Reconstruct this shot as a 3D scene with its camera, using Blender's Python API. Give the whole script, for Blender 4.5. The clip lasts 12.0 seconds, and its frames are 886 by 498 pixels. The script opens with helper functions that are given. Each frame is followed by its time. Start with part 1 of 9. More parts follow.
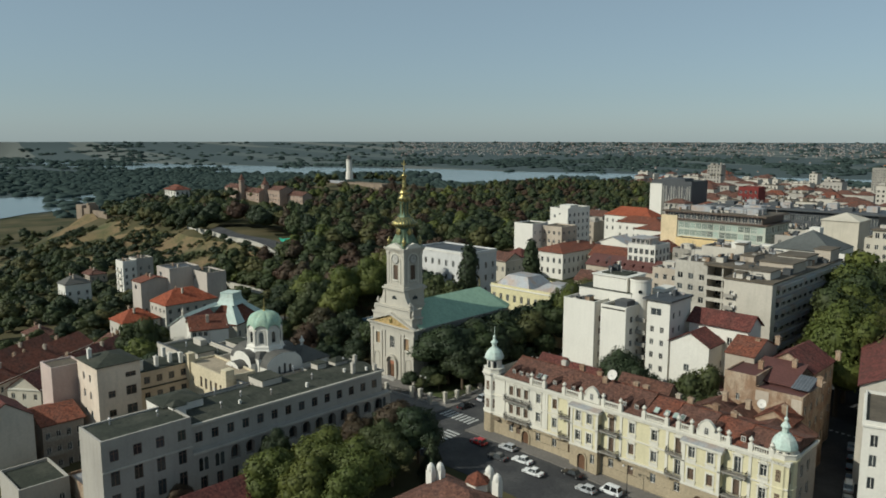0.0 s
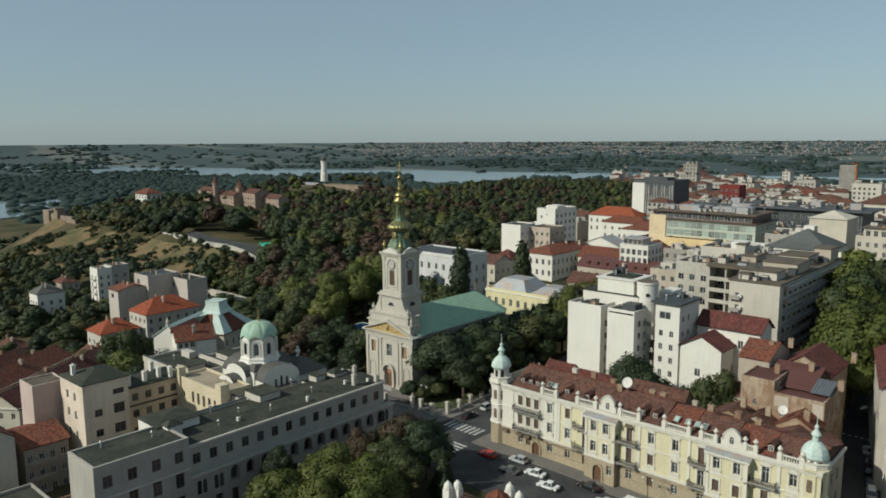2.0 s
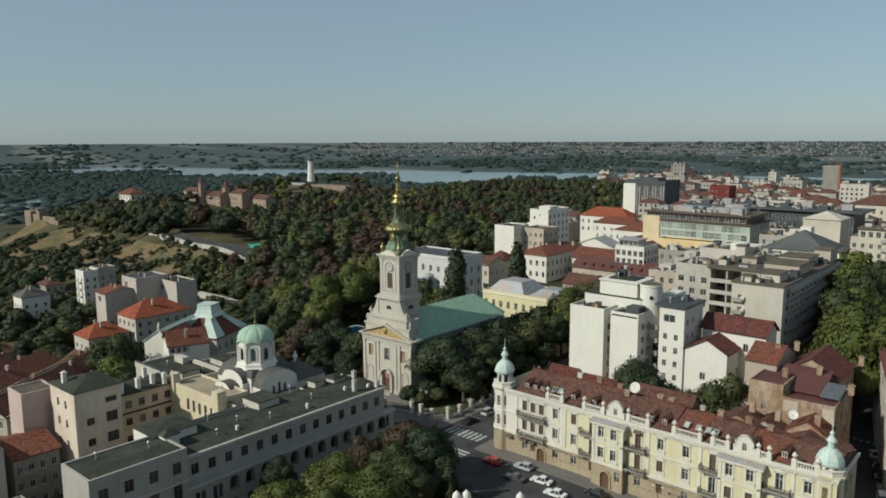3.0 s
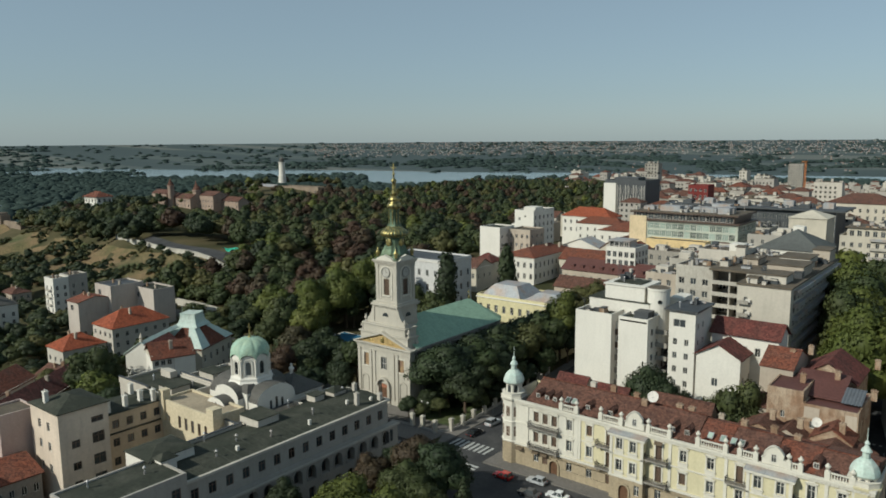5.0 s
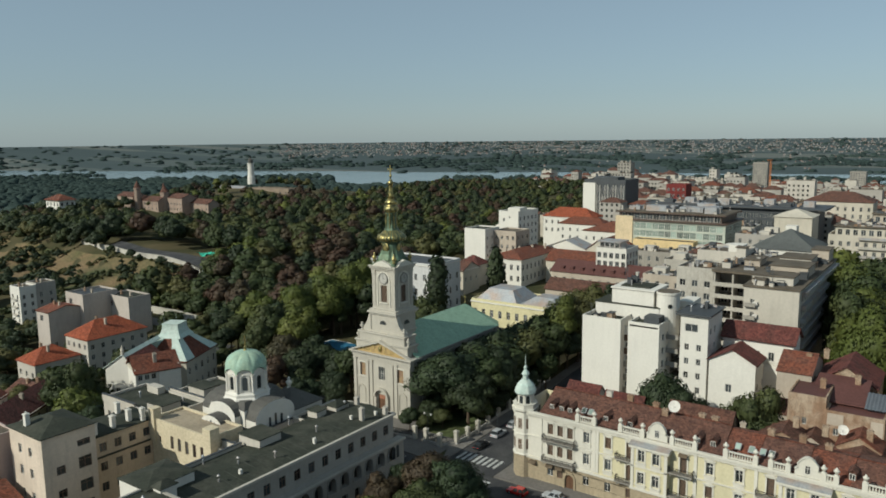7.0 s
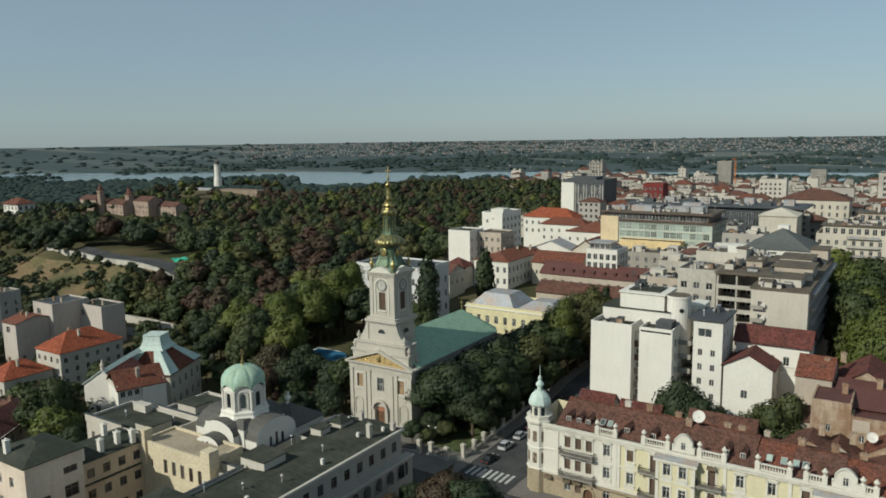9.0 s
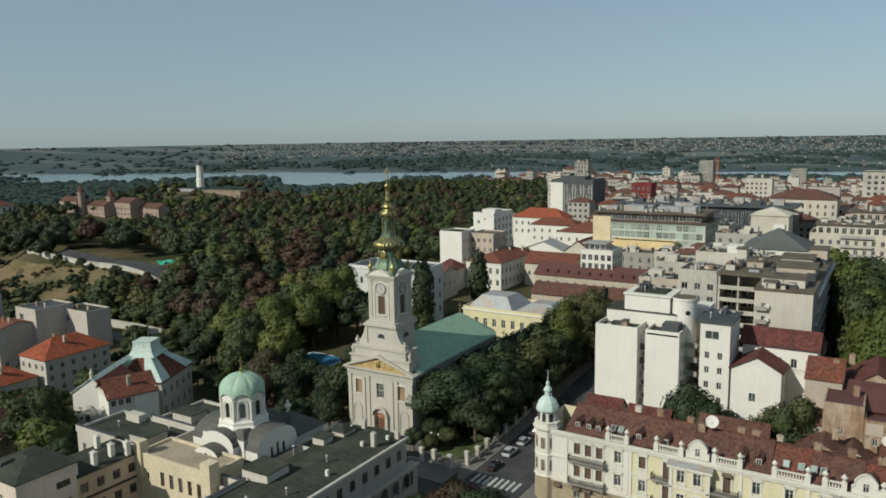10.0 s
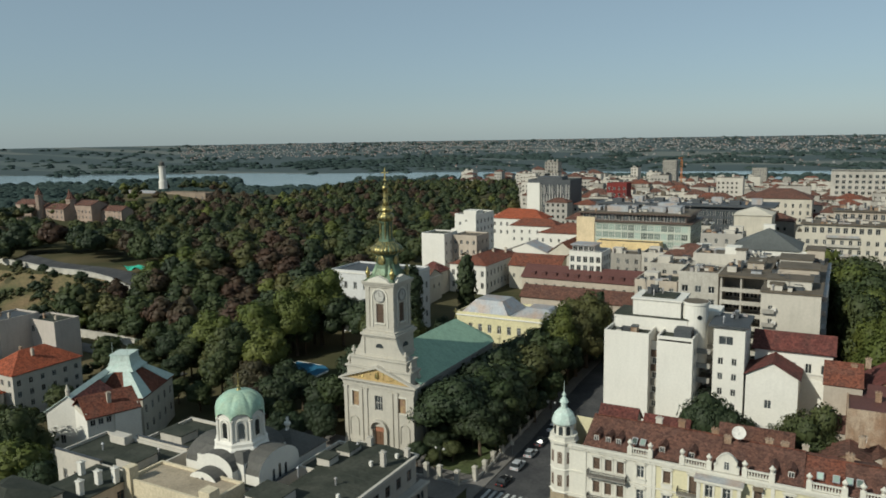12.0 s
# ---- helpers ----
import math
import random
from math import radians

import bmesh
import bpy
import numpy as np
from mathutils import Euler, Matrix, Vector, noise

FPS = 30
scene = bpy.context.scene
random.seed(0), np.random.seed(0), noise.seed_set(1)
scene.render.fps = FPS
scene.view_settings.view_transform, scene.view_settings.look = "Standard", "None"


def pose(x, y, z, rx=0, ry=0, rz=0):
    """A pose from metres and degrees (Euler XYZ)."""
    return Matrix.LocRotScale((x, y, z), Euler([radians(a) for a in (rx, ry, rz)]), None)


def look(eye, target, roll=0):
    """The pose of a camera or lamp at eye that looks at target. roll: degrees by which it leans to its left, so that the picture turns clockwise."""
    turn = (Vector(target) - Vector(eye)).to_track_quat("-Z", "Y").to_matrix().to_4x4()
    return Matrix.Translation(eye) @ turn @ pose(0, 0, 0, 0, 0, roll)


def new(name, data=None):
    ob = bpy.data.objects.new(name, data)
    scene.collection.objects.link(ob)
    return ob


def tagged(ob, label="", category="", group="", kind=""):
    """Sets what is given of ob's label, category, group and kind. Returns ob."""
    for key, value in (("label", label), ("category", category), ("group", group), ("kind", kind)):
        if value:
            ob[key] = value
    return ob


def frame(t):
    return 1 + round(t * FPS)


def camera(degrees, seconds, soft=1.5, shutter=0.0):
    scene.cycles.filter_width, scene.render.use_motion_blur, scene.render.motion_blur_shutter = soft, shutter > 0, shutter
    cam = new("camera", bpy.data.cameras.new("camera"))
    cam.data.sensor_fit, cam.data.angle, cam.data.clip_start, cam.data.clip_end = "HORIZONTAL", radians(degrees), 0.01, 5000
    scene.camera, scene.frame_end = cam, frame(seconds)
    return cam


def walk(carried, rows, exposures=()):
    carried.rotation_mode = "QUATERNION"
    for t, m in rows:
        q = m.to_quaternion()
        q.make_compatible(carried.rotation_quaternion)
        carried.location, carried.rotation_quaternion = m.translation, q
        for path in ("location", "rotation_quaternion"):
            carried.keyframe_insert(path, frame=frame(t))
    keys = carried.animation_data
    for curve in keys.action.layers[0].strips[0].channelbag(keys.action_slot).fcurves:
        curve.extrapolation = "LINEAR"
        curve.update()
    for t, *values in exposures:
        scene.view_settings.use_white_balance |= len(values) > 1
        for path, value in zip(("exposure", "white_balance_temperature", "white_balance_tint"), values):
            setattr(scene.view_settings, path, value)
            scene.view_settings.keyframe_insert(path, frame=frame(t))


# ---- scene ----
cam = camera(61.5, 12.0, soft=1.8)
PATH = [
    (0, (154.081, -142.143, 68.058), (118.127, -105.372, 60.379), 0.07),
    (0.5, (151.546, -142.175, 68.022), (115.947, -105.061, 60.357), 0.01),
    (1, (148.991, -142.195, 68.004), (113.761, -104.732, 60.350), -0.04),
    (1.5, (146.414, -142.202, 68.000), (111.564, -104.386, 60.354), -0.09),
    (2, (143.813, -142.194, 68.009), (109.353, -104.020, 60.366), -0.32),
    (2.5, (141.185, -142.169, 68.027), (107.128, -103.634, 60.386), -0.19),
    (3, (138.529, -142.124, 68.053), (104.885, -103.226, 60.410), -0.23),
    (5, (127.614, -141.714, 68.183), (95.734, -101.352, 60.524), -0.43),
    (5.5, (124.815, -141.544, 68.215), (93.402, -100.817, 60.549), -0.48),
    (6, (121.991, -141.344, 68.243), (91.055, -100.253, 60.571), -0.53),
    (6.5, (119.143, -141.111, 68.268), (88.694, -99.658, 60.589), -0.58),
    (7, (116.275, -140.844, 68.288), (86.323, -99.031, 60.603), -0.63),
    (9, (104.672, -139.403, 68.316), (76.803, -96.182, 60.607), -0.82),
    (9.5, (101.761, -138.941, 68.310), (74.437, -95.377, 60.595), -0.86),
    (10, (98.858, -138.436, 68.299), (72.087, -94.533, 60.579), -0.90),
    (10.5, (95.968, -137.885, 68.285), (69.759, -93.649, 60.560), -0.92),
    (11, (93.100, -137.288, 68.269), (67.461, -92.722, 60.537), -0.94),
    (11.5, (90.259, -136.642, 68.251), (65.200, -91.752, 60.513), -0.95),
    (12, (87.454, -135.947, 68.233), (62.983, -90.737, 60.488), -0.95),
]
walk(cam, [(t, look(eye, target, roll)) for t, eye, target, roll in PATH],
     exposures=[(0.0, -0.04, 5950, 3), (12.0, -0.03, 5950, 3)])

# ---- world, sun ----
SUN_AZ, SUN_EL = radians(205), radians(34)   # azimuth from +y towards +x
world = bpy.data.worlds.new("sky")
scene.world = world
world.use_nodes = True
wn = world.node_tree.nodes
sky = wn.new("ShaderNodeTexSky")
sky.sky_type = "NISHITA"
sky.sun_disc = False
sky.sun_elevation, sky.sun_rotation = SUN_EL, SUN_AZ
sky.altitude = 120
sky.air_density, sky.dust_density, sky.ozone_density = 1.0, 0.4, 3.5
hs = wn.new("ShaderNodeHueSaturation")
hs.inputs["Saturation"].default_value = 0.7
world.node_tree.links.new(sky.outputs[0], hs.inputs["Color"])
# thin autumn haze evens the sky out
haze = wn.new("ShaderNodeMix")
haze.data_type = "RGBA"
haze.inputs[0].default_value = 0.42
haze.inputs[7].default_value = (5.15, 6.35, 6.7, 1)
world.node_tree.links.new(hs.outputs[0], haze.inputs[6])
world.node_tree.links.new(haze.outputs[2], wn["Background"].inputs[0])
wn["Background"].inputs[1].default_value = 0.0705
sun_data = bpy.data.lights.new("sun", "SUN")
sun_data.energy, sun_data.angle, sun_data.color = 4.3, radians(0.6), (1.0, 0.91, 0.76)
sun_dir = Vector((math.sin(SUN_AZ) * math.cos(SUN_EL), math.cos(SUN_AZ) * math.cos(SUN_EL), math.sin(SUN_EL)))
sun = new("sun", sun_data)
sun.matrix_world = look(sun_dir * 300, (0, 0, 0))
scene.view_settings.exposure = 0.0

# ---- materials ----
MAT = {}


def mat(name, color, rough=0.85, metal=0.0, vary=0.18, scale=0.6, bump=0.15, bscale=6.0, stain=0.25, stain_scale=0.12,
        hue=None, island=0.0, rnd=0.0, spec=0.3, trans=0.0):
    """A worn surface: fine grain, large stains, relief; optional shifts by object and by island."""
    if name in MAT:
        return MAT[name]
    m = bpy.data.materials.new(name)
    m.use_nodes = True
    nt = m.node_tree
    n, l = nt.nodes, nt.links
    b = n["Principled BSDF"]
    b.inputs["Roughness"].default_value, b.inputs["Metallic"].default_value = rough, metal
    b.inputs["Specular IOR Level"].default_value = spec
    geo = n.new("ShaderNodeNewGeometry")
    c2 = hue or tuple(v * 0.62 for v in color)

    def noise_node(s, detail=5.0, squash=None):
        t = n.new("ShaderNodeTexNoise")
        t.inputs["Scale"].default_value, t.inputs["Detail"].default_value = s, detail
        if squash:
            mp = n.new("ShaderNodeMapping")
            mp.inputs["Scale"].default_value = squash
            l.new(geo.outputs["Position"], mp.inputs[0])
            l.new(mp.outputs[0], t.inputs["Vector"])
        else:
            l.new(geo.outputs["Position"], t.inputs["Vector"])
        return t

    def ramp(src, lo, hi, a=0.0, bb=1.0):
        r = n.new("ShaderNodeMapRange")
        r.inputs[1].default_value, r.inputs[2].default_value = lo, hi
        r.inputs[3].default_value, r.inputs[4].default_value = a, bb
        l.new(src, r.inputs[0])
        return r.outputs[0]

    def mix(f, a, c, kind="MIX"):
        x = n.new("ShaderNodeMix")
        x.data_type, x.blend_type = "RGBA", kind
        if isinstance(f, float):
            x.inputs[0].default_value = f
        else:
            l.new(f, x.inputs[0])
        for s, v in ((6, a), (7, c)):
            if isinstance(v, tuple):
                x.inputs[s].default_value = (*v, 1)
            else:
                l.new(v, x.inputs[s])
        return x.outputs[2]

    big = noise_node(stain_scale, 6.0)
    col = mix(ramp(big.outputs[0], 0.42, 0.72, 0.0, stain * 2.0), tuple(color), tuple(c2))
    streak = noise_node(0.9, 4.0, (1.2, 1.2, 0.18))
    col = mix(ramp(streak.outputs[0], 0.5, 0.75, 0.0, stain), col, tuple(v * 0.5 for v in color))
    fine = noise_node(scale * 4, 8.0)
    g = ramp(fine.outputs[0], 0.25, 0.75, 1 - vary, 1 + vary)
    gc = n.new("ShaderNodeCombineColor")
    for k in range(3):
        l.new(g, gc.inputs[k])
    col = mix(1.0, col, gc.outputs[0], "MULTIPLY")
    if island or rnd:
        hs = n.new("ShaderNodeHueSaturation")
        l.new(col, hs.inputs["Color"])
        if island:
            l.new(ramp(geo.outputs["Random Per Island"], 0, 1, 1 - island, 1 + island), hs.inputs["Value"])
        if rnd:
            oi = n.new("ShaderNodeObjectInfo")
            l.new(ramp(oi.outputs["Random"], 0, 1, 0.5 - rnd * 0.06, 0.5 + rnd * 0.06), hs.inputs["Hue"])
            if not island:
                l.new(ramp(oi.outputs["Random"], 0, 1, 1 - rnd, 1 + rnd), hs.inputs["Value"])
        col = hs.outputs[0]
    l.new(col, b.inputs["Base Color"])
    if bump:
        bt = noise_node(bscale, 6.0)
        bp = n.new("ShaderNodeBump")
        bp.inputs["Strength"].default_value, bp.inputs["Distance"].default_value = bump, 0.06
        l.new(bt.outputs[0], bp.inputs["Height"])
        l.new(bp.outputs[0], b.inputs["Normal"])
    if trans:
        tr = n.new("ShaderNodeBsdfTranslucent")
        l.new(col, tr.inputs[0])
        mx = n.new("ShaderNodeMixShader")
        mx.inputs[0].default_value = trans
        l.new(b.outputs[0], mx.inputs[1])
        l.new(tr.outputs[0], mx.inputs[2])
        l.new(mx.outputs[0], n["Material Output"].inputs[0])
    MAT[name] = m
    return m


def tile_mat(name, color, hue, rows=3.2):
    """Clay tiles: courses as relief, single tiles as colour, moss and soot as stains."""
    m = mat(name, color, 0.9, vary=0.3, scale=1.2, stain=0.42, stain_scale=0.35, hue=hue, bump=0.0)
    nt = m.node_tree
    n, l = nt.nodes, nt.links
    geo = n.new("ShaderNodeNewGeometry")
    w = n.new("ShaderNodeTexWave")
    w.bands_direction = "Z"
    w.inputs["Scale"].default_value, w.inputs["Distortion"].default_value = rows, 0.6
    l.new(geo.outputs["Position"], w.inputs["Vector"])
    v = n.new("ShaderNodeTexVoronoi")
    v.inputs["Scale"].default_value = 2.6
    l.new(geo.outputs["Position"], v.inputs["Vector"])
    b = n["Principled BSDF"]
    src = b.inputs["Base Color"].links[0].from_socket
    hs = n.new("ShaderNodeHueSaturation")
    sep = n.new("ShaderNodeSeparateColor")
    l.new(v.outputs["Color"], sep.inputs[0])
    mr = n.new("ShaderNodeMapRange")
    mr.inputs[3].default_value, mr.inputs[4].default_value = 0.62, 1.4
    l.new(sep.outputs[0], mr.inputs[0])
    l.new(mr.outputs[0], hs.inputs["Value"])
    l.new(src, hs.inputs["Color"])
    l.new(hs.outputs[0], b.inputs["Base Color"])
    bp = n.new("ShaderNodeBump")
    bp.inputs["Strength"].default_value, bp.inputs["Distance"].default_value = 0.7, 0.12
    l.new(w.outputs["Fac"], bp.inputs["Height"])
    l.new(bp.outputs[0], b.inputs["Normal"])
    return m


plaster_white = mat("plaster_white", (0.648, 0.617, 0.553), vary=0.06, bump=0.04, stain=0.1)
plaster_offwhite = mat("plaster_offwhite", (0.49, 0.45, 0.387), vary=0.07, bump=0.04, stain=0.22)
plaster_grey = mat("plaster_grey", (0.365, 0.338, 0.298), vary=0.07, bump=0.04, stain=0.22)
plaster_cream = mat("plaster_cream", (0.522, 0.474, 0.387), vary=0.07, bump=0.04, stain=0.25)
plaster_tan = mat("plaster_tan", (0.427, 0.364, 0.293), vary=0.07, bump=0.04, stain=0.3)
plaster_yellow = mat("plaster_yellow", (0.585, 0.53, 0.348), vary=0.07, bump=0.04, stain=0.14)
plaster_pink = mat("plaster_pink", (0.493, 0.391, 0.348), vary=0.07, bump=0.04, stain=0.2)
stone_base = mat("stone_base", (0.36, 0.295, 0.2), stain=0.3, bump=0.4)
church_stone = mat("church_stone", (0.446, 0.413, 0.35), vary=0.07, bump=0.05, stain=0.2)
# darker copy of the church stone: the nave's shade put into the colour
church_shade = mat("church_stone_shaded", (0.288, 0.28, 0.256), stain=0.3)
stucco_trim = mat("stucco_trim", (0.601, 0.569, 0.49), vary=0.06, bump=0.03, stain=0.14)
brick_old = mat("brick_old", (0.25, 0.158, 0.1), vary=0.5, scale=1.6, stain=0.62, stain_scale=0.4, hue=(0.37, 0.29, 0.21), bump=0.6)
concrete = mat("concrete", (0.298, 0.275, 0.238), stain=0.35)
concrete_light = mat("concrete_light", (0.435, 0.403, 0.348), stain=0.3)
roof_felt = mat("roof_felt", (0.042, 0.046, 0.036), stain=0.45, hue=(0.075, 0.075, 0.06), stain_scale=0.25, spec=0.1)
roof_gravel = mat("roof_gravel", (0.12, 0.098, 0.072), stain=0.4, stain_scale=0.25)
tile_red = tile_mat("tile_red", (0.176, 0.06, 0.035), (0.12, 0.058, 0.042))
tile_orange = tile_mat("tile_orange", (0.296, 0.077, 0.035), (0.3, 0.085, 0.045))
tile_brown = tile_mat("tile_brown", (0.132, 0.063, 0.044), (0.09, 0.05, 0.04))
tile_dark = tile_mat("tile_dark", (0.141, 0.046, 0.037), (0.09, 0.04, 0.033))
sheet_maroon = mat("sheet_maroon", (0.105, 0.045, 0.038), 0.6, stain=0.3)
copper_green = mat("copper_green", (0.26, 0.385, 0.28), 0.75, stain=0.35, hue=(0.2, 0.3, 0.22), stain_scale=0.3, bump=0.05)
copper_pale = mat("copper_pale", (0.32, 0.42, 0.31), 0.65, stain=0.25, hue=(0.25, 0.45, 0.4), stain_scale=0.5, bump=0.05)
copper_dark = mat("copper_dark", (0.09, 0.12, 0.07), 0.5, metal=0.3, stain=0.4, hue=(0.14, 0.22, 0.15), stain_scale=0.6)
gold = mat("gilding", (0.44, 0.36, 0.14), 0.42, metal=0.8, stain=0.7, hue=(0.1, 0.105, 0.06), stain_scale=1.4, bump=0.05)
sheet_grey = mat("sheet_grey", (0.357, 0.365, 0.374), 0.5, metal=0.3, stain=0.4, hue=(0.4, 0.28, 0.2), stain_scale=0.3)
sheet_dark = mat("sheet_dark", (0.075, 0.08, 0.085), 0.6, metal=0.2, stain=0.3)
iron = mat("iron", (0.03, 0.03, 0.03), 0.55, metal=0.3, bump=0)
timber = mat("timber", (0.13, 0.07, 0.04), 0.6, vary=0.3)
shutter_brown = mat("shutter_brown", (0.12, 0.08, 0.055), 0.7)
frame_white = mat("frame_white", (0.58, 0.55, 0.5), 0.6, stain=0.1, bump=0)
frame_brown = mat("frame_brown", (0.16, 0.1, 0.07), 0.6, stain=0.1, bump=0)
asphalt = mat("asphalt", (0.042, 0.042, 0.044), 0.9, stain=0.4, hue=(0.085, 0.083, 0.08), stain_scale=0.15, bump=0.2)
paving = mat("paving", (0.163, 0.15, 0.136), 0.9, stain=0.3)
kerb_stone = mat("kerb_stone", (0.36, 0.34, 0.31), 0.9)
road_paint = mat("road_paint", (0.45, 0.45, 0.43), 0.8, stain=0.4, stain_scale=1.5)
grass_mat = mat("grass", (0.05, 0.07, 0.024), 0.95, vary=0.4, scale=0.5, stain=0.45, stain_scale=0.04, hue=(0.1, 0.1, 0.04), bump=0.5, bscale=2.0)
dry_grass = mat("dry_grass", (0.175, 0.122, 0.062), 0.95, vary=0.5, scale=0.25, stain=0.7, stain_scale=0.035, hue=(0.07, 0.08, 0.028), bump=0.6, bscale=1.0)
bark = mat("bark", (0.11, 0.08, 0.055), 0.95, vary=0.4, scale=3, bump=0.6)
water_mat = mat("river_water", (0.13, 0.17, 0.17), 0.16, vary=0.06, stain=0.1, stain_scale=0.004, bump=0.12, bscale=0.15, spec=0.5)
pool_blue = mat("pool_blue", (0.045, 0.15, 0.25), 0.35, stain=0.1)
tarp_green = mat("tarp_green", (0.05, 0.36, 0.24), 0.7)
rust_icon = mat("icon_painting", (0.24, 0.15, 0.1), 0.7, stain=0.5, stain_scale=1.2, hue=(0.34, 0.25, 0.12))
rubber = mat("rubber", (0.02, 0.02, 0.02), 0.8, bump=0)
hub_metal = mat("hub_metal", (0.4, 0.4, 0.4), 0.35, metal=0.8, bump=0)
lamp_red = mat("lamp_red", (0.4, 0.02, 0.015), 0.3, bump=0)
leaf = {
    "mid": mat("leaf_mid", (0.047, 0.063, 0.023), 0.65, vary=0.3, scale=0.5, stain=0.4, stain_scale=0.06, hue=(0.1, 0.105, 0.036), bump=0, island=0.2, rnd=0.2, trans=0.25),
    "bright": mat("leaf_bright", (0.09, 0.108, 0.025), 0.65, vary=0.3, scale=0.5, stain=0.4, stain_scale=0.06, hue=(0.17, 0.175, 0.042), bump=0, island=0.2, rnd=0.2, trans=0.3),
    "dark": mat("leaf_dark", (0.027, 0.04, 0.018), 0.65, vary=0.3, scale=0.5, stain=0.4, stain_scale=0.06, hue=(0.055, 0.072, 0.03), bump=0, island=0.2, rnd=0.2, trans=0.2),
    "olive": mat("leaf_olive", (0.072, 0.076, 0.026), 0.65, vary=0.3, scale=0.5, stain=0.4, stain_scale=0.06, hue=(0.135, 0.118, 0.04), bump=0, island=0.2, rnd=0.2, trans=0.25),
    "rust": mat("leaf_rust", (0.063, 0.036, 0.022), 0.65, vary=0.3, scale=0.5, stain=0.4, stain_scale=0.06, hue=(0.062, 0.06, 0.03), bump=0, island=0.2, rnd=0.2, trans=0.2),
}
# distant foliage; the blue-grey of haze is mixed into its base colour
hazed_far_leaf = mat("hazed_far_leaf", (0.038, 0.054, 0.05), 0.95, vary=0.15, scale=0.02, stain=0.4, stain_scale=0.004, hue=(0.05, 0.068, 0.06), bump=0, island=0.1, spec=0.0)


def glass_mat(name, tint, rough=0.06):
    m = bpy.data.materials.new(name)
    m.use_nodes = True
    n, l = m.node_tree.nodes, m.node_tree.links
    b = n["Principled BSDF"]
    b.inputs["Roughness"].default_value, b.inputs["IOR"].default_value = rough, 1.5
    oi = n.new("ShaderNodeObjectInfo")
    r = n.new("ShaderNodeValToRGB")
    r.color_ramp.elements[0].color, r.color_ramp.elements[1].color = (*[v * 0.4 for v in tint], 1), (*[v * 2.2 for v in tint], 1)
    l.new(oi.outputs["Random"], r.inputs[0])
    l.new(r.outputs[0], b.inputs["Base Color"])
    return m


glass_dark = glass_mat("glass_dark", (0.03, 0.034, 0.036))
glass_office = glass_mat("glass_office", (0.17, 0.21, 0.18), 0.12)
PAINT = {}


def car_paint(c):
    if c not in PAINT:
        m = bpy.data.materials.new("car_paint")
        m.use_nodes = True
        b = m.node_tree.nodes["Principled BSDF"]
        b.inputs["Base Color"].default_value, b.inputs["Roughness"].default_value = (*c, 1), 0.3
        b.inputs["Coat Weight"].default_value = 0.6
        PAINT[c] = m
    return PAINT[c]

copper_turret = mat("copper_turret", (0.48, 0.545, 0.49), 0.65, stain=0.25, hue=(0.36, 0.5, 0.44), stain_scale=0.6, bump=0.04)
slate = mat("slate", (0.1, 0.095, 0.085), 0.8, stain=0.3)
# grey-brown render of the row house; also the palace's shaded east wall
render_shade = mat("old_and_shaded_render", (0.3, 0.26, 0.22), stain=0.35)


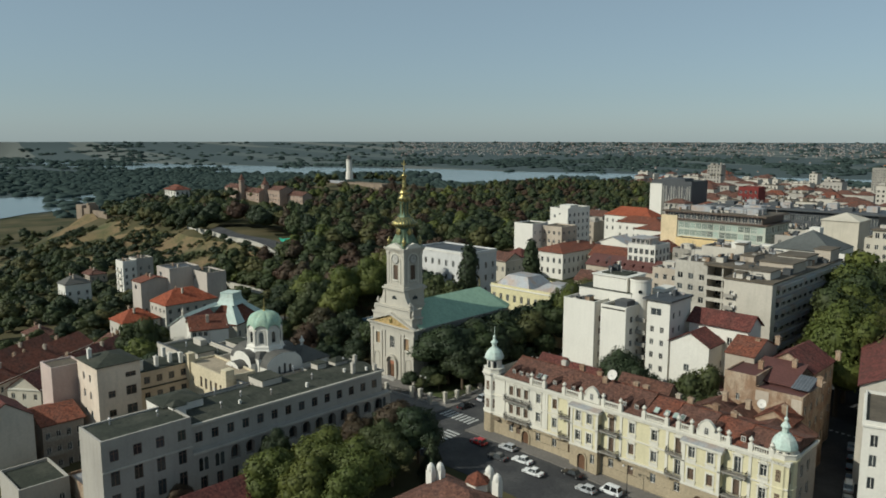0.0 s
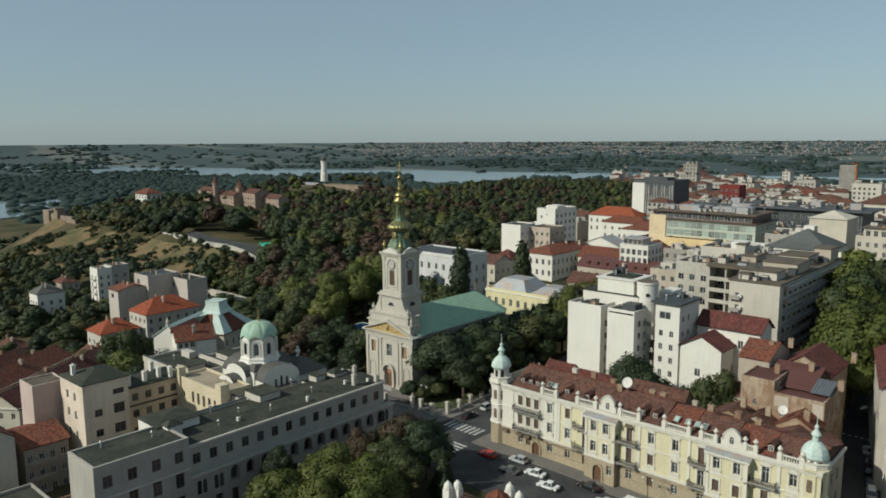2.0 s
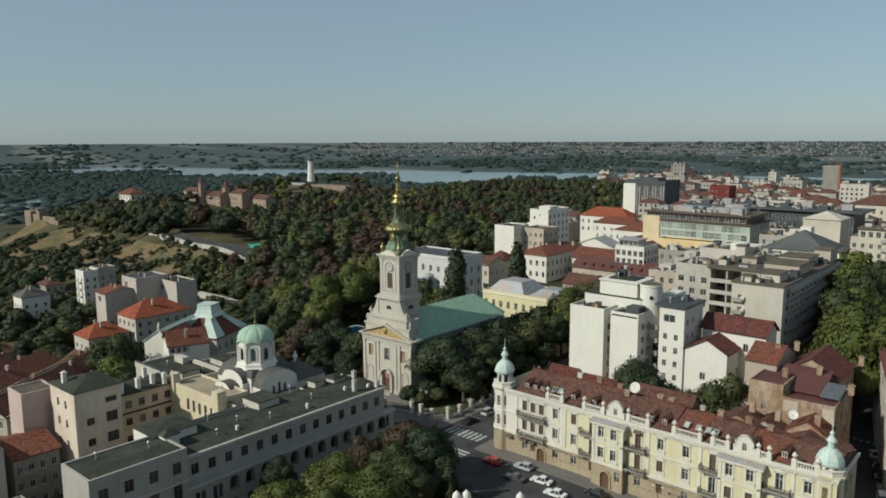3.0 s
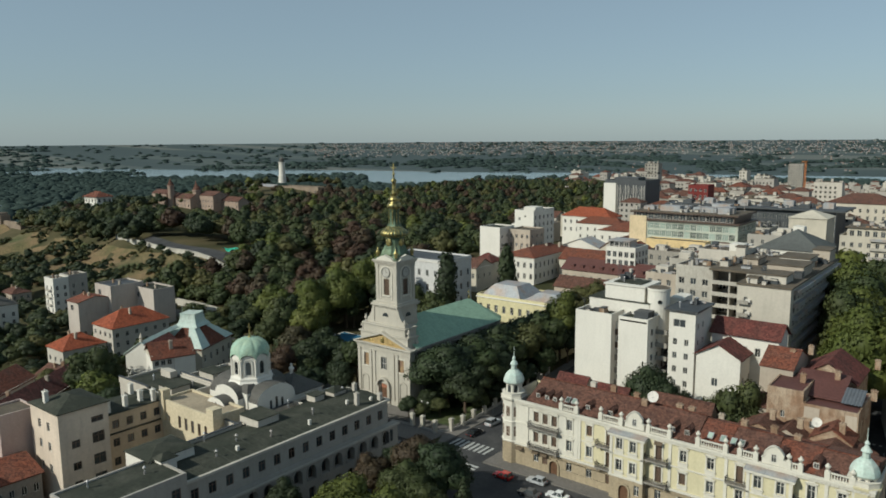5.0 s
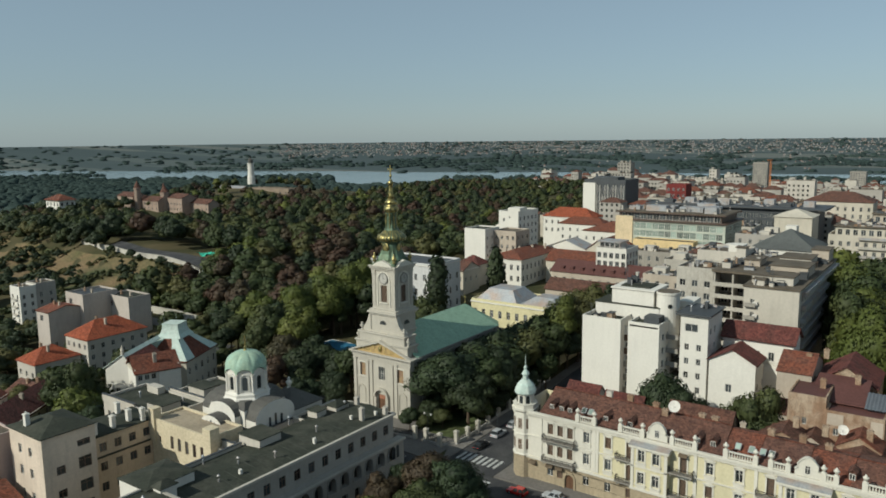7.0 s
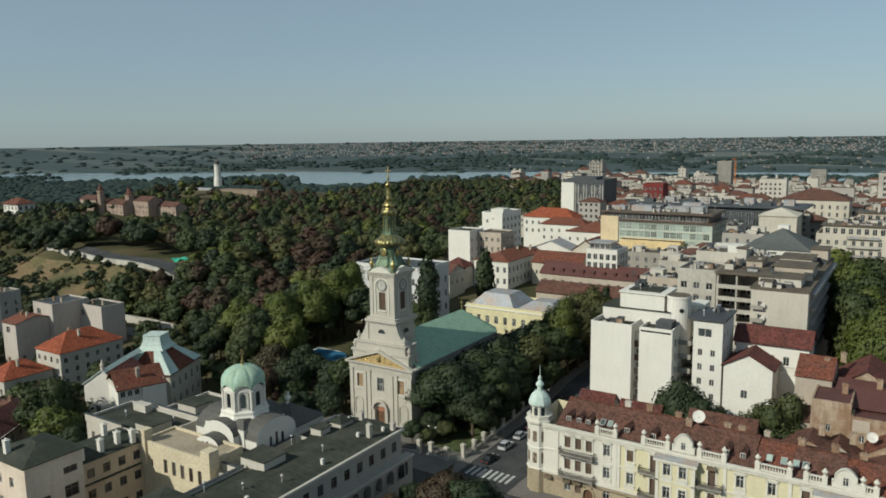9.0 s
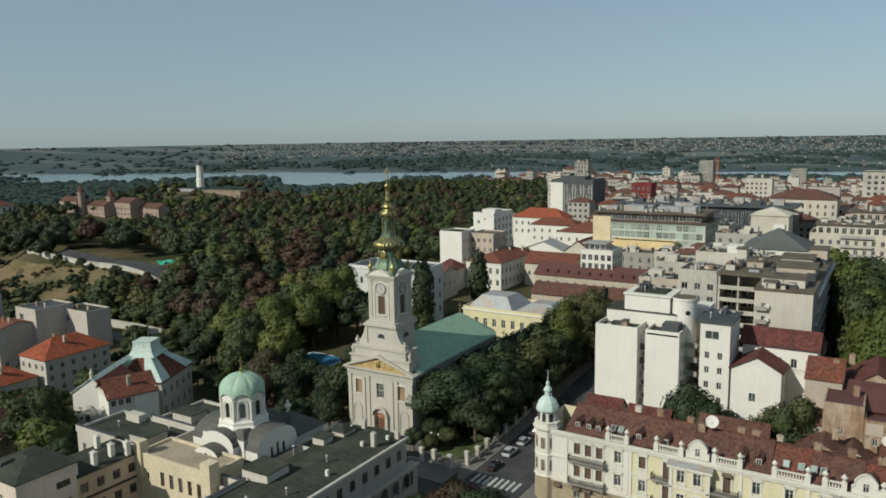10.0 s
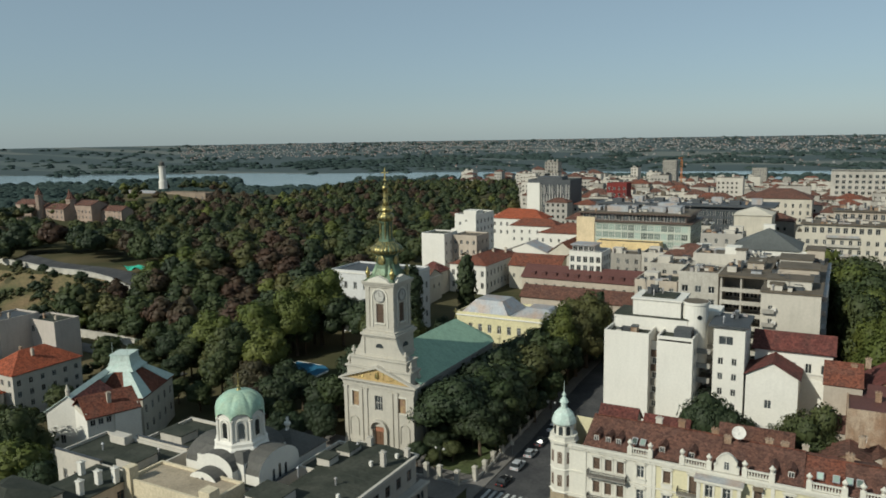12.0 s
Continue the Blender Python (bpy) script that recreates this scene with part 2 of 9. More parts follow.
# ---- builders ----
class MB:
    """Gathers faces of one mesh."""

    def __init__(self):
        self.v, self.f, self.m = [], [], []

    def face(self, pts, mi=0):
        k = len(self.v)
        self.v += [tuple(p) for p in pts]
        self.f.append(tuple(range(k, k + len(pts))))
        self.m.append(mi)

    def box(self, x0, y0, z0, x1, y1, z1, mi=0):
        k = len(self.v)
        self.v += [(x0, y0, z0), (x1, y0, z0), (x1, y1, z0), (x0, y1, z0), (x0, y0, z1), (x1, y0, z1), (x1, y1, z1), (x0, y1, z1)]
        for q in ((0, 3, 2, 1), (4, 5, 6, 7), (0, 1, 5, 4), (1, 2, 6, 5), (2, 3, 7, 6), (3, 0, 4, 7)):
            self.f.append(tuple(k + i for i in q))
            self.m.append(mi)
        return self

    def ring(self, x0, y0, x1, y1, z0, z1, p, mi=0):
        """A closed frame round a flat roof, p wide."""
        k = len(self.v)
        for z in (z0, z1):
            for q in (0.0, p):
                self.v += [(x0 + q, y0 + q, z), (x1 - q, y0 + q, z), (x1 - q, y1 - q, z), (x0 + q, y1 - q, z)]
        for i in range(4):
            j = (i + 1) % 4
            for a, b, c, d in ((i, j, 8 + j, 8 + i), (4 + j, 4 + i, 12 + i, 12 + j), (8 + i, 8 + j, 12 + j, 12 + i)):
                self.f.append((k + a, k + b, k + c, k + d))
                self.m.append(mi)
        return self

    def lathe(self, cx, cy, prof, n=16, mi=0, lobes=0, amp=0.0, turn=0.0):
        """Turns a profile of (radius, height) round an upright axis, with optional ribs."""
        k = len(self.v)
        for r, z in prof:
            for i in range(n):
                a = 2 * math.pi * i / n + turn
                rr = r * (1 + amp * abs(math.cos(lobes * a / 2))) if lobes else r
                self.v.append((cx + rr * math.cos(a), cy + rr * math.sin(a), z))
        for j in range(len(prof) - 1):
            for i in range(n):
                a, b = k + j * n + i, k + j * n + (i + 1) % n
                self.f.append((a, b, b + n, a + n))
                self.m.append(mi)
        self.f.append(tuple(k + i for i in reversed(range(n))))
        self.f.append(tuple(k + (len(prof) - 1) * n + i for i in range(n)))
        self.m += [mi, mi]
        return self

    def prism(self, poly, z0, z1, mi=0):
        k, n = len(self.v), len(poly)
        self.v += [(x, y, z0) for x, y in poly] + [(x, y, z1) for x, y in poly]
        self.f.append(tuple(k + i for i in reversed(range(n))))
        self.f.append(tuple(k + n + i for i in range(n)))
        self.m += [mi, mi]
        for i in range(n):
            j = (i + 1) % n
            self.f.append((k + i, k + j, k + n + j, k + n + i))
            self.m.append(mi)
        return self

    def slab(self, poly_xz, y0, y1, mi=0):
        """A flat shape given in x and z, with a thickness in y."""
        k, n = len(self.v), len(poly_xz)
        self.v += [(x, y0, z) for x, z in poly_xz] + [(x, y1, z) for x, z in poly_xz]
        self.f.append(tuple(k + i for i in range(n)))
        self.f.append(tuple(k + n + i for i in reversed(range(n))))
        self.m += [mi, mi]
        for i in range(n):
            j = (i + 1) % n
            self.f.append((k + j, k + i, k + n + i, k + n + j))
            self.m.append(mi)
        return self

    def mesh(self, name, mats, smooth=False):
        me = bpy.data.meshes.new(name)
        me.from_pydata(self.v, [], self.f)
        mats = mats if isinstance(mats, (list, tuple)) else [mats]
        for x in mats:
            me.materials.append(x)
        if len(mats) > 1:
            me.polygons.foreach_set("material_index", self.m)
        if smooth:
            me.polygons.foreach_set("use_smooth", [True] * len(self.f))
        me.update()
        return me

    def put(self, name, mats, parent=None, label="", smooth=False):
        ob = new(name, self.mesh(name, mats, smooth))
        ob.parent = parent
        return tagged(ob, label)


def thing(name, m, label, category, group=""):
    ob = new(name)
    ob.empty_display_size = 0.3
    ob.matrix_basis = m
    return tagged(ob, label, category, group)


def facade(mb, p, u, nrm, w, z0, z1, ops, depth=0.22, mi=0):
    """A wall face with real openings: p is its foot corner, u the way along it, nrm its outer normal; ops are (s0, z0, s1, z1)."""
    p, u, nrm = Vector(p), Vector(u), Vector(nrm)
    ss = sorted({0.0, w, *[o[0] for o in ops], *[o[2] for o in ops]})
    zs = sorted({z0, z1, *[o[1] for o in ops], *[o[3] for o in ops]})
    pt = lambda s, z, dep=0.0: p + u * s + Vector((0, 0, z)) - nrm * dep
    for j in range(len(zs) - 1):
        run = None
        for i in range(len(ss) - 1):
            cs, cz = (ss[i] + ss[i + 1]) / 2, (zs[j] + zs[j + 1]) / 2
            hole = any(o[0] < cs < o[2] and o[1] < cz < o[3] for o in ops)
            if not hole and run is None:
                run = ss[i]
            if run is not None and (hole or i == len(ss) - 2):
                end = ss[i] if hole else ss[i + 1]
                mb.face([pt(run, zs[j]), pt(end, zs[j]), pt(end, zs[j + 1]), pt(run, zs[j + 1])], mi)
                run = None
    for a, b, c, d in ops:
        for q in (((a, b), (c, b)), ((c, b), (c, d)), ((c, d), (a, d)), ((a, d), (a, b))):
            (s1, t1), (s2, t2) = q
            mb.face([pt(s1, t1), pt(s1, t1, depth), pt(s2, t2, depth), pt(s2, t2)], mi)


WIN = {}


def window_meshes(w, h, style):
    """A frame with its mullions, and the pane behind it; alike windows share them."""
    key = (round(w, 2), round(h, 2), style)
    if key in WIN:
        return WIN[key]
    f, g = MB(), MB()
    t = min(0.09, w * 0.1)
    for b in ((-w / 2, 0, -w / 2 + t, h), (w / 2 - t, 0, w / 2, h), (-w / 2 + t, 0, w / 2 - t, t), (-w / 2 + t, h - t, w / 2 - t, h)):
        f.box(b[0], -0.04, b[1], b[2], 0.06, b[3])
    if style in ("cross", "shut", "brown"):
        f.box(-t / 2, -0.03, t, t / 2, 0.05, h - t)
        f.box(-w / 2 + t, -0.03, h * 0.66, w / 2 - t, 0.05, h * 0.66 + t * 0.8)
    elif style == "two":
        f.box(-t / 2, -0.03, t, t / 2, 0.05, h - t)
    elif style in ("grid", "office"):
        for k in (1, 2):
            f.box(-w / 2 + w * k / 3 - t / 2, -0.03, t, -w / 2 + w * k / 3 + t / 2, 0.05, h - t)
        f.box(-w / 2 + t, -0.03, h * 0.5, w / 2 - t, 0.05, h * 0.5 + t)
    g.box(-w / 2 + t * 0.5, 0.0, t * 0.5, w / 2 - t * 0.5, 0.03, h - t * 0.5)
    s = None
    if style == "shut":
        s = MB()
        z = t
        while z < h - t:
            s.box(-w / 2 + t, -0.035, z, w / 2 - t, -0.01, z + 0.09)
            z += 0.13
    dark = style in ("shut", "brown")
    WIN[key] = (f.mesh("window", frame_brown if dark else frame_white), g.mesh("pane", glass_office if style == "office" else glass_dark), s and s.mesh("blind", shutter_brown))
    return WIN[key]


PLAIN = {}


def plain_window(w, h):
    """A far window: frame and pane in one mesh."""
    key = (round(w, 2), round(h, 2))
    if key not in PLAIN:
        m = MB().box(-w / 2, 0.0, 0, w / 2, 0.04, h, 1)
        for b in ((-w / 2, 0, -w / 2 + 0.1, h), (w / 2 - 0.1, 0, w / 2, h), (-0.05, 0, 0.05, h)):
            m.box(b[0], -0.04, b[1], b[2], 0.0, b[3], 0)
        PLAIN[key] = m.mesh("window", [frame_white, glass_dark])
    return PLAIN[key]


def window(parent, x, y, z, rz, w, h, style="cross", plain=False):
    if plain:
        ob = new("window", plain_window(w, h))
        ob.parent, ob.matrix_basis = parent, pose(x, y, z, 0, 0, rz)
        return ob
    fm, gm, sm = window_meshes(w, h, style)
    ob = new("window", fm)
    ob.parent, ob.matrix_basis = parent, pose(x, y, z, 0, 0, rz)
    p = new("pane", gm)
    p.parent = ob
    if sm:
        q = new("blind", sm)
        q.parent = ob
    return ob


def windows_on(parent, mb, side, w, d, z0, z1, ops, styles, depth=0.22, mi=0, off=(0, 0), plain=False):
    """Cuts a side of a w x d block and sets a window into every opening. styles: one style, or one for each opening."""
    ox, oy = off
    p, u, nrm, rz, ln = {"S": ((ox, oy, 0), (1, 0, 0), (0, -1, 0), 0, w), "E": ((ox + w, oy, 0), (0, 1, 0), (1, 0, 0), 90, d),
                         "N": ((ox + w, oy + d, 0), (-1, 0, 0), (0, 1, 0), 180, w), "W": ((ox, oy + d, 0), (0, -1, 0), (-1, 0, 0), -90, d)}[side]
    facade(mb, p, u, nrm, ln, z0, z1, ops, depth, mi)
    P, U, N = Vector(p), Vector(u), Vector(nrm)
    for k, (a, b, c, e) in enumerate(ops):
        st = styles if isinstance(styles, str) else styles[k % len(styles)]
        if st == "none":
            continue
        c0 = P + U * ((a + c) / 2) - N * (depth - 0.05)
        window(parent, c0.x, c0.y, b, rz, c - a, e - b, st, plain)


def grid_ops(ln, n, floors, ww, wh, margin=None):
    """Openings in n even columns on each floor (heights of the sills)."""
    if not n:
        return []
    margin = ln / n / 2 if margin is None else margin
    step = (ln - 2 * margin) / max(1, n - 1)
    return [(margin + step * i - ww / 2, z, margin + step * i + ww / 2, z + wh) for z in floors for i in range(n)]


def gable_roof(mb, x0, y0, x1, y1, z, rise, along="x", over=0.5, thick=0.22, mi=0, gmi=None):
    """A pitched roof with its thickness; gmi: material index of the gable walls."""
    if along == "x":
        ym = (y0 + y1) / 2
        run = (y1 - y0) / 2
        dz = rise * over / run
        for s, ye in ((1, y0 - over), (-1, y1 + over)):
            a, b = (x0 - over, ye, z - dz), (x1 + over, ye, z - dz)
            c, d = (x1 + over, ym, z + rise), (x0 - over, ym, z + rise)
            top = [a, b, c, d] if s == 1 else [b, a, d, c]
            roof_sheet(mb, top, thick, mi)
        if gmi is not None:
            for xx, sgn in ((x0, -1), (x1, 1)):
                pts = [(xx, y0, z), (xx, y1, z), (xx, ym, z + rise - 0.02)]
                mb.face(pts if sgn > 0 else pts[::-1], gmi)
    else:
        xm = (x0 + x1) / 2
        run = (x1 - x0) / 2
        dz = rise * over / run
        for s, xe in ((1, x1 + over), (-1, x0 - over)):
            a, b = (xe, y0 - over, z - dz), (xe, y1 + over, z - dz)
            c, d = (xm, y1 + over, z + rise), (xm, y0 - over, z + rise)
            roof_sheet(mb, [a, b, c, d] if s == 1 else [b, a, d, c], thick, mi)
        if gmi is not None:
            for yy, sgn in ((y0, -1), (y1, 1)):
                pts = [(x0, yy, z), (x1, yy, z), (xm, yy, z + rise - 0.02)]
                mb.face(pts if sgn < 0 else pts[::-1], gmi)


def roof_sheet(mb, top, thick, mi=0):
    low = [(x, y, z - thick) for x, y, z in top]
    mb.face([(x, y, z) for x, y, z in top], mi)
    mb.face(low[::-1], mi)
    for i in range(len(top)):
        j = (i + 1) % len(top)
        mb.face([top[j], top[i], low[i], low[j]], mi)


def hip_roof(mb, x0, y0, x1, y1, z, rise, over=0.5, thick=0.2, mi=0, flat=0.0):
    """A hipped roof; flat: the share of the run at which it is cut off level."""
    x0, y0, x1, y1 = x0 - over, y0 - over, x1 + over, y1 + over
    run = min(x1 - x0, y1 - y0) / 2 * (1 - flat)
    a, b, c, d = (x0, y0, z), (x1, y0, z), (x1, y1, z), (x0, y1, z)
    e, f = (x0 + run, y0 + run, z + rise), (x1 - run, y0 + run, z + rise)
    g, h = (x1 - run, y1 - run, z + rise), (x0 + run, y1 - run, z + rise)
    for q in ((a, b, f, e), (b, c, g, f), (c, d, h, g), (d, a, e, h)):
        pts = [q[0]]
        for p in q[1:]:
            if (Vector(p) - Vector(pts[-1])).length > 1e-4 and (Vector(p) - Vector(pts[0])).length > 1e-4:
                pts.append(p)
        mb.face(pts, mi)
    if flat > 0:
        mb.face([e, f, g, h], mi)
    mb.face([d, c, b, a], mi)
    for p, q in ((a, b), (b, c), (c, d), (d, a)):
        mb.face([q, p, (p[0], p[1], p[2] - thick), (q[0], q[1], q[2] - thick)], mi)
    mb.face([(p[0], p[1], p[2] - thick) for p in (d, c, b, a)], mi)


def chimney(parent, x, y, z, h=1.8, w=0.8, d=0.6, m=None, name="chimney"):
    c = MB().box(x - w / 2, y - d / 2, z - 0.6, x + w / 2, y + d / 2, z + h)
    c.box(x - w / 2 - 0.1, y - d / 2 - 0.1, z + h, x + w / 2 + 0.1, y + d / 2 + 0.1, z + h + 0.15)
    for k in (-0.22, 0.22):
        c.lathe(x + k * w, y, [(0.12, z + h + 0.15), (0.1, z + h + 0.5)], 6)
    return c.put(name, m or brick_old, parent)


def block(name, x, y, z, w, d, h, wall, label, category="building", S=(), E=(), W=(), styS="two", styE="two", styW="two", roof="flat", rmat=None,
          rise=3.0, along="x", parapet=0.6, over=0.45, cornice=None, group="", sub=0.0, N=(), plain=False):
    """A plain house: walls with openings on their sides, a roof, a cornice. x, y, z: the foot of its corner with least x and y."""
    t = thing(name, pose(x, y, z), label, category, group)
    mb = MB()
    plain = plain or y > 140 or x < -140
    for side, ops, sty in (("S", S, styS), ("E", E, styE), ("N", N, "two"), ("W", W, styW)):
        windows_on(t, mb, side, w, d, -sub - 3.0, h, list(ops), sty, plain=plain)
    if roof == "flat":
        p = 0.3
        MB().ring(0, 0, w, d, h, h + parapet, p).put("parapet", wall, t)
        r = MB().box(p, p, h - 0.25, w - p, d - p, h + 0.05)
        r.put("roof", rmat or roof_felt, t)
    elif roof == "gable":
        gable_roof(mb2 := MB(), 0, 0, w, d, h, rise, along, over)
        mb2.put("roof", rmat or tile_red, t)
        if along == "x":
            for xx, k in ((0, -1), (w, 1)):
                pts = [(xx, 0, h), (xx, d, h), (xx, d / 2, h + rise - 0.1)]
                mb.face(pts if k > 0 else pts[::-1])
        else:
            for yy, k in ((0, -1), (d, 1)):
                pts = [(0, yy, h), (w, yy, h), (w / 2, yy, h + rise - 0.1)]
                mb.face(pts if k < 0 else pts[::-1])
    elif roof == "hip":
        hip_roof(mb2 := MB(), 0, 0, w, d, h + 0.02, rise, over)
        mb2.put("roof", rmat or tile_red, t)
    mb.put("wall", wall, t)
    if cornice:
        c = MB()
        for b in ((-0.25, -0.25, w + 0.25, 0), (w, 0, w + 0.25, d), (-0.25, d, w + 0.25, d + 0.25), (-0.25, 0, 0, d)):
            c.box(b[0], b[1], h - 0.45, b[2], b[3], h - 0.1)
        c.put("cornice", cornice, t)
    return t


def roof_plant(parent, x0, y0, x1, y1, z, n, seed):
    """Small things on a flat roof: boxes, ducts, hatches, chimneys, pipes and aerials."""
    rg = random.Random(seed)
    m = MB()
    for _ in range(n):
        x, y = rg.uniform(x0, x1 - 1.5), rg.uniform(y0, y1 - 1.5)
        c = rg.random()
        mi = rg.choice((0, 0, 1, 2, 3))
        if c < 0.4:
            w, d, h = rg.uniform(0.7, 2.6), rg.uniform(0.7, 2.2), rg.uniform(0.5, 1.6)
            m.box(x, y, z - 0.1, x + w, y + d, z + h, mi)
            m.box(x - 0.12, y - 0.12, z + h, x + w + 0.12, y + d + 0.12, z + h + 0.12, 3)
        elif c < 0.6:
            w = rg.uniform(0.5, 0.8)
            h = rg.uniform(1.2, 2.4)
            m.box(x, y, z - 0.1, x + w, y + w * 1.6, z + h, mi)
            m.box(x - 0.1, y - 0.1, z + h, x + w + 0.1, y + w * 1.6 + 0.1, z + h + 0.15, mi)
        elif c < 0.75:
            ln = rg.uniform(2, 6)
            if rg.random() < 0.5:
                m.box(x, y, z + 0.2, min(x + ln, x1), y + 0.5, z + 0.7, 1)
            else:
                m.box(x, y, z + 0.2, x + 0.5, min(y + ln, y1), z + 0.7, 1)
        elif c < 0.88:
            m.lathe(x, y, [(0.14, z - 0.1), (0.14, z + 1.2), (0.26, z + 1.2), (0.05, z + 1.5)], 6, 1)
        else:
            h = rg.uniform(2, 4)
            m.box(x, y, z - 0.1, x + 0.07, y + 0.07, z + h, 3)
            for k in range(4):
                m.box(x - 0.6 + 0.1 * k, y, z + h - 0.3 * k - 0.1, x + 0.6 - 0.1 * k, y + 0.05, z + h - 0.3 * k - 0.05, 3)
    ob = m.put("roof_plant", [plaster_offwhite, sheet_grey, brick_old, sheet_dark], parent)
    return tagged(ob, "small boxes, ducts and pipes on the roof", kind="stuff")

# ---- ground ----
ANCHOR = [(0, 0, 0), (60, -25, 0), (85, -25, -1.0), (113, -25, -2.2), (110, 20, -1), (20, -60, -0.5), (0, 60, 3), (60, 60, 5), (0, 150, 5), (-60, 160, 6), (30, 200, 6), (-90, 290, 5), (20, -20, 0), (40, -40, 0),
          (-60, -30, -3), (-120, -20, -6), (-190, -10, -9), (-30, -90, -4), (-100, -100, -12), (-250, -100, -26), (-133, 42, -1.5), (-162, 38, -2), (-60, 20, 1), (-40, 60, 3),
          (-200, 84, 9), (-217, 80, 9), (-245, 90, 8.5), (-275, 98, 8.5), (-281, 113, 9), (-320, 112, 10), (-380, 125, 10), (-450, 130, 8), (-200, 110, 10),
          (-165, 70, 6), (-195, 40, -7), (-225, 44, -8), (-259, 60, -5), (-262, 76, 0), (-300, 60, -11), (-350, 66, -12), (-430, 60, -20), (-240, 0, -13), (-320, -10, -22),
          (-430, 206, 15), (-520, 390, 17), (-300, 300, 10), (-100, 150, 6), (-150, 120, 8), (-420, -10, -36), (-520, -20, -42), (-540, 50, -42), (-650, 100, -43), (-620, 60, -44), (-480, 24, -40), (-700, 190, -44), (-600, 150, -20), (-470, 90, -5), (-555, 85, -14), (-560, 122, 3), (-560, 190, 10), (-760, 250, -42), (-760, 560, -44),
          (-250, 620, 8), (-330, 560, 10), (-180, 540, 7), (-280, 740, 4), (-250, 900, -40), (0, 640, -12), (300, 500, -2), (300, 200, 5), (200, 0, 2), (200, -150, 0), (150, -100, 0), (-513, 1100, -44), (600, 900, -15),
          (-300, -200, -36), (-100, -250, -24), (100, -300, -4), (30, 800, -32), (600, 300, 0), (-100, 450, 2)]
AX = np.array(ANCHOR, float)


def ground(x, y):
    """The height of the land: a ridge with the church on it, falling to the river plain."""
    soft = 6.0 + 26.0 * min(1.0, max(0.0, (-x - 120) / 80))
    d = np.sqrt((AX[:, 0] - x) ** 2 + (AX[:, 1] - y) ** 2 + soft * soft)
    w = d ** -3.6
    z = float((w * AX[:, 2]).sum() / w.sum())
    if -600 < x < -150:
        # the brow of the park slope and the gullies below it
        down = float(np.interp(x, (-600, -480, -300, -217, -150), (124, 120, 97, 80, 66))) - y
        side = min(1.0, (x + 600) / 60, (-150 - x) / 40)
        z += 3.6 * side * math.exp(-(down / (11.0 if down > 0 else 55.0)) ** 2)
        if 0 < down < 70:
            z += 2.6 * side * math.sin(math.pi * down / 70) * noise.noise((x * 0.035 + 0.02 * down, y * 0.02, 5.0))
    far = math.hypot(x - 0, y - 150)
    k = min(1.0, max(0.0, (far - 850) / 450, (-x - 660) / 120))
    return z * (1 - k) + -45.6 * k


EYE_X, EYE_Y = 120.0, -140.0
BANK = [(-90, 4700, 4750), (-74.9, 4401, 4720), (-71.5, 3791, 4169), (-68, 3382, 3691), (-64.2, 3108, 3448), (-60.2, 2823, 3172), (-56.1, 2634, 3001), (-51.8, 2435, 2857),
        (-43.5, 2141, 2689), (-38.7, 2095, 2524), (-34.4, 2090, 2471), (-29.3, 2106, 2444), (0, 2200, 2400), (90, 2200, 2400)]
BANK = [(a, n * 0.87, f) for a, n, f in BANK]
BA = np.array(BANK, float)


def land():
    az = sorted({*np.arange(-180, -90, 6.0), *np.arange(-90, 30, 0.8), *np.arange(30, 180.1, 6.0)})
    rr = [0.0, *np.geomspace(12, 1000, 64), *np.linspace(1050, 4790, 50)]
    v, f = [], []
    for r in rr:
        for a in az:
            x, y = EYE_X + r * math.sin(radians(a)), EYE_Y + r * math.cos(radians(a))
            z = ground(x, y)
            aa = min(90, max(-90, a))
            r2 = float(np.interp(aa, BA[:, 0], BA[:, 2])) + 30
            if r > r2:
                z += (88.0) * min(1.0, (r - r2) / (4790 - r2)) ** 1.15
            v.append((x, y, z))
    n = len(az)
    for j in range(len(rr) - 1):
        for i in range(n - 1):
            f.append((j * n + i, j * n + i + 1, (j + 1) * n + i + 1, (j + 1) * n + i))
    me = bpy.data.meshes.new("ground")
    me.from_pydata(v, [], f)
    me.polygons.foreach_set("use_smooth", [True] * len(f))
    return me


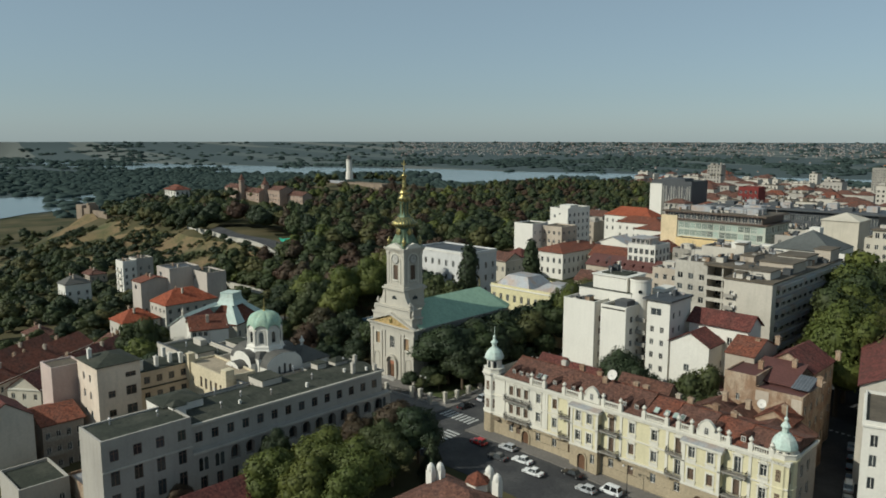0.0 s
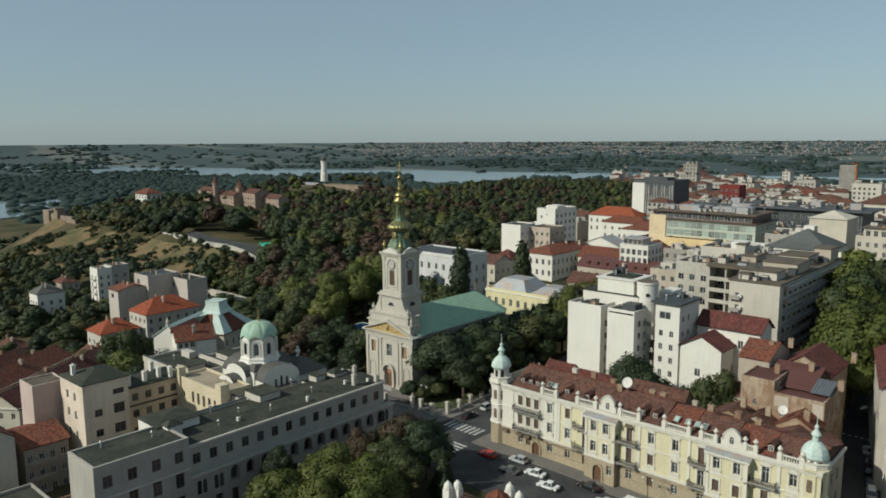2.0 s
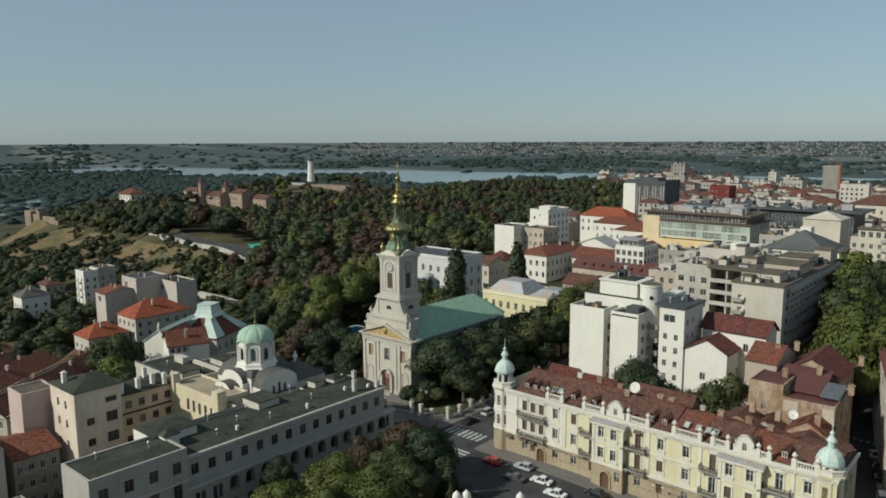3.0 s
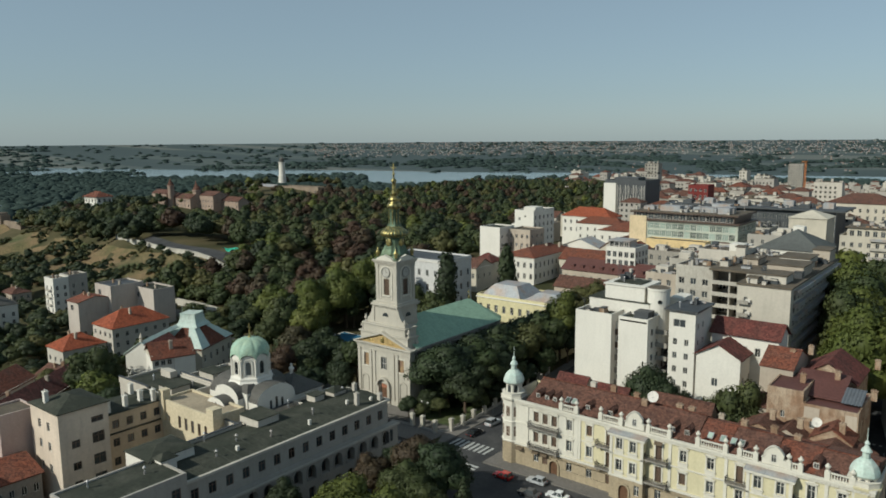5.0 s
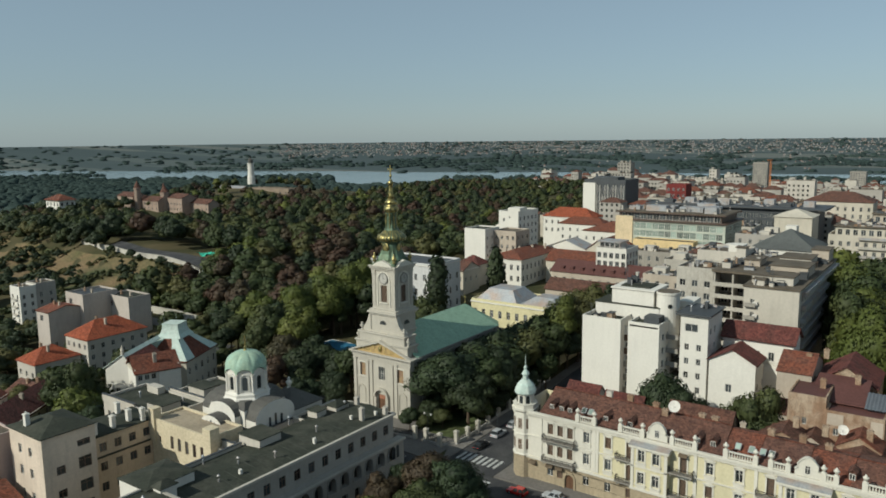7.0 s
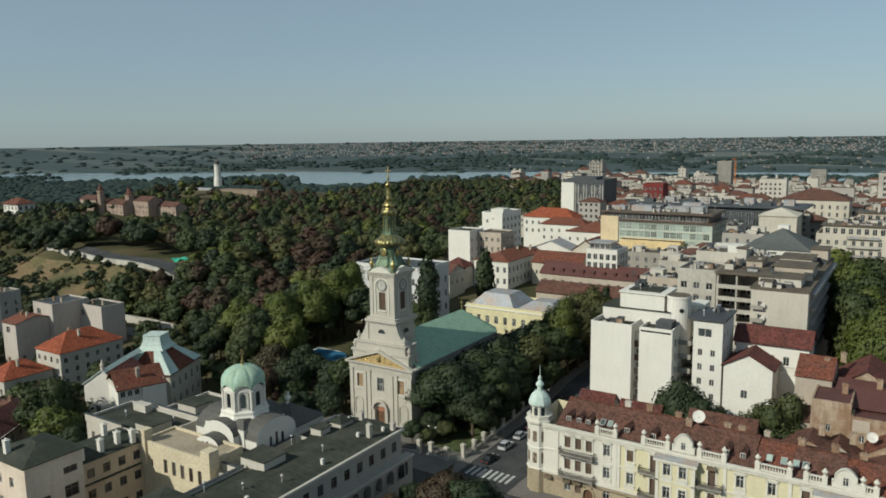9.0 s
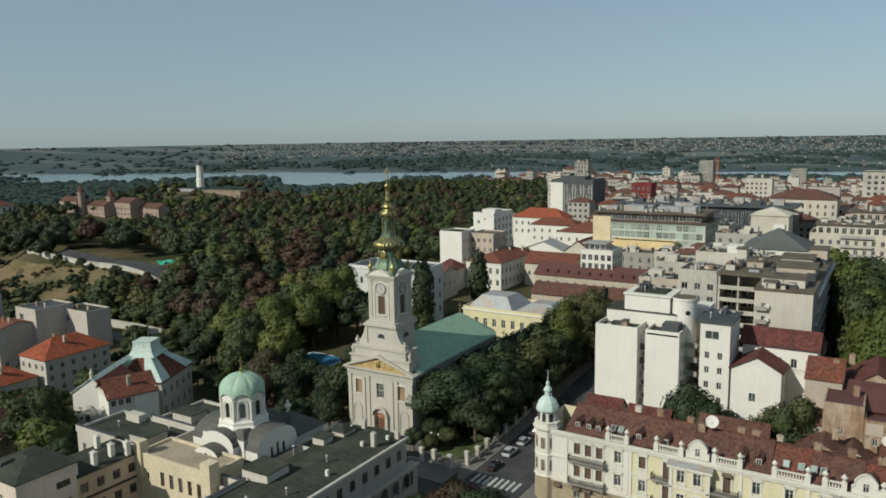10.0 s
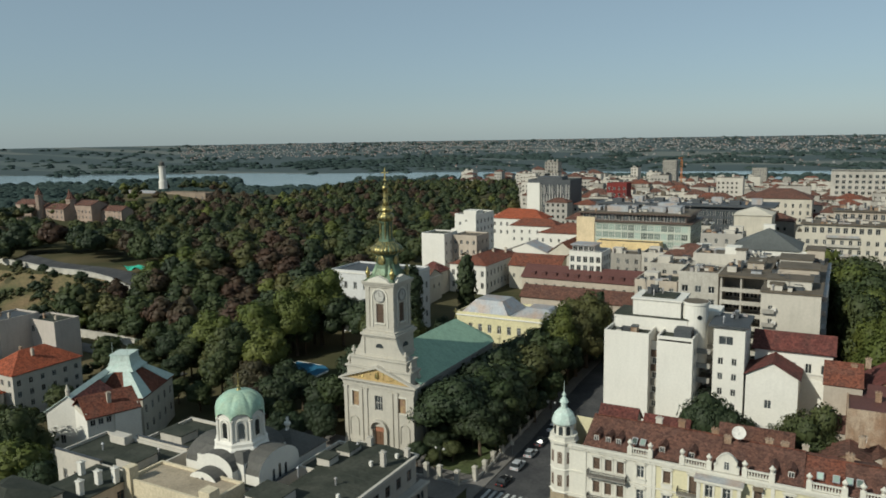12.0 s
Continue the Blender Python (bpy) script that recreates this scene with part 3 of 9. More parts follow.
def land_mat():
    """Grass and bare earth near by; fields and copses far out, with bluish haze in their colours."""
    m = bpy.data.materials.new("land")
    m.use_nodes = True
    n, l = m.node_tree.nodes, m.node_tree.links
    geo = n.new("ShaderNodeNewGeometry")
    b = n["Principled BSDF"]
    b.inputs["Roughness"].default_value, b.inputs["Specular IOR Level"].default_value = 0.95, 0.1

    def tex(kind, s, stretch=None):
        t = n.new(kind)
        t.inputs["Scale"].default_value = s
        mp = n.new("ShaderNodeMapping")
        mp.inputs["Scale"].default_value = stretch or (1, 1, 1)
        mp.inputs["Rotation"].default_value = (0, 0, radians(50))
        l.new(geo.outputs["Position"], mp.inputs[0])
        l.new(mp.outputs[0], t.inputs["Vector"])
        return t

    a = tex("ShaderNodeTexNoise", 0.03)
    a.inputs["Detail"].default_value = 10
    r1 = n.new("ShaderNodeValToRGB")
    e = r1.color_ramp.elements
    e[0].position, e[0].color = 0.35, (0.04, 0.044, 0.02, 1)
    e[1].position, e[1].color = 0.68, (0.11, 0.09, 0.05, 1)
    l.new(a.outputs[0], r1.inputs[0])
    # far field tones, shifted to blue-grey to stand for haze
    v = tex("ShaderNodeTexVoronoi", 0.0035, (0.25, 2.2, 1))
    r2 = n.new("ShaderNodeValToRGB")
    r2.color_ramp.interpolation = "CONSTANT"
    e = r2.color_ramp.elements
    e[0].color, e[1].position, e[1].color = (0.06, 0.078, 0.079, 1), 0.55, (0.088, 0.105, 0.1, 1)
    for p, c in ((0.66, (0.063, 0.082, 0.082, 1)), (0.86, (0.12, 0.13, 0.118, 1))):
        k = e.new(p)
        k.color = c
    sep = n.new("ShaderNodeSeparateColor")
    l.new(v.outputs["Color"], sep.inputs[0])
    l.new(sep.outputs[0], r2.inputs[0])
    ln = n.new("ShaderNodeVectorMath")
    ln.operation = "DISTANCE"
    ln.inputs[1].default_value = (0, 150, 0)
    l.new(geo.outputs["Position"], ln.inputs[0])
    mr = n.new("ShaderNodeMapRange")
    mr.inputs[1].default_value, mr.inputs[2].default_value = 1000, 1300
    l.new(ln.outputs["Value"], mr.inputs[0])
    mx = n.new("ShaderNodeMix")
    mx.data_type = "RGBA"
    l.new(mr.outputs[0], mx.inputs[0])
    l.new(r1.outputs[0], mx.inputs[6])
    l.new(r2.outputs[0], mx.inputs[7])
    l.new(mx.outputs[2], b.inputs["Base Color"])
    return m


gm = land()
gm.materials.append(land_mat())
tagged(new("ground", gm), "grassy hill that falls to a wide river plain", "ground", kind="structure")


def polar(a, r, z):
    return (EYE_X + r * math.sin(radians(a)), EYE_Y + r * math.cos(radians(a)), z)


# the wide river far off, and its arm below the hill
mb = MB()
for i in range(1, len(BANK) - 1):
    a, b = BANK[i], BANK[i + 1]
    if b[0] > 0:
        break
    mb.face([polar(a[0], a[1], -45), polar(b[0], b[1], -45), polar(b[0], b[2], -45), polar(a[0], a[2], -45)])
tagged(mb.put("water", water_mat), "wide pale grey river on the plain", "river", kind="structure")
mb = MB()
ARM = [(-84, 1000, 1560), (-74.9, 1173, 1577), (-73.2, 1234, 1598), (-71.5, 1263, 1621), (-69.7, 1375, 1647), (-66.8, 1502, 1699), (-62, 1600, 1740)]
for a, b in zip(ARM, ARM[1:]):
    mb.face([polar(a[0], a[1], -44.6), polar(b[0], b[1], -44.6), polar(b[0], b[2], -44.6), polar(a[0], a[2], -44.6)])
tagged(mb.put("water", water_mat), "grey river arm below the hill", "river", kind="structure")


def sheet(name, poly, lift, m, label, category, n=24, thick=0.06):
    """Paving that lies on the land: a four-cornered patch, split up so that it follows the slope."""
    (ax, ay), (bx, by), (cx, cy), (dx, dy) = poly
    v, f = [], []
    for j in range(n + 1):
        for i in range(n + 1):
            s, t = i / n, j / n
            x = (ax * (1 - s) + bx * s) * (1 - t) + (dx * (1 - s) + cx * s) * t
            y = (ay * (1 - s) + by * s) * (1 - t) + (dy * (1 - s) + cy * s) * t
            v.append((x, y, ground(x, y) + lift))
    w = n + 1
    f = [(j * w + i, j * w + i + 1, (j + 1) * w + i + 1, (j + 1) * w + i) for j in range(n) for i in range(n)]
    k = len(v)
    v += [(x, y, z - 0.6) for x, y, z in v]
    rim = [i for i in range(w)] + [j * w + n for j in range(1, w)] + [n * w + i for i in range(n - 1, -1, -1)] + [j * w for j in range(n - 1, 0, -1)]
    for a, b in zip(rim, rim[1:] + rim[:1]):
        f.append((b, a, a + k, b + k))
    me = bpy.data.meshes.new(name)
    me.from_pydata(v, [], f)
    me.materials.append(m)
    return tagged(new(name, me), label, category, kind="structure")


sheet("road", [(32, -36), (150, -36), (150, -19.5), (32, -19.5)], 0.1, asphalt, "grey asphalt street before the yellow palace", "road", 40)
sheet("road", [(27.5, -120), (36, -120), (36, -19.4), (27.5, -19.4)], 0.14, asphalt, "asphalt side street beside the long building", "road")
sheet("road", [(28.5, -19.5), (41, -19.5), (41, 160), (28.5, 160)], 0.12, asphalt, "asphalt street beside the churchyard fence", "road", 40)
sheet("road", [(114.5, -19.5), (124, -19.5), (78, 170), (68, 170)], 0.12, asphalt, "shaded side street with parked cars", "road", 40)
sheet("road", [(-40, -27.5), (32, -27.5), (32, -20), (-40, -20)], 0.13, asphalt, "asphalt lane before the church gate", "road")
sheet("pavement", [(41.2, -19.3), (116, -19.3), (116, -15), (41.2, -15)], 0.26, paving, "grey paved footway along the palace", "footway", 30)
sheet("pavement", [(41.2, -15), (44, -15), (44, 60), (41.2, 60)], 0.25, paving, "grey paved footway beside the corner house", "footway")
sheet("pavement", [(25.5, -13.5), (28.4, -19.4), (28.4, 120), (25.5, 120)], 0.25, paving, "paved footway along the churchyard fence", "footway", 30)
sheet("pavement", [(24.8, -120), (27.4, -120), (27.4, -28), (24.8, -28)], 0.25, paving, "paved footway along the long building", "footway")
sheet("pavement", [(-30, -19.8), (25.4, -19.8), (25.4, -3), (-30, -3)], 0.2, paving, "stone paving before the church door", "footway")
sheet("road", [(-178, 75), (-290, 95), (-292, 103), (-176, 83.5)], 0.95, asphalt, "curving asphalt road along the park wall", "road", 30)
sheet("slope", [(-172, 34), (-520, 10), (-560, 120), (-190, 73)], 1.1, dry_grass, "dry grassy slope below the park wall", "slope", 110)
sheet("lane", [(-190, 30), (-110, 26), (-112, 20), (-190, 24)], 0.2, paving, "pale lane at the foot of the slope", "road", 12)
for name, x0, y0, n, along in (("crosswalk", 29.6, -16.0, 8, "x"), ("crosswalk", 38.0, -34.0, 10, "y"), ("crosswalk", 102.0, 42.0, 6, "x")):
    mb = MB()
    for i in range(n):
        if along == "x":
            x, y = x0 + i * 1.3, y0
            mb.box(x, y, ground(x, y) + 0.1, x + 0.6, y + 4.0, ground(x, y) + 0.16)
        else:
            x, y = x0, y0 + i * 1.3
            mb.box(x, y, ground(x, y) + 0.1, x + 4.0, y + 0.6, ground(x, y) + 0.15)
    tagged(mb.put(name, road_paint), "worn white zebra crossing stripes on asphalt", "crosswalk", kind="structure")

# ---- the cathedral ----
def arch_poly(w, h, n=8):
    """A round-headed outline w wide and h high, foot at z = 0."""
    r = w / 2
    return [(-r, 0), (r, 0)] + [(r * math.cos(a), h - r + r * math.sin(a)) for a in np.linspace(0, math.pi, n + 1)]


def arch_ring(w, h, t, n=8):
    """The outline of a round-headed surround, as quads in x and z."""
    o, i = arch_poly(w + 2 * t, h + t, n)[1:], arch_poly(w, h, n)[1:]
    quads = [[(-w / 2 - t, 0), (-w / 2, 0), i[-1], o[-1]]]
    for k in range(len(o) - 1):
        quads.append([i[k], o[k], o[k + 1], i[k + 1]])
    return quads


def cathedral():
    t = thing("cathedral", pose(0, 0, 0), "pale stone cathedral with a gilded baroque spire and green copper roof", "church")
    # nave with pilasters and tall round-headed windows
    nave = MB()
    ops = [(3.5 + 5.2 * i, 5.5, 5.5 + 5.2 * i, 11.5) for i in range(6)]
    facade(nave, (9.0, -1.5, 0), (0, 1, 0), (1, 0, 0), 34.5, -2, 15.2, ops, 0.5)
    facade(nave, (-9.0, 33, 0), (0, -1, 0), (-1, 0, 0), 34.5, -2, 15.2, ops, 0.5)
    nave.box(-8.9, 32.8, -2, 8.9, 33.0, 15.2)
    for sx in (-1, 1):
        for i in range(7):
            y = -0.6 + 5.2 * i
            nave.box(sx * 9.0 - (0.35 if sx < 0 else 0), y, -1, sx * 9.0 + (0.35 if sx > 0 else 0), y + 1.0, 14.2)
    nave.put("nave_wall", church_shade, t, "weathered stone nave wall in a darkened, shaded tone")
    c = MB()
    for z0, z1, o in ((14.2, 14.6, 0.45), (14.6, 15.3, 0.3), (15.3, 15.75, 0.75)):
        c.box(9.0, -4, z0, 9.0 + o, 33, z1)
        c.box(-9.0 - o, -4, z0, -9.0, 33, z1)
        c.prism([(9 + o, 33), (9 + o, 34.3), (6.6 + o * 0.8, 38.0 + o * 0.6), (2.4, 39.7 + o), (-2.4, 39.7 + o), (-6.6 - o * 0.8, 38 + o * 0.6), (-9 - o, 34.3), (-9 - o, 33)], z0, z1)
    c.put("cornice", church_shade, t, "moulded stone cornice in the shaded tone")
    for sx in (-1, 1):
        for i in range(6):
            window(t, sx * 8.6, -1.5 + 4.5 + 5.2 * i if sx > 0 else 33 - 4.5 - 5.2 * i, 5.5, 90 if sx > 0 else -90, 2.0, 6.0, "grid")
    # apse with five faces
    ap = MB()
    ap.prism([(9.0, 33.0), (9.0, 34.3), (6.6, 38.0), (2.4, 39.7), (-2.4, 39.7), (-6.6, 38.0), (-9.0, 34.3), (-9.0, 33.0)], -2, 15.5)
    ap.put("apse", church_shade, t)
    r = MB()
    rim = [(9.7, -3.5), (9.7, 34.6), (7.0, 38.6), (2.6, 40.4), (-2.6, 40.4), (-7.0, 38.6), (-9.7, 34.6), (-9.7, -3.5)]
    top, back = (0, 32.0, 21.4), (0, -3.5, 21.4)
    for a_, b_ in zip(rim, rim[1:]):
        q = [(*a_, 15.8), (*b_, 15.8), top]
        r.face([q[0], q[1], top, back] if a_[1] == -3.5 else [q[0], q[1], back, top] if b_[1] == -3.5 else q)
        r.face([(*b_, 15.8), (*a_, 15.8), (*a_, 15.5), (*b_, 15.5)])
    r.put("roof", copper_green, t, "green weathered copper roof")
    k = MB()
    k.lathe(0, 32.0, [(0.3, 21.3), (0.35, 21.7), (0.1, 22.0)], 8)
    k.box(-0.07, 31.93, 21.9, 0.07, 32.07, 24.2)
    k.box(-0.6, 31.93, 23.2, 0.6, 32.07, 23.35)
    k.put("roof_cross", gold, t, "small gilded roof cross")
    # west front
    f = MB()
    fo = [(2.0, 9.2, 4.0, 12.6), (8.0, 8.9, 10.0, 12.3), (14.0, 9.2, 16.0, 12.6), (7.7, 0.3, 10.3, 5.2)]
    facade(f, (-9.0, -5.2, 0), (1, 0, 0), (0, -1, 0), 18.0, -2, 15.4, fo, 0.45)
    facade(f, (9.0, -5.2, 0), (0, 1, 0), (1, 0, 0), 3.7, -2, 15.4, [], 0.3)
    facade(f, (-9.0, -1.5, 0), (0, -1, 0), (-1, 0, 0), 3.7, -2, 15.4, [], 0.3)
    for x in (-8.6, -4.6, -3.3, 3.3, 4.6, 8.6):
        f.box(x - 0.45, -5.45, -1, x + 0.45, -5.2, 13.7)
        f.box(x - 0.6, -5.55, 13.3, x + 0.6, -5.2, 13.7)
        f.box(x - 0.6, -5.6, -1, x + 0.6, -5.2, 1.2)
    for x in (-6.6, 6.6):
        f.box(x - 1.5, -5.35, 8.6, x + 1.5, -5.2, 8.9)
        for q in arch_ring(2.0, 4.2, 0.3):
            f.slab([(x + a, b + 2.4) for a, b in q], -5.4, -5.2)
    f.box(-9.2, -5.3, 1.1, -1.8, -5.2, 1.35)
    f.box(1.8, -5.3, 1.1, 9.2, -5.2, 1.35)
    f.box(-9.2, -5.35, 13.7, 9.2, -5.2, 14.2)
    f.put("west_front", church_stone, t, "sunlit pale stone front with flat pilasters")
    e = MB()
    for z0, z1, o in ((14.2, 14.9, 0.3), (14.9, 15.3, 0.55), (15.3, 15.65, 0.95)):
        e.box(-9.0 - o, -5.2 - o, z0, 9.0 + o, -1.5, z1)
    e.put("entablature", church_stone, t)
    p = MB()
    p.slab([(-9.0, 15.65), (9.0, 15.65), (0, 18.6)], -5.5, -4.9, 1)
    for sx in (-1, 1):
        p.slab([(sx * 10.0, 15.65), (sx * 9.2, 15.65), (0, 18.65), (0, 19.25)][:: (1 if sx < 0 else -1)], -6.1, -4.9, 0)
    p.put("pediment", [church_stone, mat("tympanum", (0.42, 0.3, 0.13), stain=0.4, stain_scale=0.9, hue=(0.3, 0.2, 0.1))], t, "pediment with a gilded relief")
    g = MB()
    rr = random.Random(5)
    for i in range(26):
        x = rr.uniform(-6.5, 6.5)
        z = rr.uniform(15.9, 16.2 + (1 - abs(x) / 9) * 1.7)
        g.lathe(x, -5.55, [(0.02, z), (rr.uniform(0.12, 0.28), z + 0.2), (0.08, z + rr.uniform(0.3, 0.6))], 6)
    g.lathe(0, -5.6, [(0.1, 16.2), (0.5, 16.6), (0.45, 17.3), (0.2, 17.6)], 8)
    g.put("relief", gold, t, "gilded relief figures")
    # openings of the front
    window(t, 0, -4.9, 8.9, 0, 2.0, 3.4, "grid")
    for x in (-6.0, 6.0):
        ic = MB().box(x - 0.98, -4.85, 9.22, x + 0.98, -4.78, 12.58)
        ic.put("icon", rust_icon, t, "brown and gold painted panel")
        fr = MB()
        for b in ((-1.25, 9.0, -1.0, 12.9), (1.0, 9.0, 1.25, 12.9), (-1.0, 12.6, 1.0, 12.9), (-1.0, 9.0, 1.0, 9.2)):
            fr.box(x + b[0], -5.3, b[1], x + b[2], -5.2, b[3])
        fr.put("icon_frame", stucco_trim, t)
    d = MB()
    d.box(-1.3, -4.85, 0.2, -0.03, -4.75, 4.0)
    d.box(0.03, -4.85, 0.2, 1.3, -4.75, 4.0)
    d.put("door", timber, t, "dark wooden church door")
    d2 = MB().box(-1.3, -4.86, 4.0, 1.3, -4.78, 5.2)
    d2.put("lunette", mat("lunette", (0.34, 0.15, 0.09), stain=0.4, stain_scale=1.0), t, "reddish painted lunette over the door")
    pr = MB()
    for sx in (-1, 1):
        pr.box(sx * 1.9 - 0.4, -5.8, -1, sx * 1.9 + 0.4, -5.2, 4.6)
    for q in arch_ring(3.6, 1.9, 0.55, 10):
        pr.slab([(a, b + 4.6) for a, b in q], -6.0, -5.2)
    pr.put("portal", church_stone, t, "arched stone portal")
    s = MB()
    for i in range(4):
        s.box(-3.2 + 0.3 * i, -8.0 + 0.4 * i, -1, 3.2 - 0.3 * i, -5.2, 0.1 + 0.15 * i)
    s.put("steps", kerb_stone, t, "stone entrance steps")
    # attic, urns, curved shoulders
    a = MB()
    a.box(-8.2, -5.1, 15.6, 8.2, -1.2, 18.2)
    a.box(-8.5, -5.4, 18.2, 8.5, -1.0, 18.6)
    a.box(-7.2, -5.0, 18.6, 7.2, -0.6, 20.4)
    a.box(-7.5, -5.3, 20.4, 7.5, -0.4, 20.8)
    for sx in (-1, 1):
        sh = [(3.8, 20.8), (7.0, 20.8), (6.7, 21.5), (5.6, 22.4), (4.9, 23.6), (4.4, 25.2), (3.8, 25.9)]
        sh = [(sx * q, z) for q, z in sh]
        a.slab(sh if sx > 0 else sh[::-1], -4.4, -3.0)
    a.put("attic", church_stone, t)
    u = [(0.35, 0), (0.35, 0.25), (0.16, 0.4), (0.5, 0.9), (0.52, 1.25), (0.25, 1.45), (0.3, 1.6), (0.06, 2.1)]
    for x, y, z in ((-6.7, -4.4, 20.8), (6.7, -4.4, 20.8), (-8.0, -4.4, 18.6), (8.0, -4.4, 18.6), (8.3, -1.8, 15.9)):
        ub = MB().lathe(x, y, [(r_, z + z_) for r_, z_ in u], 10)
        ub.put("urn", church_stone, t, "carved stone urn", smooth=True)
    # tower
    h = 4.0
    tw = MB()
    tw.box(-h, -4.2, 20.0, h, 3.6, 25.2)
    for z0, z1, o in ((20.8, 21.2, 0.25), (25.2, 25.6, 0.25), (25.6, 26.1, 0.6), (26.1, 26.6, 0.2)):
        tw.box(-h - o, -4.2 - o, z0, h + o, 3.6 + o, z1)
    q = 3.45
    cy = -0.2
    sides = (((-q, cy - q, 0), (1, 0, 0), (0, -1, 0), 0), ((q, cy - q, 0), (0, 1, 0), (1, 0, 0), 90),
             ((q, cy + q, 0), (-1, 0, 0), (0, 1, 0), 180), ((-q, cy + q, 0), (0, -1, 0), (-1, 0, 0), -90))
    for p0, ux, nn, rz in sides:
        facade(tw, p0, ux, nn, 2 * q, 26.6, 36.6, [(q - 0.95, 28.4, q + 0.95, 32.6)], 0.4)
    tw.face([(-q, cy - q, 36.6), (q, cy - q, 36.6), (q, cy + q, 36.6), (-q, cy + q, 36.6)])
    for z0, z1, o in ((26.6, 27.3, 0.12), (36.3, 36.8, 0.3), (36.8, 37.2, 0.6), (37.2, 37.5, 0.8)):
        tw.box(-q - o, cy - q - o, z0, q + o, cy + q + o, z1)
    for sx in (-1, 1):
        for sy in (-1, 1):
            x, y = sx * (q - 0.35), cy + sy * (q - 0.35)
            tw.box(x - 0.48, y - 0.48, 27.3, x + 0.48, y + 0.48, 36.3)
            tw.box(x - 0.58, y - 0.58, 35.4, x + 0.58, y + 0.58, 36.3)
    tower = tw.put("tower", church_stone, t, "square stone bell tower")
    for k, (p0, ux, nn, rz) in enumerate(sides):
        m = pose(0, cy, 0, 0, 0, rz)
        lou = MB()
        lou.box(-0.95, -q + 0.3, 28.4, 0.95, -q + 0.36, 32.6)
        for i in range(14):
            lou.box(-0.95, -q + 0.18, 28.45 + 0.3 * i, 0.95, -q + 0.3, 28.6 + 0.3 * i)
        o = lou.put("louvre", shutter_brown, tower, "dark wooden belfry louvre")
        o.matrix_basis = m
        ring = MB()
        for qd in arch_ring(3.6, 8.4, 0.28, 14):
            ring.slab([(a_, b_ + 27.4) for a_, b_ in qd], -q - 0.16, -q)
        ring.box(-1.3, -q - 0.25, 28.1, 1.3, -q, 28.4)
        ring.slab([(-3.0, 37.5), (3.0, 37.5), (2.2, 38.1), (0, 38.9), (-2.2, 38.1)], -q - 0.7, -q + 0.3)
        o = ring.put("arch_moulding", stucco_trim, tower)
        o.matrix_basis = m
        clock = MB()
        n = 24
        pts = [(1.15 * math.cos(2 * math.pi * i / n), 34.35 + 1.15 * math.sin(2 * math.pi * i / n)) for i in range(n)]
        clock.slab(pts, -q - 0.2, -q)
        o = clock.put("clock_face", mat("clock_stone", (0.42, 0.4, 0.36), stain=0.2), tower, "round pale clock face")
        o.matrix_basis = m
        hd = MB()
        for i in range(n):
            a0, a1 = 2 * math.pi * i / n, 2 * math.pi * (i + 1) / n
            hd.slab([(r_ * math.cos(a_), 34.35 + r_ * math.sin(a_)) for r_, a_ in ((1.15, a0), (1.35, a0), (1.35, a1), (1.15, a1))], -q - 0.3, -q)
        hd.box(-0.06, -q - 0.28, 34.3, 0.06, -q - 0.22, 35.2)
        hd.box(-0.06, -q - 0.28, 34.28, 0.7, -q - 0.22, 34.42)
        o = hd.put("clock_rim", church_shade, tower)
        o.matrix_basis = m
    for rz in (0, 90, 180, 270):
        lu = MB()
        pts = [(1.0 * math.cos(a_), 22.9 + 1.0 * math.sin(a_)) for a_ in np.linspace(0, math.pi, 10)]
        lu.slab(pts, -4.27, -4.15)
        o = lu.put("lunette_window", glass_dark, tower, "dark half-round window")
        o.matrix_basis = pose(0, -0.1 if rz else 0, 0, 0, 0, rz) if rz in (0, 90, 270) else pose(0, -0.6, 0, 0, 0, rz)
    # spire: copper skirt, gilded drum, bulbs, lantern, cross
    sk = MB()
    sk.lathe(0, cy, [(5.4, 37.55), (4.6, 38.1), (3.7, 38.9), (3.0, 40.0), (2.6, 41.0)], 4, 0, turn=math.pi / 4)
    sk.lathe(0, cy, [(3.4, 38.8), (2.7, 40.2), (2.5, 41.2)], 8, 0, turn=math.pi / 8)
    sk.put("skirt", copper_dark, t, "dark green copper skirt of the spire")
    dr = MB()
    dr.lathe(0, cy, [(2.5, 40.6), (2.35, 41.2), (2.2, 42.8), (2.6, 43.0), (2.6, 43.25)], 16)
    dr.put("drum", copper_dark, t, "dark green ribbed drum")
    for i in range(0, 8, 2):
        a_ = 2 * math.pi * i / 8
        r_ = 2.35
        md = MB()
        md.lathe(0, 0, [(0.08, -0.95), (0.5, -0.75), (0.62, -0.2), (0.62, 0.3), (0.42, 0.85), (0.15, 1.05)], 8)
        o = md.put("medallion", gold, t, "gilded medallion", smooth=True)
        o.matrix_basis = pose(r_ * math.sin(a_), cy - r_ * math.cos(a_), 41.9)
        o.scale = (1.5, 0.3, 1.05) if i in (0, 4) else (0.3, 1.5, 1.05)
    def flame(x, y, z, s):
        fb = MB().lathe(0, 0, [(0.3, 0), (0.5, 0.25), (0.3, 0.5), (0.62, 1.0), (0.5, 1.5), (0.2, 1.8), (0.26, 2.1), (0.05, 2.6)], 10)
        o = fb.put("corner_urn", gold, t, "gilded corner urn", smooth=True)
        o.matrix_basis = pose(x, y, z)
        o.scale = (s, s, s)
    for sx in (-1, 1):
        for sy in (-1, 1):
            flame(sx * 3.1, cy + sy * 3.1, 38.2, 0.95)
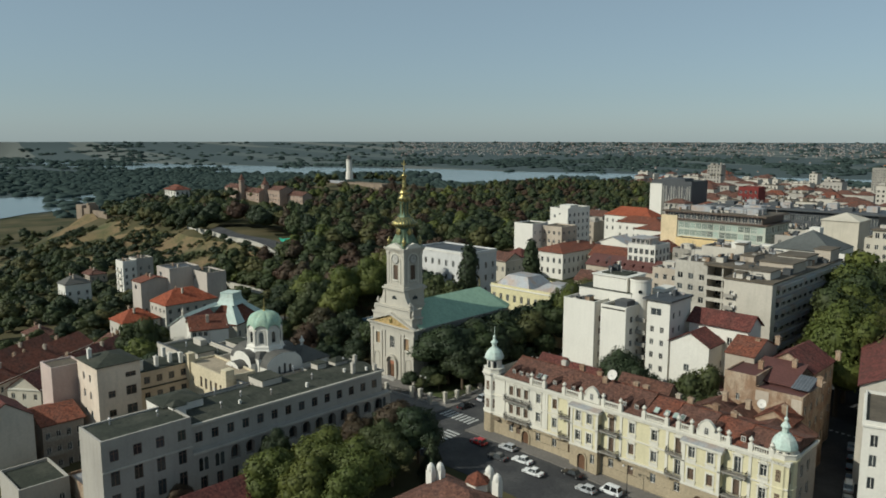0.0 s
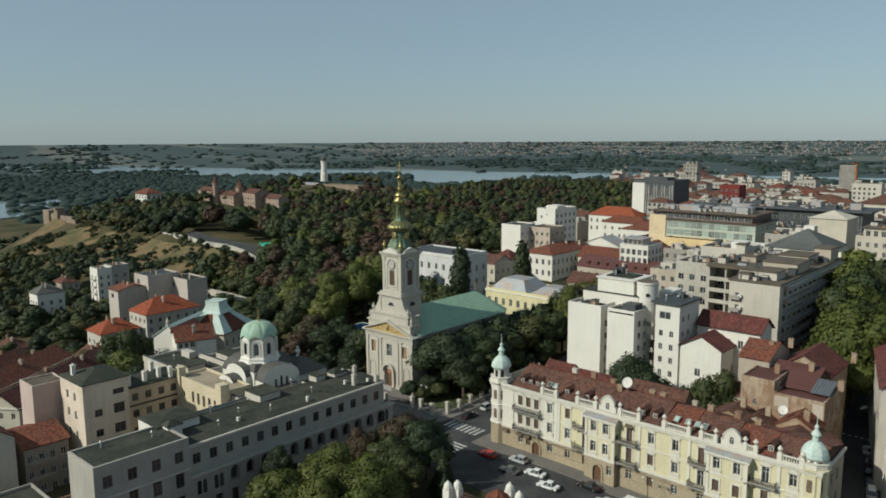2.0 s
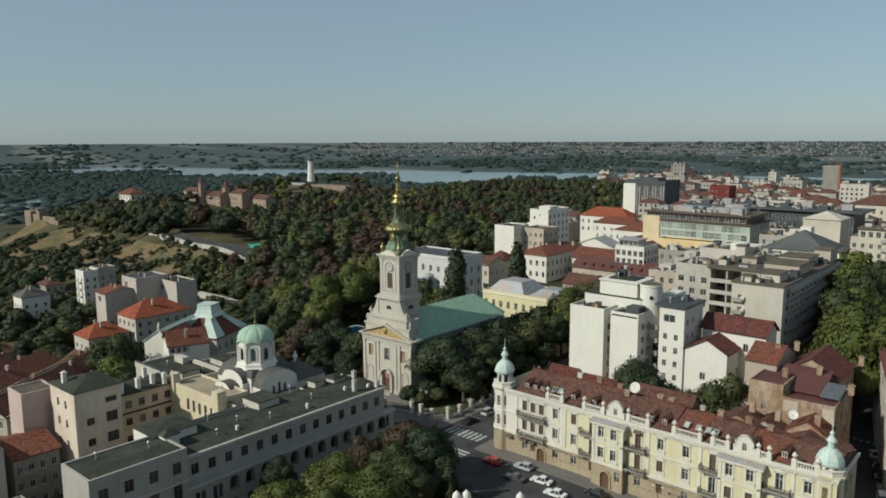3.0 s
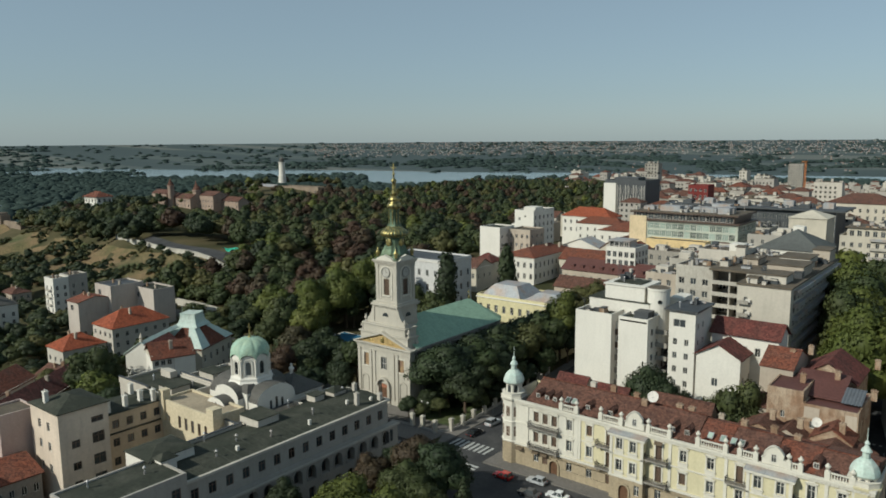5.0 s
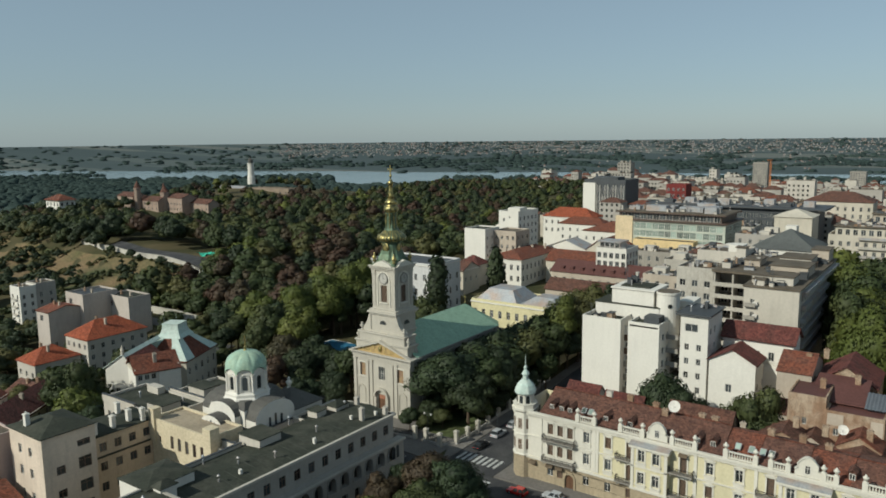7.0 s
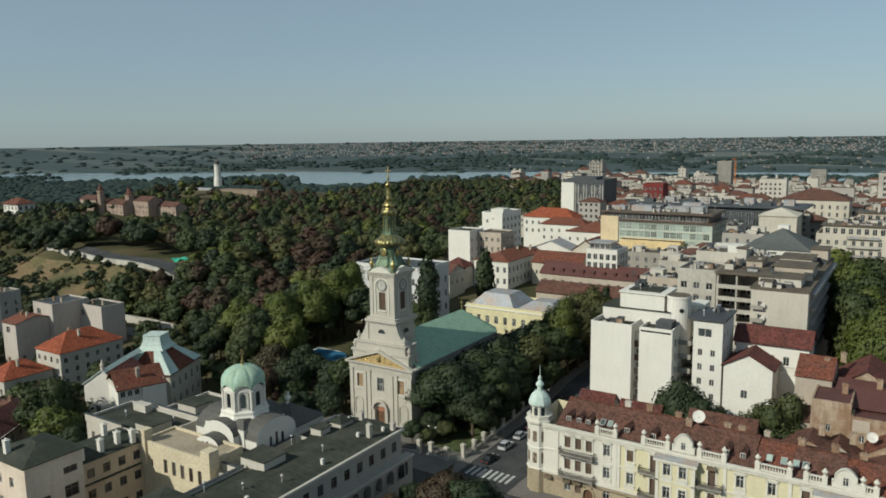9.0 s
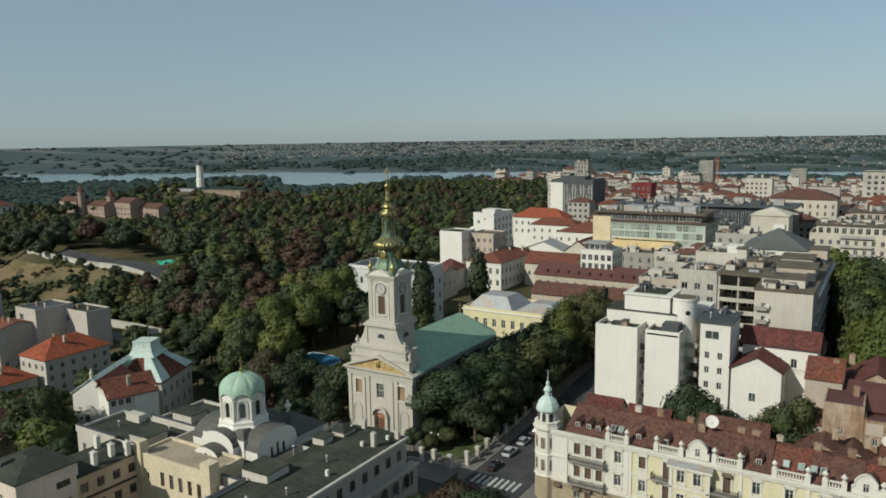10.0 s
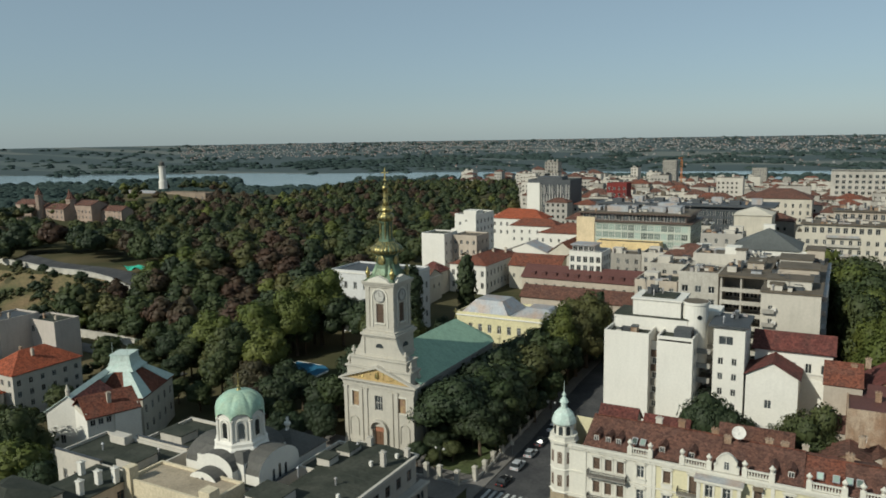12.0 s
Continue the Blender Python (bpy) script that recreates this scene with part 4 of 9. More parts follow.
    b1 = MB().lathe(0, cy, [(2.0, 43.1), (2.7, 43.3), (3.35, 43.75), (3.5, 44.2), (3.3, 44.65), (2.75, 45.1), (2.15, 45.5), (1.75, 46.0)], 96, 0, 24, 0.06)
    b1.m = [1 if i < 7 * 96 and i % 96 % 4 == 2 else 0 for i in range(len(b1.f))]
    b1.put("bulb", [gold, copper_dark], t, "gilded ribbed onion bulb with dark grooves", smooth=True)
    nk = MB().lathe(0, cy, [(2.0, 45.7), (1.65, 46.4), (1.45, 47.3), (1.3, 48.6), (1.25, 49.6), (1.5, 50.1), (1.5, 50.4)], 8)
    nk.put("lantern", copper_dark, t, "dark green octagonal lantern")
    for i in range(8):
        a_ = 2 * math.pi * (i + 0.5) / 8
        rb = MB().box(-0.09, -0.1, 46.2, 0.09, 0.1, 50.2)
        o = rb.put("lantern_rib", gold, t)
        o.matrix_basis = pose(1.42 * math.cos(a_), cy + 1.42 * math.sin(a_), 0, 0, 0, math.degrees(a_))
    b2 = MB().lathe(0, cy, [(1.3, 50.3), (1.65, 50.6), (1.8, 51.1), (1.65, 51.6), (1.35, 52.0), (1.0, 52.3), (1.45, 52.6), (1.5, 52.9), (1.1, 53.3), (0.8, 53.7)], 48, 0, 12, 0.06)
    b2.put("bulb", gold, t, "small gilded ribbed bulb", smooth=True)
    sp = MB().lathe(0, cy, [(0.8, 53.6), (0.62, 54.6), (0.5, 56.2), (0.42, 57.0), (0.62, 57.15), (0.75, 57.5), (0.6, 57.9), (0.3, 58.1), (0.2, 58.9), (0.34, 59.1), (0.34, 59.35), (0.12, 59.5)], 12)
    sp.put("spire", gold, t, "slim gilded spire", smooth=True)
    cr = MB().box(-0.11, cy - 0.08, 59.4, 0.11, cy + 0.08, 61.9)
    cr.box(-0.75, cy - 0.08, 60.7, 0.75, cy + 0.08, 60.92)
    for x, z in ((-0.75, 60.81), (0.75, 60.81), (0, 61.9)):
        cr.lathe(x, cy, [(0.05, z - 0.16), (0.17, z), (0.05, z + 0.16)], 6)
    cr.put("cross", gold, t, "gilded cross on the spire")
    return t


cathedral()

# ---- the long building with its chapel ----
def long_building():
    t = thing("seminary_building", pose(0, 0, 0), "long grey plastered building with arcaded storey and felt roof", "building")
    mb = MB()
    y0, y1 = -79.0, -30.0
    n = 14
    ys = [y0 + 2.2 + 3.42 * i for i in range(n)]
    # set-back top storey
    facade(mb, (24.0, y0, 0), (0, 1, 0), (1, 0, 0), y1 - y0, 8.2, 13.2, [(y - y0 - 0.75, 9.5, y - y0 + 0.75, 11.5) for y in ys], 0.25)
    # lower storeys: a loggia of arches over tall windows
    ops = [(y - y0 - 1.05, 4.4, y - y0 + 1.05, 7.4) for y in ys[2:]] + [(y - y0 - 0.75, 0.0, y - y0 + 0.75, 2.9) for y in ys]
    facade(mb, (25.4, y0, 0), (0, 1, 0), (1, 0, 0), y1 + 1.5 - y0, -4, 8.2, ops, 1.25)
    facade(mb, (25.4, y1 + 1.5, 0), (-1, 0, 0), (0, 1, 0), 13.9, -4, 8.2, [], 0.3)
    facade(mb, (24.0, y1, 0), (-1, 0, 0), (0, 1, 0), 12.5, 8.2, 13.2, [], 0.3)
    facade(mb, (11.5, y1 + 1.5, 0), (0, -1, 0), (-1, 0, 0), y1 + 1.5 - y0, -4, 13.2, [], 0.3)
    facade(mb, (11.5, y0, 0), (1, 0, 0), (0, -1, 0), 13.9, -4, 13.2, [], 0.3)
    mb.box(24.0, y0, 8.0, 25.4, y1 + 1.5, 8.22)
    mb.put("wall", plaster_grey, t, "pale grey plaster wall")
    c = MB()
    c.box(24.0, y0 - 0.1, 13.0, 24.5, y1 + 0.4, 13.45)
    c.box(11.5, y1, 13.0, 24.0, y1 + 0.4, 13.45)
    c.box(25.4, y0, 7.75, 25.75, y1 + 1.8, 8.15)
    c.put("cornice", plaster_offwhite, t, "grey moulded eaves course")
    r = MB()
    r.face([(24.0, y0, 13.4), (24.0, y1, 13.4), (18.0, y1, 14.0), (18.0, y0, 14.0)])
    r.face([(18.0, y0, 14.0), (18.0, y1, 14.0), (11.5, y1, 13.4), (11.5, y0, 13.4)])
    r.face([(24.0, y1, 13.4), (11.5, y1, 13.4), (18.0, y1, 14.0)])
    r.put("roof", roof_felt, t, "dark green-grey felt roof with patches")
    for y in ys:
        window(t, 23.8, y, 9.5, 90, 1.5, 2.0, "brown")
        window(t, 24.9, y, 0.0, 90, 1.5, 2.9, "brown")
    for i, y in enumerate(ys[2:]):
        a = MB()
        for q in arch_ring(2.1, 3.0, 0.2, 8):
            a.slab([(p, z + 4.4) for p, z in q], -0.14, 0.06)
        # spandrels close the square head of each opening
        n2 = 8
        cur = [(1.05 * math.cos(v), 7.4 - 1.05 + 1.05 * math.sin(v)) for v in np.linspace(0, math.pi, n2 + 1)]
        for (xa, za), (xb, zb) in zip(cur, cur[1:]):
            a.face([(xa, 0.05, za), (xa, 0.05, 7.42), (xb, 0.05, 7.42), (xb, 0.05, zb)])
            a.face([(xa, 0.05, za), (xb, 0.05, zb), (xb, 0.4, zb), (xa, 0.4, za)])
        o = a.put("arch", plaster_grey, t)
        o.matrix_basis = pose(25.45, y, 0, 0, 0, 90)
        window(t, 24.2, y, 4.4, 90, 2.1, 3.0, "brown")
    for y in ys[:2]:
        for k in (-0.55, 0.55):
            a = MB()
            a.slab([(p, z + 4.2) for p, z in arch_poly(0.8, 2.6)], -0.03, 0.03)
            o = a.put("arched_window", glass_dark, t, "narrow round-headed window")
            o.matrix_basis = pose(25.42, y + k, 0, 0, 0, 90)
    for k in (0, 1.3):
        a = MB()
        a.slab([(p, z + 4.6) for p, z in arch_poly(0.9, 2.6)], -0.03, 0.03)
        o = a.put("arched_window", glass_dark, t, "narrow round-headed window")
        o.matrix_basis = pose(25.42, -31.8 + k, 0, 0, 0, 90)
    # the taller end at the street's low side
    w = MB()
    ops = [(2.2 + 4.2 * i - 0.8, z, 2.2 + 4.2 * i + 0.8, z + hh) for z, hh in ((-2.0, 2.4), (2.2, 3.0), (6.8, 2.9), (11.4, 2.1)) for i in range(4)]
    windows_on(t, w, "E", 10.0, 16.8, -6, 15.2, ops, "brown", 0.25, 0, (15.5, -95.8))
    windows_on(t, w, "S", 10.0, 16.8, -6, 15.2, [], "cross", 0.25, 0, (15.5, -95.8))
    windows_on(t, w, "W", 10.0, 16.8, -6, 15.2, [], "cross", 0.25, 0, (15.5, -95.8))
    windows_on(t, w, "N", 10.0, 16.8, 13, 15.2, [], "cross", 0.25, 0, (15.5, -95.8))
    for b in ((15.5, -95.8, 25.5, -95.4), (15.5, -79.4, 25.5, -79.0), (15.5, -95.4, 15.9, -79.4), (25.1, -95.4, 25.5, -79.4)):
        w.box(b[0], b[1], 15.2, b[2], b[3], 15.6)
    w.put("wing_wall", plaster_grey, t, "pale grey plaster end wing")
    MB().box(15.9, -95.4, 15.0, 25.1, -79.4, 15.3).put("wing_roof", roof_felt, t)
    MB().box(25.5, -95.9, 9.6, 25.75, -79.0, 9.9).put("string_course", plaster_offwhite, t)
    # roof boxes, hatches, vents
    for x0, yy0, x1, yy1, z0, z1, m in ((9.5, -80.5, 17.0, -72.0, 12.5, 15.6, plaster_white), (17.2, -79.6, 19.2, -76.8, 13.5, 16.0, plaster_white),
                                        (11.8, -36.4, 14.5, -32.8, 13.0, 14.6, plaster_offwhite)):
        b = MB().box(x0, yy0, z0, x1, yy1, z1)
        o = b.put("roof_box", m, t, "plastered rooftop stair box")
        hip_roof(rb := MB(), x0, yy0, x1, yy1, z1, 0.9, 0.25, 0.12)
        rb.put("cap", roof_felt, o)
    rg = random.Random(3)
    for x, y in ((21, -85), (19, -90), (21, -66), (22, -50), (20, -38), (22, -33)):
        v = MB().box(x - 0.25, y - 0.25, 13.2, x + 0.25, y + 0.25, rg.uniform(14.3, 14.8))
        v.put("vent", plaster_white, t, "small white roof vent")
    for x, y, hh in ((21.7, -36.8, 2.4), (15.2, -31, 1.6), (23.2, -31.5, 1.2)):
        chimney(t, x, y, 13.6, hh, 0.8, 0.8, plaster_offwhite)


def court_wings():
    t = thing("court_wing", pose(0, 0, 0), "cream plastered courtyard wings with flat roofs and chimneys", "building")
    a = MB()
    ops = [(6.0 + 2.3 * i, 9.4, 7.0 + 2.3 * i, 12.0) for i in range(5)] + [(6.0 + 2.3 * i, 4.6, 7.0 + 2.3 * i, 6.8) for i in range(5)] + [(2.4, 10.0, 3.0, 11.2)]
    windows_on(t, a, "S", 18.5, 7.4, -3, 14.0, ops, "brown", 0.25, 0, (-12.5, -60.5))
    for s in "ENW":
        windows_on(t, a, s, 18.5, 7.4, -3, 14.0, [], "two", 0.25, 0, (-12.5, -60.5))
    for b in ((-12.5, -60.5, 6.0, -60.1), (-12.5, -53.5, 6.0, -53.1), (-12.5, -60.1, -12.1, -53.5), (5.6, -60.1, 6.0, -53.5)):
        a.box(b[0], b[1], 14.0, b[2], b[3], 14.5)
    a.box(4.2, -60.9, 8.0, 6.4, -58.8, 16.1)
    a.box(-12.6, -60.9, 10, -11.0, -59.2, 16.5)
    a.put("wall", mat("plaster_buff", (0.553, 0.474, 0.332), stain=0.2), t, "sunlit buff plaster wall")
    MB().box(-12.1, -60.1, 13.7, 5.6, -53.5, 14.05).put("roof", mat("roof_sand", (0.34, 0.28, 0.2), stain=0.4), t, "sandy flat roof")
    # wing facing the court
    b = MB()
    ops = [(1.2 + 3.0 * i, z, 2.6 + 3.0 * i, z + 1.7) for z in (3.2, 7.2, 11.0) for i in range(4)]
    windows_on(t, b, "E", 9.0, 13.0, -5, 14.2, ops, "brown", 0.25, 0, (-21.6, -72.5))
    for s in "SNW":
        windows_on(t, b, s, 9.0, 13.0, -5, 14.2, [], "cross", 0.25, 0, (-21.6, -72.5))
    b.put("wall", mat("plaster_apricot", (0.6, 0.47, 0.33), vary=0.08, stain=0.35, bump=0.04), t, "stained apricot plaster wall")
    hip_roof(r := MB(), -21.6, -72.5, -12.6, -59.0, 14.2, 0.7, 0.3, 0.15)
    r.put("roof", roof_felt, t)
    MB().box(-12.6, -72.5, 9.9, -12.35, -60.5, 10.2).put("string_course", roof_felt, t)
    c = MB()
    ops = [(2.2, z, 3.8, z + 1.6) for z in (2.0, 5.8, 10.2)] + [(6.2, z, 8.6, z + (1.2 if z > 13 else 2.2)) for z in (1.6, 5.6, 10.0, 14.2)]
    windows_on(t, c, "E", 11.5, 9.6, -6, 17.8, ops, "brown", 0.25, 0, (-22.6, -82.3))
    windows_on(t, c, "S", 11.5, 9.6, -6, 17.8, [(3 + 3.6 * i, z, 4.2 + 3.6 * i, z + 1.8) for z in (5, 9.4, 13.4) for i in range(2)], "cross", 0.25, 0, (-22.6, -82.3))
    for s in "NW":
        windows_on(t, c, s, 11.5, 9.6, -6, 17.8, [], "cross", 0.25, 0, (-22.6, -82.3))
    c.put("wall", mat("plaster_rose", (0.62, 0.52, 0.42), vary=0.08, stain=0.3, bump=0.04), t, "stained pinkish plaster tower wall")
    hip_roof(r := MB(), -22.6, -82.3, -11.1, -72.7, 17.8, 1.6, 0.4, 0.18)
    r.put("roof", roof_felt, t)
    for x, y, z in ((-13.6, -71.5, 14.6), (-14.0, -67.6, 14.6), (-14.5, -64.0, 14.6), (-13.0, -62.0, 14.6), (-20, -63, 14.6), (-18.5, -81, 18.3)):
        chimney(t, x, y, z, 2.0, 0.9, 0.8, plaster_white)
    # rear ranges round the chapel
    for x0, y0, x1, y1, h in ((-34, -58, -12.7, -47.5, 13.2), (-26, -47, -8, -34, 12.6), (-12.4, -48.3, 7.4, -30.0, 10.4), (6.2, -59.5, 11.3, -50.2, 11.6), (7.6, -42.0, 11.3, -30.0, 12.4)):
        d = MB()
        ops = [(1.5 + 3 * i, 9.0, 2.6 + 3 * i, 11.0) for i in range(int((x1 - x0 - 3) / 3))]
        windows_on(t, d, "S", x1 - x0, y1 - y0, -4, h, ops, "two", 0.2, 0, (x0, y0))
        for s in "ENW":
            windows_on(t, d, s, x1 - x0, y1 - y0, -4, h, [], "two", 0.2, 0, (x0, y0))
        MB().ring(x0, y0, x1, y1, h, h + 0.6, 0.35).put("parapet", plaster_offwhite, t)
        d.put("wall", plaster_offwhite, t)
        MB().box(x0 + 0.35, y0 + 0.35, h - 0.2, x1 - 0.35, y1 - 0.35, h + 0.06).put("roof", roof_felt, t)
    MB().box(-30, -50, 13.0, -26, -48.2, 14.8).put("roof_box", plaster_offwhite, t)


def chapel():
    cx, cy = -1.4, -45.6
    t = thing("domed_chapel", pose(cx, cy, 0), "white domed chapel with a green copper dome and gilded cross", "chapel")
    b = MB()
    b.box(-5.2, -5.2, 8, 5.2, 5.2, 16.0)
    for rz in (0, 90, 180, 270):
        c, s = math.cos(radians(rz)), math.sin(radians(rz))
        for ln, w, h in (((8.2, 5.0, 14.9),) if rz % 180 else ((6.6, 4.0, 15.5), (9.2, 3.1, 14.0))):
            n = 10
            arc = [(w * math.cos(a), h - 0.6 + w * 0.62 * math.sin(a)) for a in np.linspace(0, math.pi, n + 1)]
            poly = [(-w, 8), (w, 8)] + arc
            k = len(b.v)
            for yy in (0, -ln):
                b.v += [(x * c - yy * s, x * s + yy * c, z) for x, z in poly]
            m = len(poly)
            b.f.append(tuple(k + m + i for i in range(m)))
            b.m.append(0)
            for i in range(m):
                j = (i + 1) % m
                b.f.append((k + j, k + i, k + m + i, k + m + j))
                b.m.append(1 if 2 <= i < m - 1 else 0)
    b.lathe(0, 0, [(7.4, 15.95), (5.6, 17.3)], 4, 1, turn=math.pi / 4)
    b.put("body", [plaster_white, slate], t, "white walls with grey barrel roofs")
    for rz, ln, z0, hh, gap in ((0, 9.2, 13.2, 1.2, 1.1), (90, 8.2, 12.4, 2.4, 1.5)):
        for x in (-gap, 0, gap):
            a = MB()
            a.slab([(p + x, z + z0) for p, z in arch_poly(0.6, hh if x == 0 else hh * 0.8)], -ln - 0.03, -ln + 0.02)
            o = a.put("arched_window", glass_dark, t)
            o.matrix_basis = pose(0, 0, 0, 0, 0, rz)
    tr = math.pi / 8
    R, e = 4.0, 4.0 * math.cos(math.pi / 8)
    d = MB()
    d.lathe(0, 0, [(4.9, 15.6), (4.9, 17.2), (4.5, 17.6), (4.5, 18.1), (R + 0.15, 18.3), (R, 18.5), (R, 22.0)], 8, 0, turn=tr)
    half = R * math.sin(tr)
    curve = [(half * math.cos(a), 22.0 + 1.15 * math.sin(a)) for a in np.linspace(0, math.pi, 11)]
    for i in range(8):
        c, s = math.cos(radians(45 * i)), math.sin(radians(45 * i))
        put = lambda x, yy, z: (x * c - yy * s, x * s + yy * c, z)
        # each side ends in a round head
        d.face([put(x, -e, z) for x, z in curve])
        for q in arch_ring(1.5, 3.4, 0.22, 8):
            k = len(d.v)
            for yy in (-e - 0.16, -e + 0.1):
                d.v += [put(x, yy, z + 18.7) for x, z in q]
            d.f += [(k, k + 1, k + 2, k + 3), (k + 7, k + 6, k + 5, k + 4)] + [(k + (j + 1) % 4, k + j, k + 4 + j, k + 4 + (j + 1) % 4) for j in range(4)]
            d.m += [0] * 6
        x0, y0 = R * math.cos(radians(45 * i) + tr), R * math.sin(radians(45 * i) + tr)
        d.lathe(x0, y0, [(0.28, 18.4), (0.28, 21.9), (0.4, 22.1)], 8)
    drum = d.put("drum", plaster_white, t, "white octagonal drum with round-headed sides")
    for i in range(8):
        a = MB()
        a.slab([(p, z + 19.0) for p, z in arch_poly(0.95, 2.7)], -e - 0.06, -e + 0.05)
        o = a.put("arched_window", glass_dark, drum, "slim round-headed window")
        o.matrix_basis = pose(0, 0, 0, 0, 0, 45 * i)
    # the dome springs from the round heads with a scalloped edge
    dm = MB()
    n, rows = 96, 10
    for j in range(rows + 1):
        ph = math.pi / 2 * j / rows * 0.985
        for i in range(n):
            a = 2 * math.pi * i / n
            w = (a + tr) % (math.pi / 4) - tr
            edge = 22.1 + 1.2 * math.sqrt(max(0.0, 1 - (w / tr) ** 2))
            rr = (e / math.cos(w) + 0.28) * (1 + 0.02 * abs(math.cos(16 * a)))
            rr = rr * (1 - min(1.0, ph)) + 4.15 * min(1.0, ph) * (1 + 0.02 * abs(math.cos(16 * a)))
            dm.v.append((rr * math.cos(ph) ** 0.85 * math.cos(a), rr * math.cos(ph) ** 0.85 * math.sin(a), edge + (26.3 - edge) * math.sin(ph)))
    for j in range(rows):
        for i in range(n):
            k = (i + 1) % n
            dm.f.append((j * n + i, j * n + k, (j + 1) * n + k, (j + 1) * n + i))
            dm.m.append(0)
    dm.put("dome", copper_pale, t, "ribbed pale green copper dome with a scalloped edge", smooth=True)
    nv = MB().box(-2.5, 4.5, 8, 7.5, 13.5, 13.6)
    hip_roof(nv, -2.5, 4.5, 7.5, 13.5, 13.6, 3.0, 0.3, 0.2, 1)
    nv.put("rear_nave", [plaster_white, slate], t)
    fin = MB().lathe(2.5, 9, [(0.5, 16.3), (0.25, 16.8), (0.6, 17.3), (0.6, 17.7), (0.2, 18.1), (0.3, 18.4), (0.05, 18.8)], 8)
    fin.put("finial", plaster_white, t)
    cr = MB()
    cr.lathe(0, 0, [(0.5, 26.1), (0.25, 26.6), (0.4, 26.9), (0.12, 27.2)], 10)
    cr.box(-0.1, -0.1, 27.1, 0.1, 0.1, 29.3)
    cr.box(-0.65, -0.1, 28.3, 0.65, 0.1, 28.5)
    cr.put("cross", gold, t, "gilded cross")


long_building()
court_wings()
chapel()


def roof_clutter():
    """Parapets, light wells, skylights, ducts and aerials on the flat roofs."""
    for x0, y0, x1, y1, z0, z1 in ((11.2, -72.0, 11.6, -58.0, 13.0, 14.0), (-1.0, -53.0, 7.6, -52.6, 9, 13.2), (7.4, -50.0, 7.8, -42.0, 9, 12.6), (-26.0, -47.3, -13.0, -46.9, 12, 14.2), (-34.0, -58.2, -22.0, -57.8, 13, 14.4), (6.2, -58.2, 11.4, -57.8, 11, 13.4)):
        t = thing("parapet", pose(0, 0, 0), "white plastered parapet wall on a flat roof", "parapet", "roof parapets")
        MB().box(x0, y0, z0, x1, y1, z1).put("wall", plaster_offwhite, t)
        MB().box(x0 - 0.1, y0 - 0.1, z1, x1 + 0.1, y1 + 0.1, z1 + 0.12).put("coping", sheet_dark, t)
    for x0, y0, x1, y1, z0, z1 in ((10.2, -57.4, 15.8, -52.4, 12.0, 15.2), (2.5, -52.0, 6.5, -48.5, 9.0, 12.4), (-20.0, -56.5, -15.0, -52.0, 13.0, 14.8), (11.0, -41.0, 13.6, -38.4, 13.4, 14.8), (-23.5, -44.0, -18.0, -40.0, 12.4, 14.2)):
        t = thing("roof_hatch", pose(0, 0, 0), "low white roof box with a felt lid", "roof hatch", "roof hatches")
        MB().box(x0, y0, z0, x1, y1, z1).put("box", plaster_offwhite, t)
        MB().box(x0 - 0.25, y0 - 0.25, z1, x1 + 0.25, y1 + 0.25, z1 + 0.16).put("lid", roof_felt, t)
    rg = random.Random(31)
    for x, y, z in ((20.5, -70.0, 13.6), (18.0, -64.0, 13.8), (21.0, -58.5, 13.6), (19.0, -46.5, 13.8), (12.5, -67.0, 13.8), (14.5, -34.0, 13.9), (11.0, -46.0, 13.7), (-5.0, -34.0, 9.4), (3.0, -33.0, 9.4), (-17.0, -50.0, 13.2), (-28.0, -53.0, 13.2), (20.0, -83.0, 15.2), (17.5, -91.0, 15.2)):
        t = thing("vent_pipe", pose(x, y, z), "short grey vent pipe on a felt roof", "vent pipe", "roof vent pipes")
        MB().lathe(0, 0, [(0.14, -0.4), (0.14, rg.uniform(0.6, 1.3))], 8).put("pipe", sheet_grey, t)
        MB().lathe(0, 0, [(0.3, 1.2), (0.05, 1.5)], 8).put("cowl", sheet_grey, t)
    # raised seams where the felt sheets overlap
    t = thing("felt_seam", pose(0, 0, 0), "raised overlaps of the felt roof sheets", "roof seam")
    for i in range(24):
        y = -77.5 + 2.05 * i
        q = MB()
        q.face([(18.2, y, 14.01), (23.9, y, 13.44), (23.9, y + 0.16, 13.44), (18.2, y + 0.16, 14.01)])
        q.face([(18.2, y, 14.01), (18.2, y, 13.9), (23.9, y, 13.33), (23.9, y, 13.44)])
        q.put("seam", mat("felt_edge", (0.055, 0.058, 0.047), stain=0.5), t)


roof_clutter()


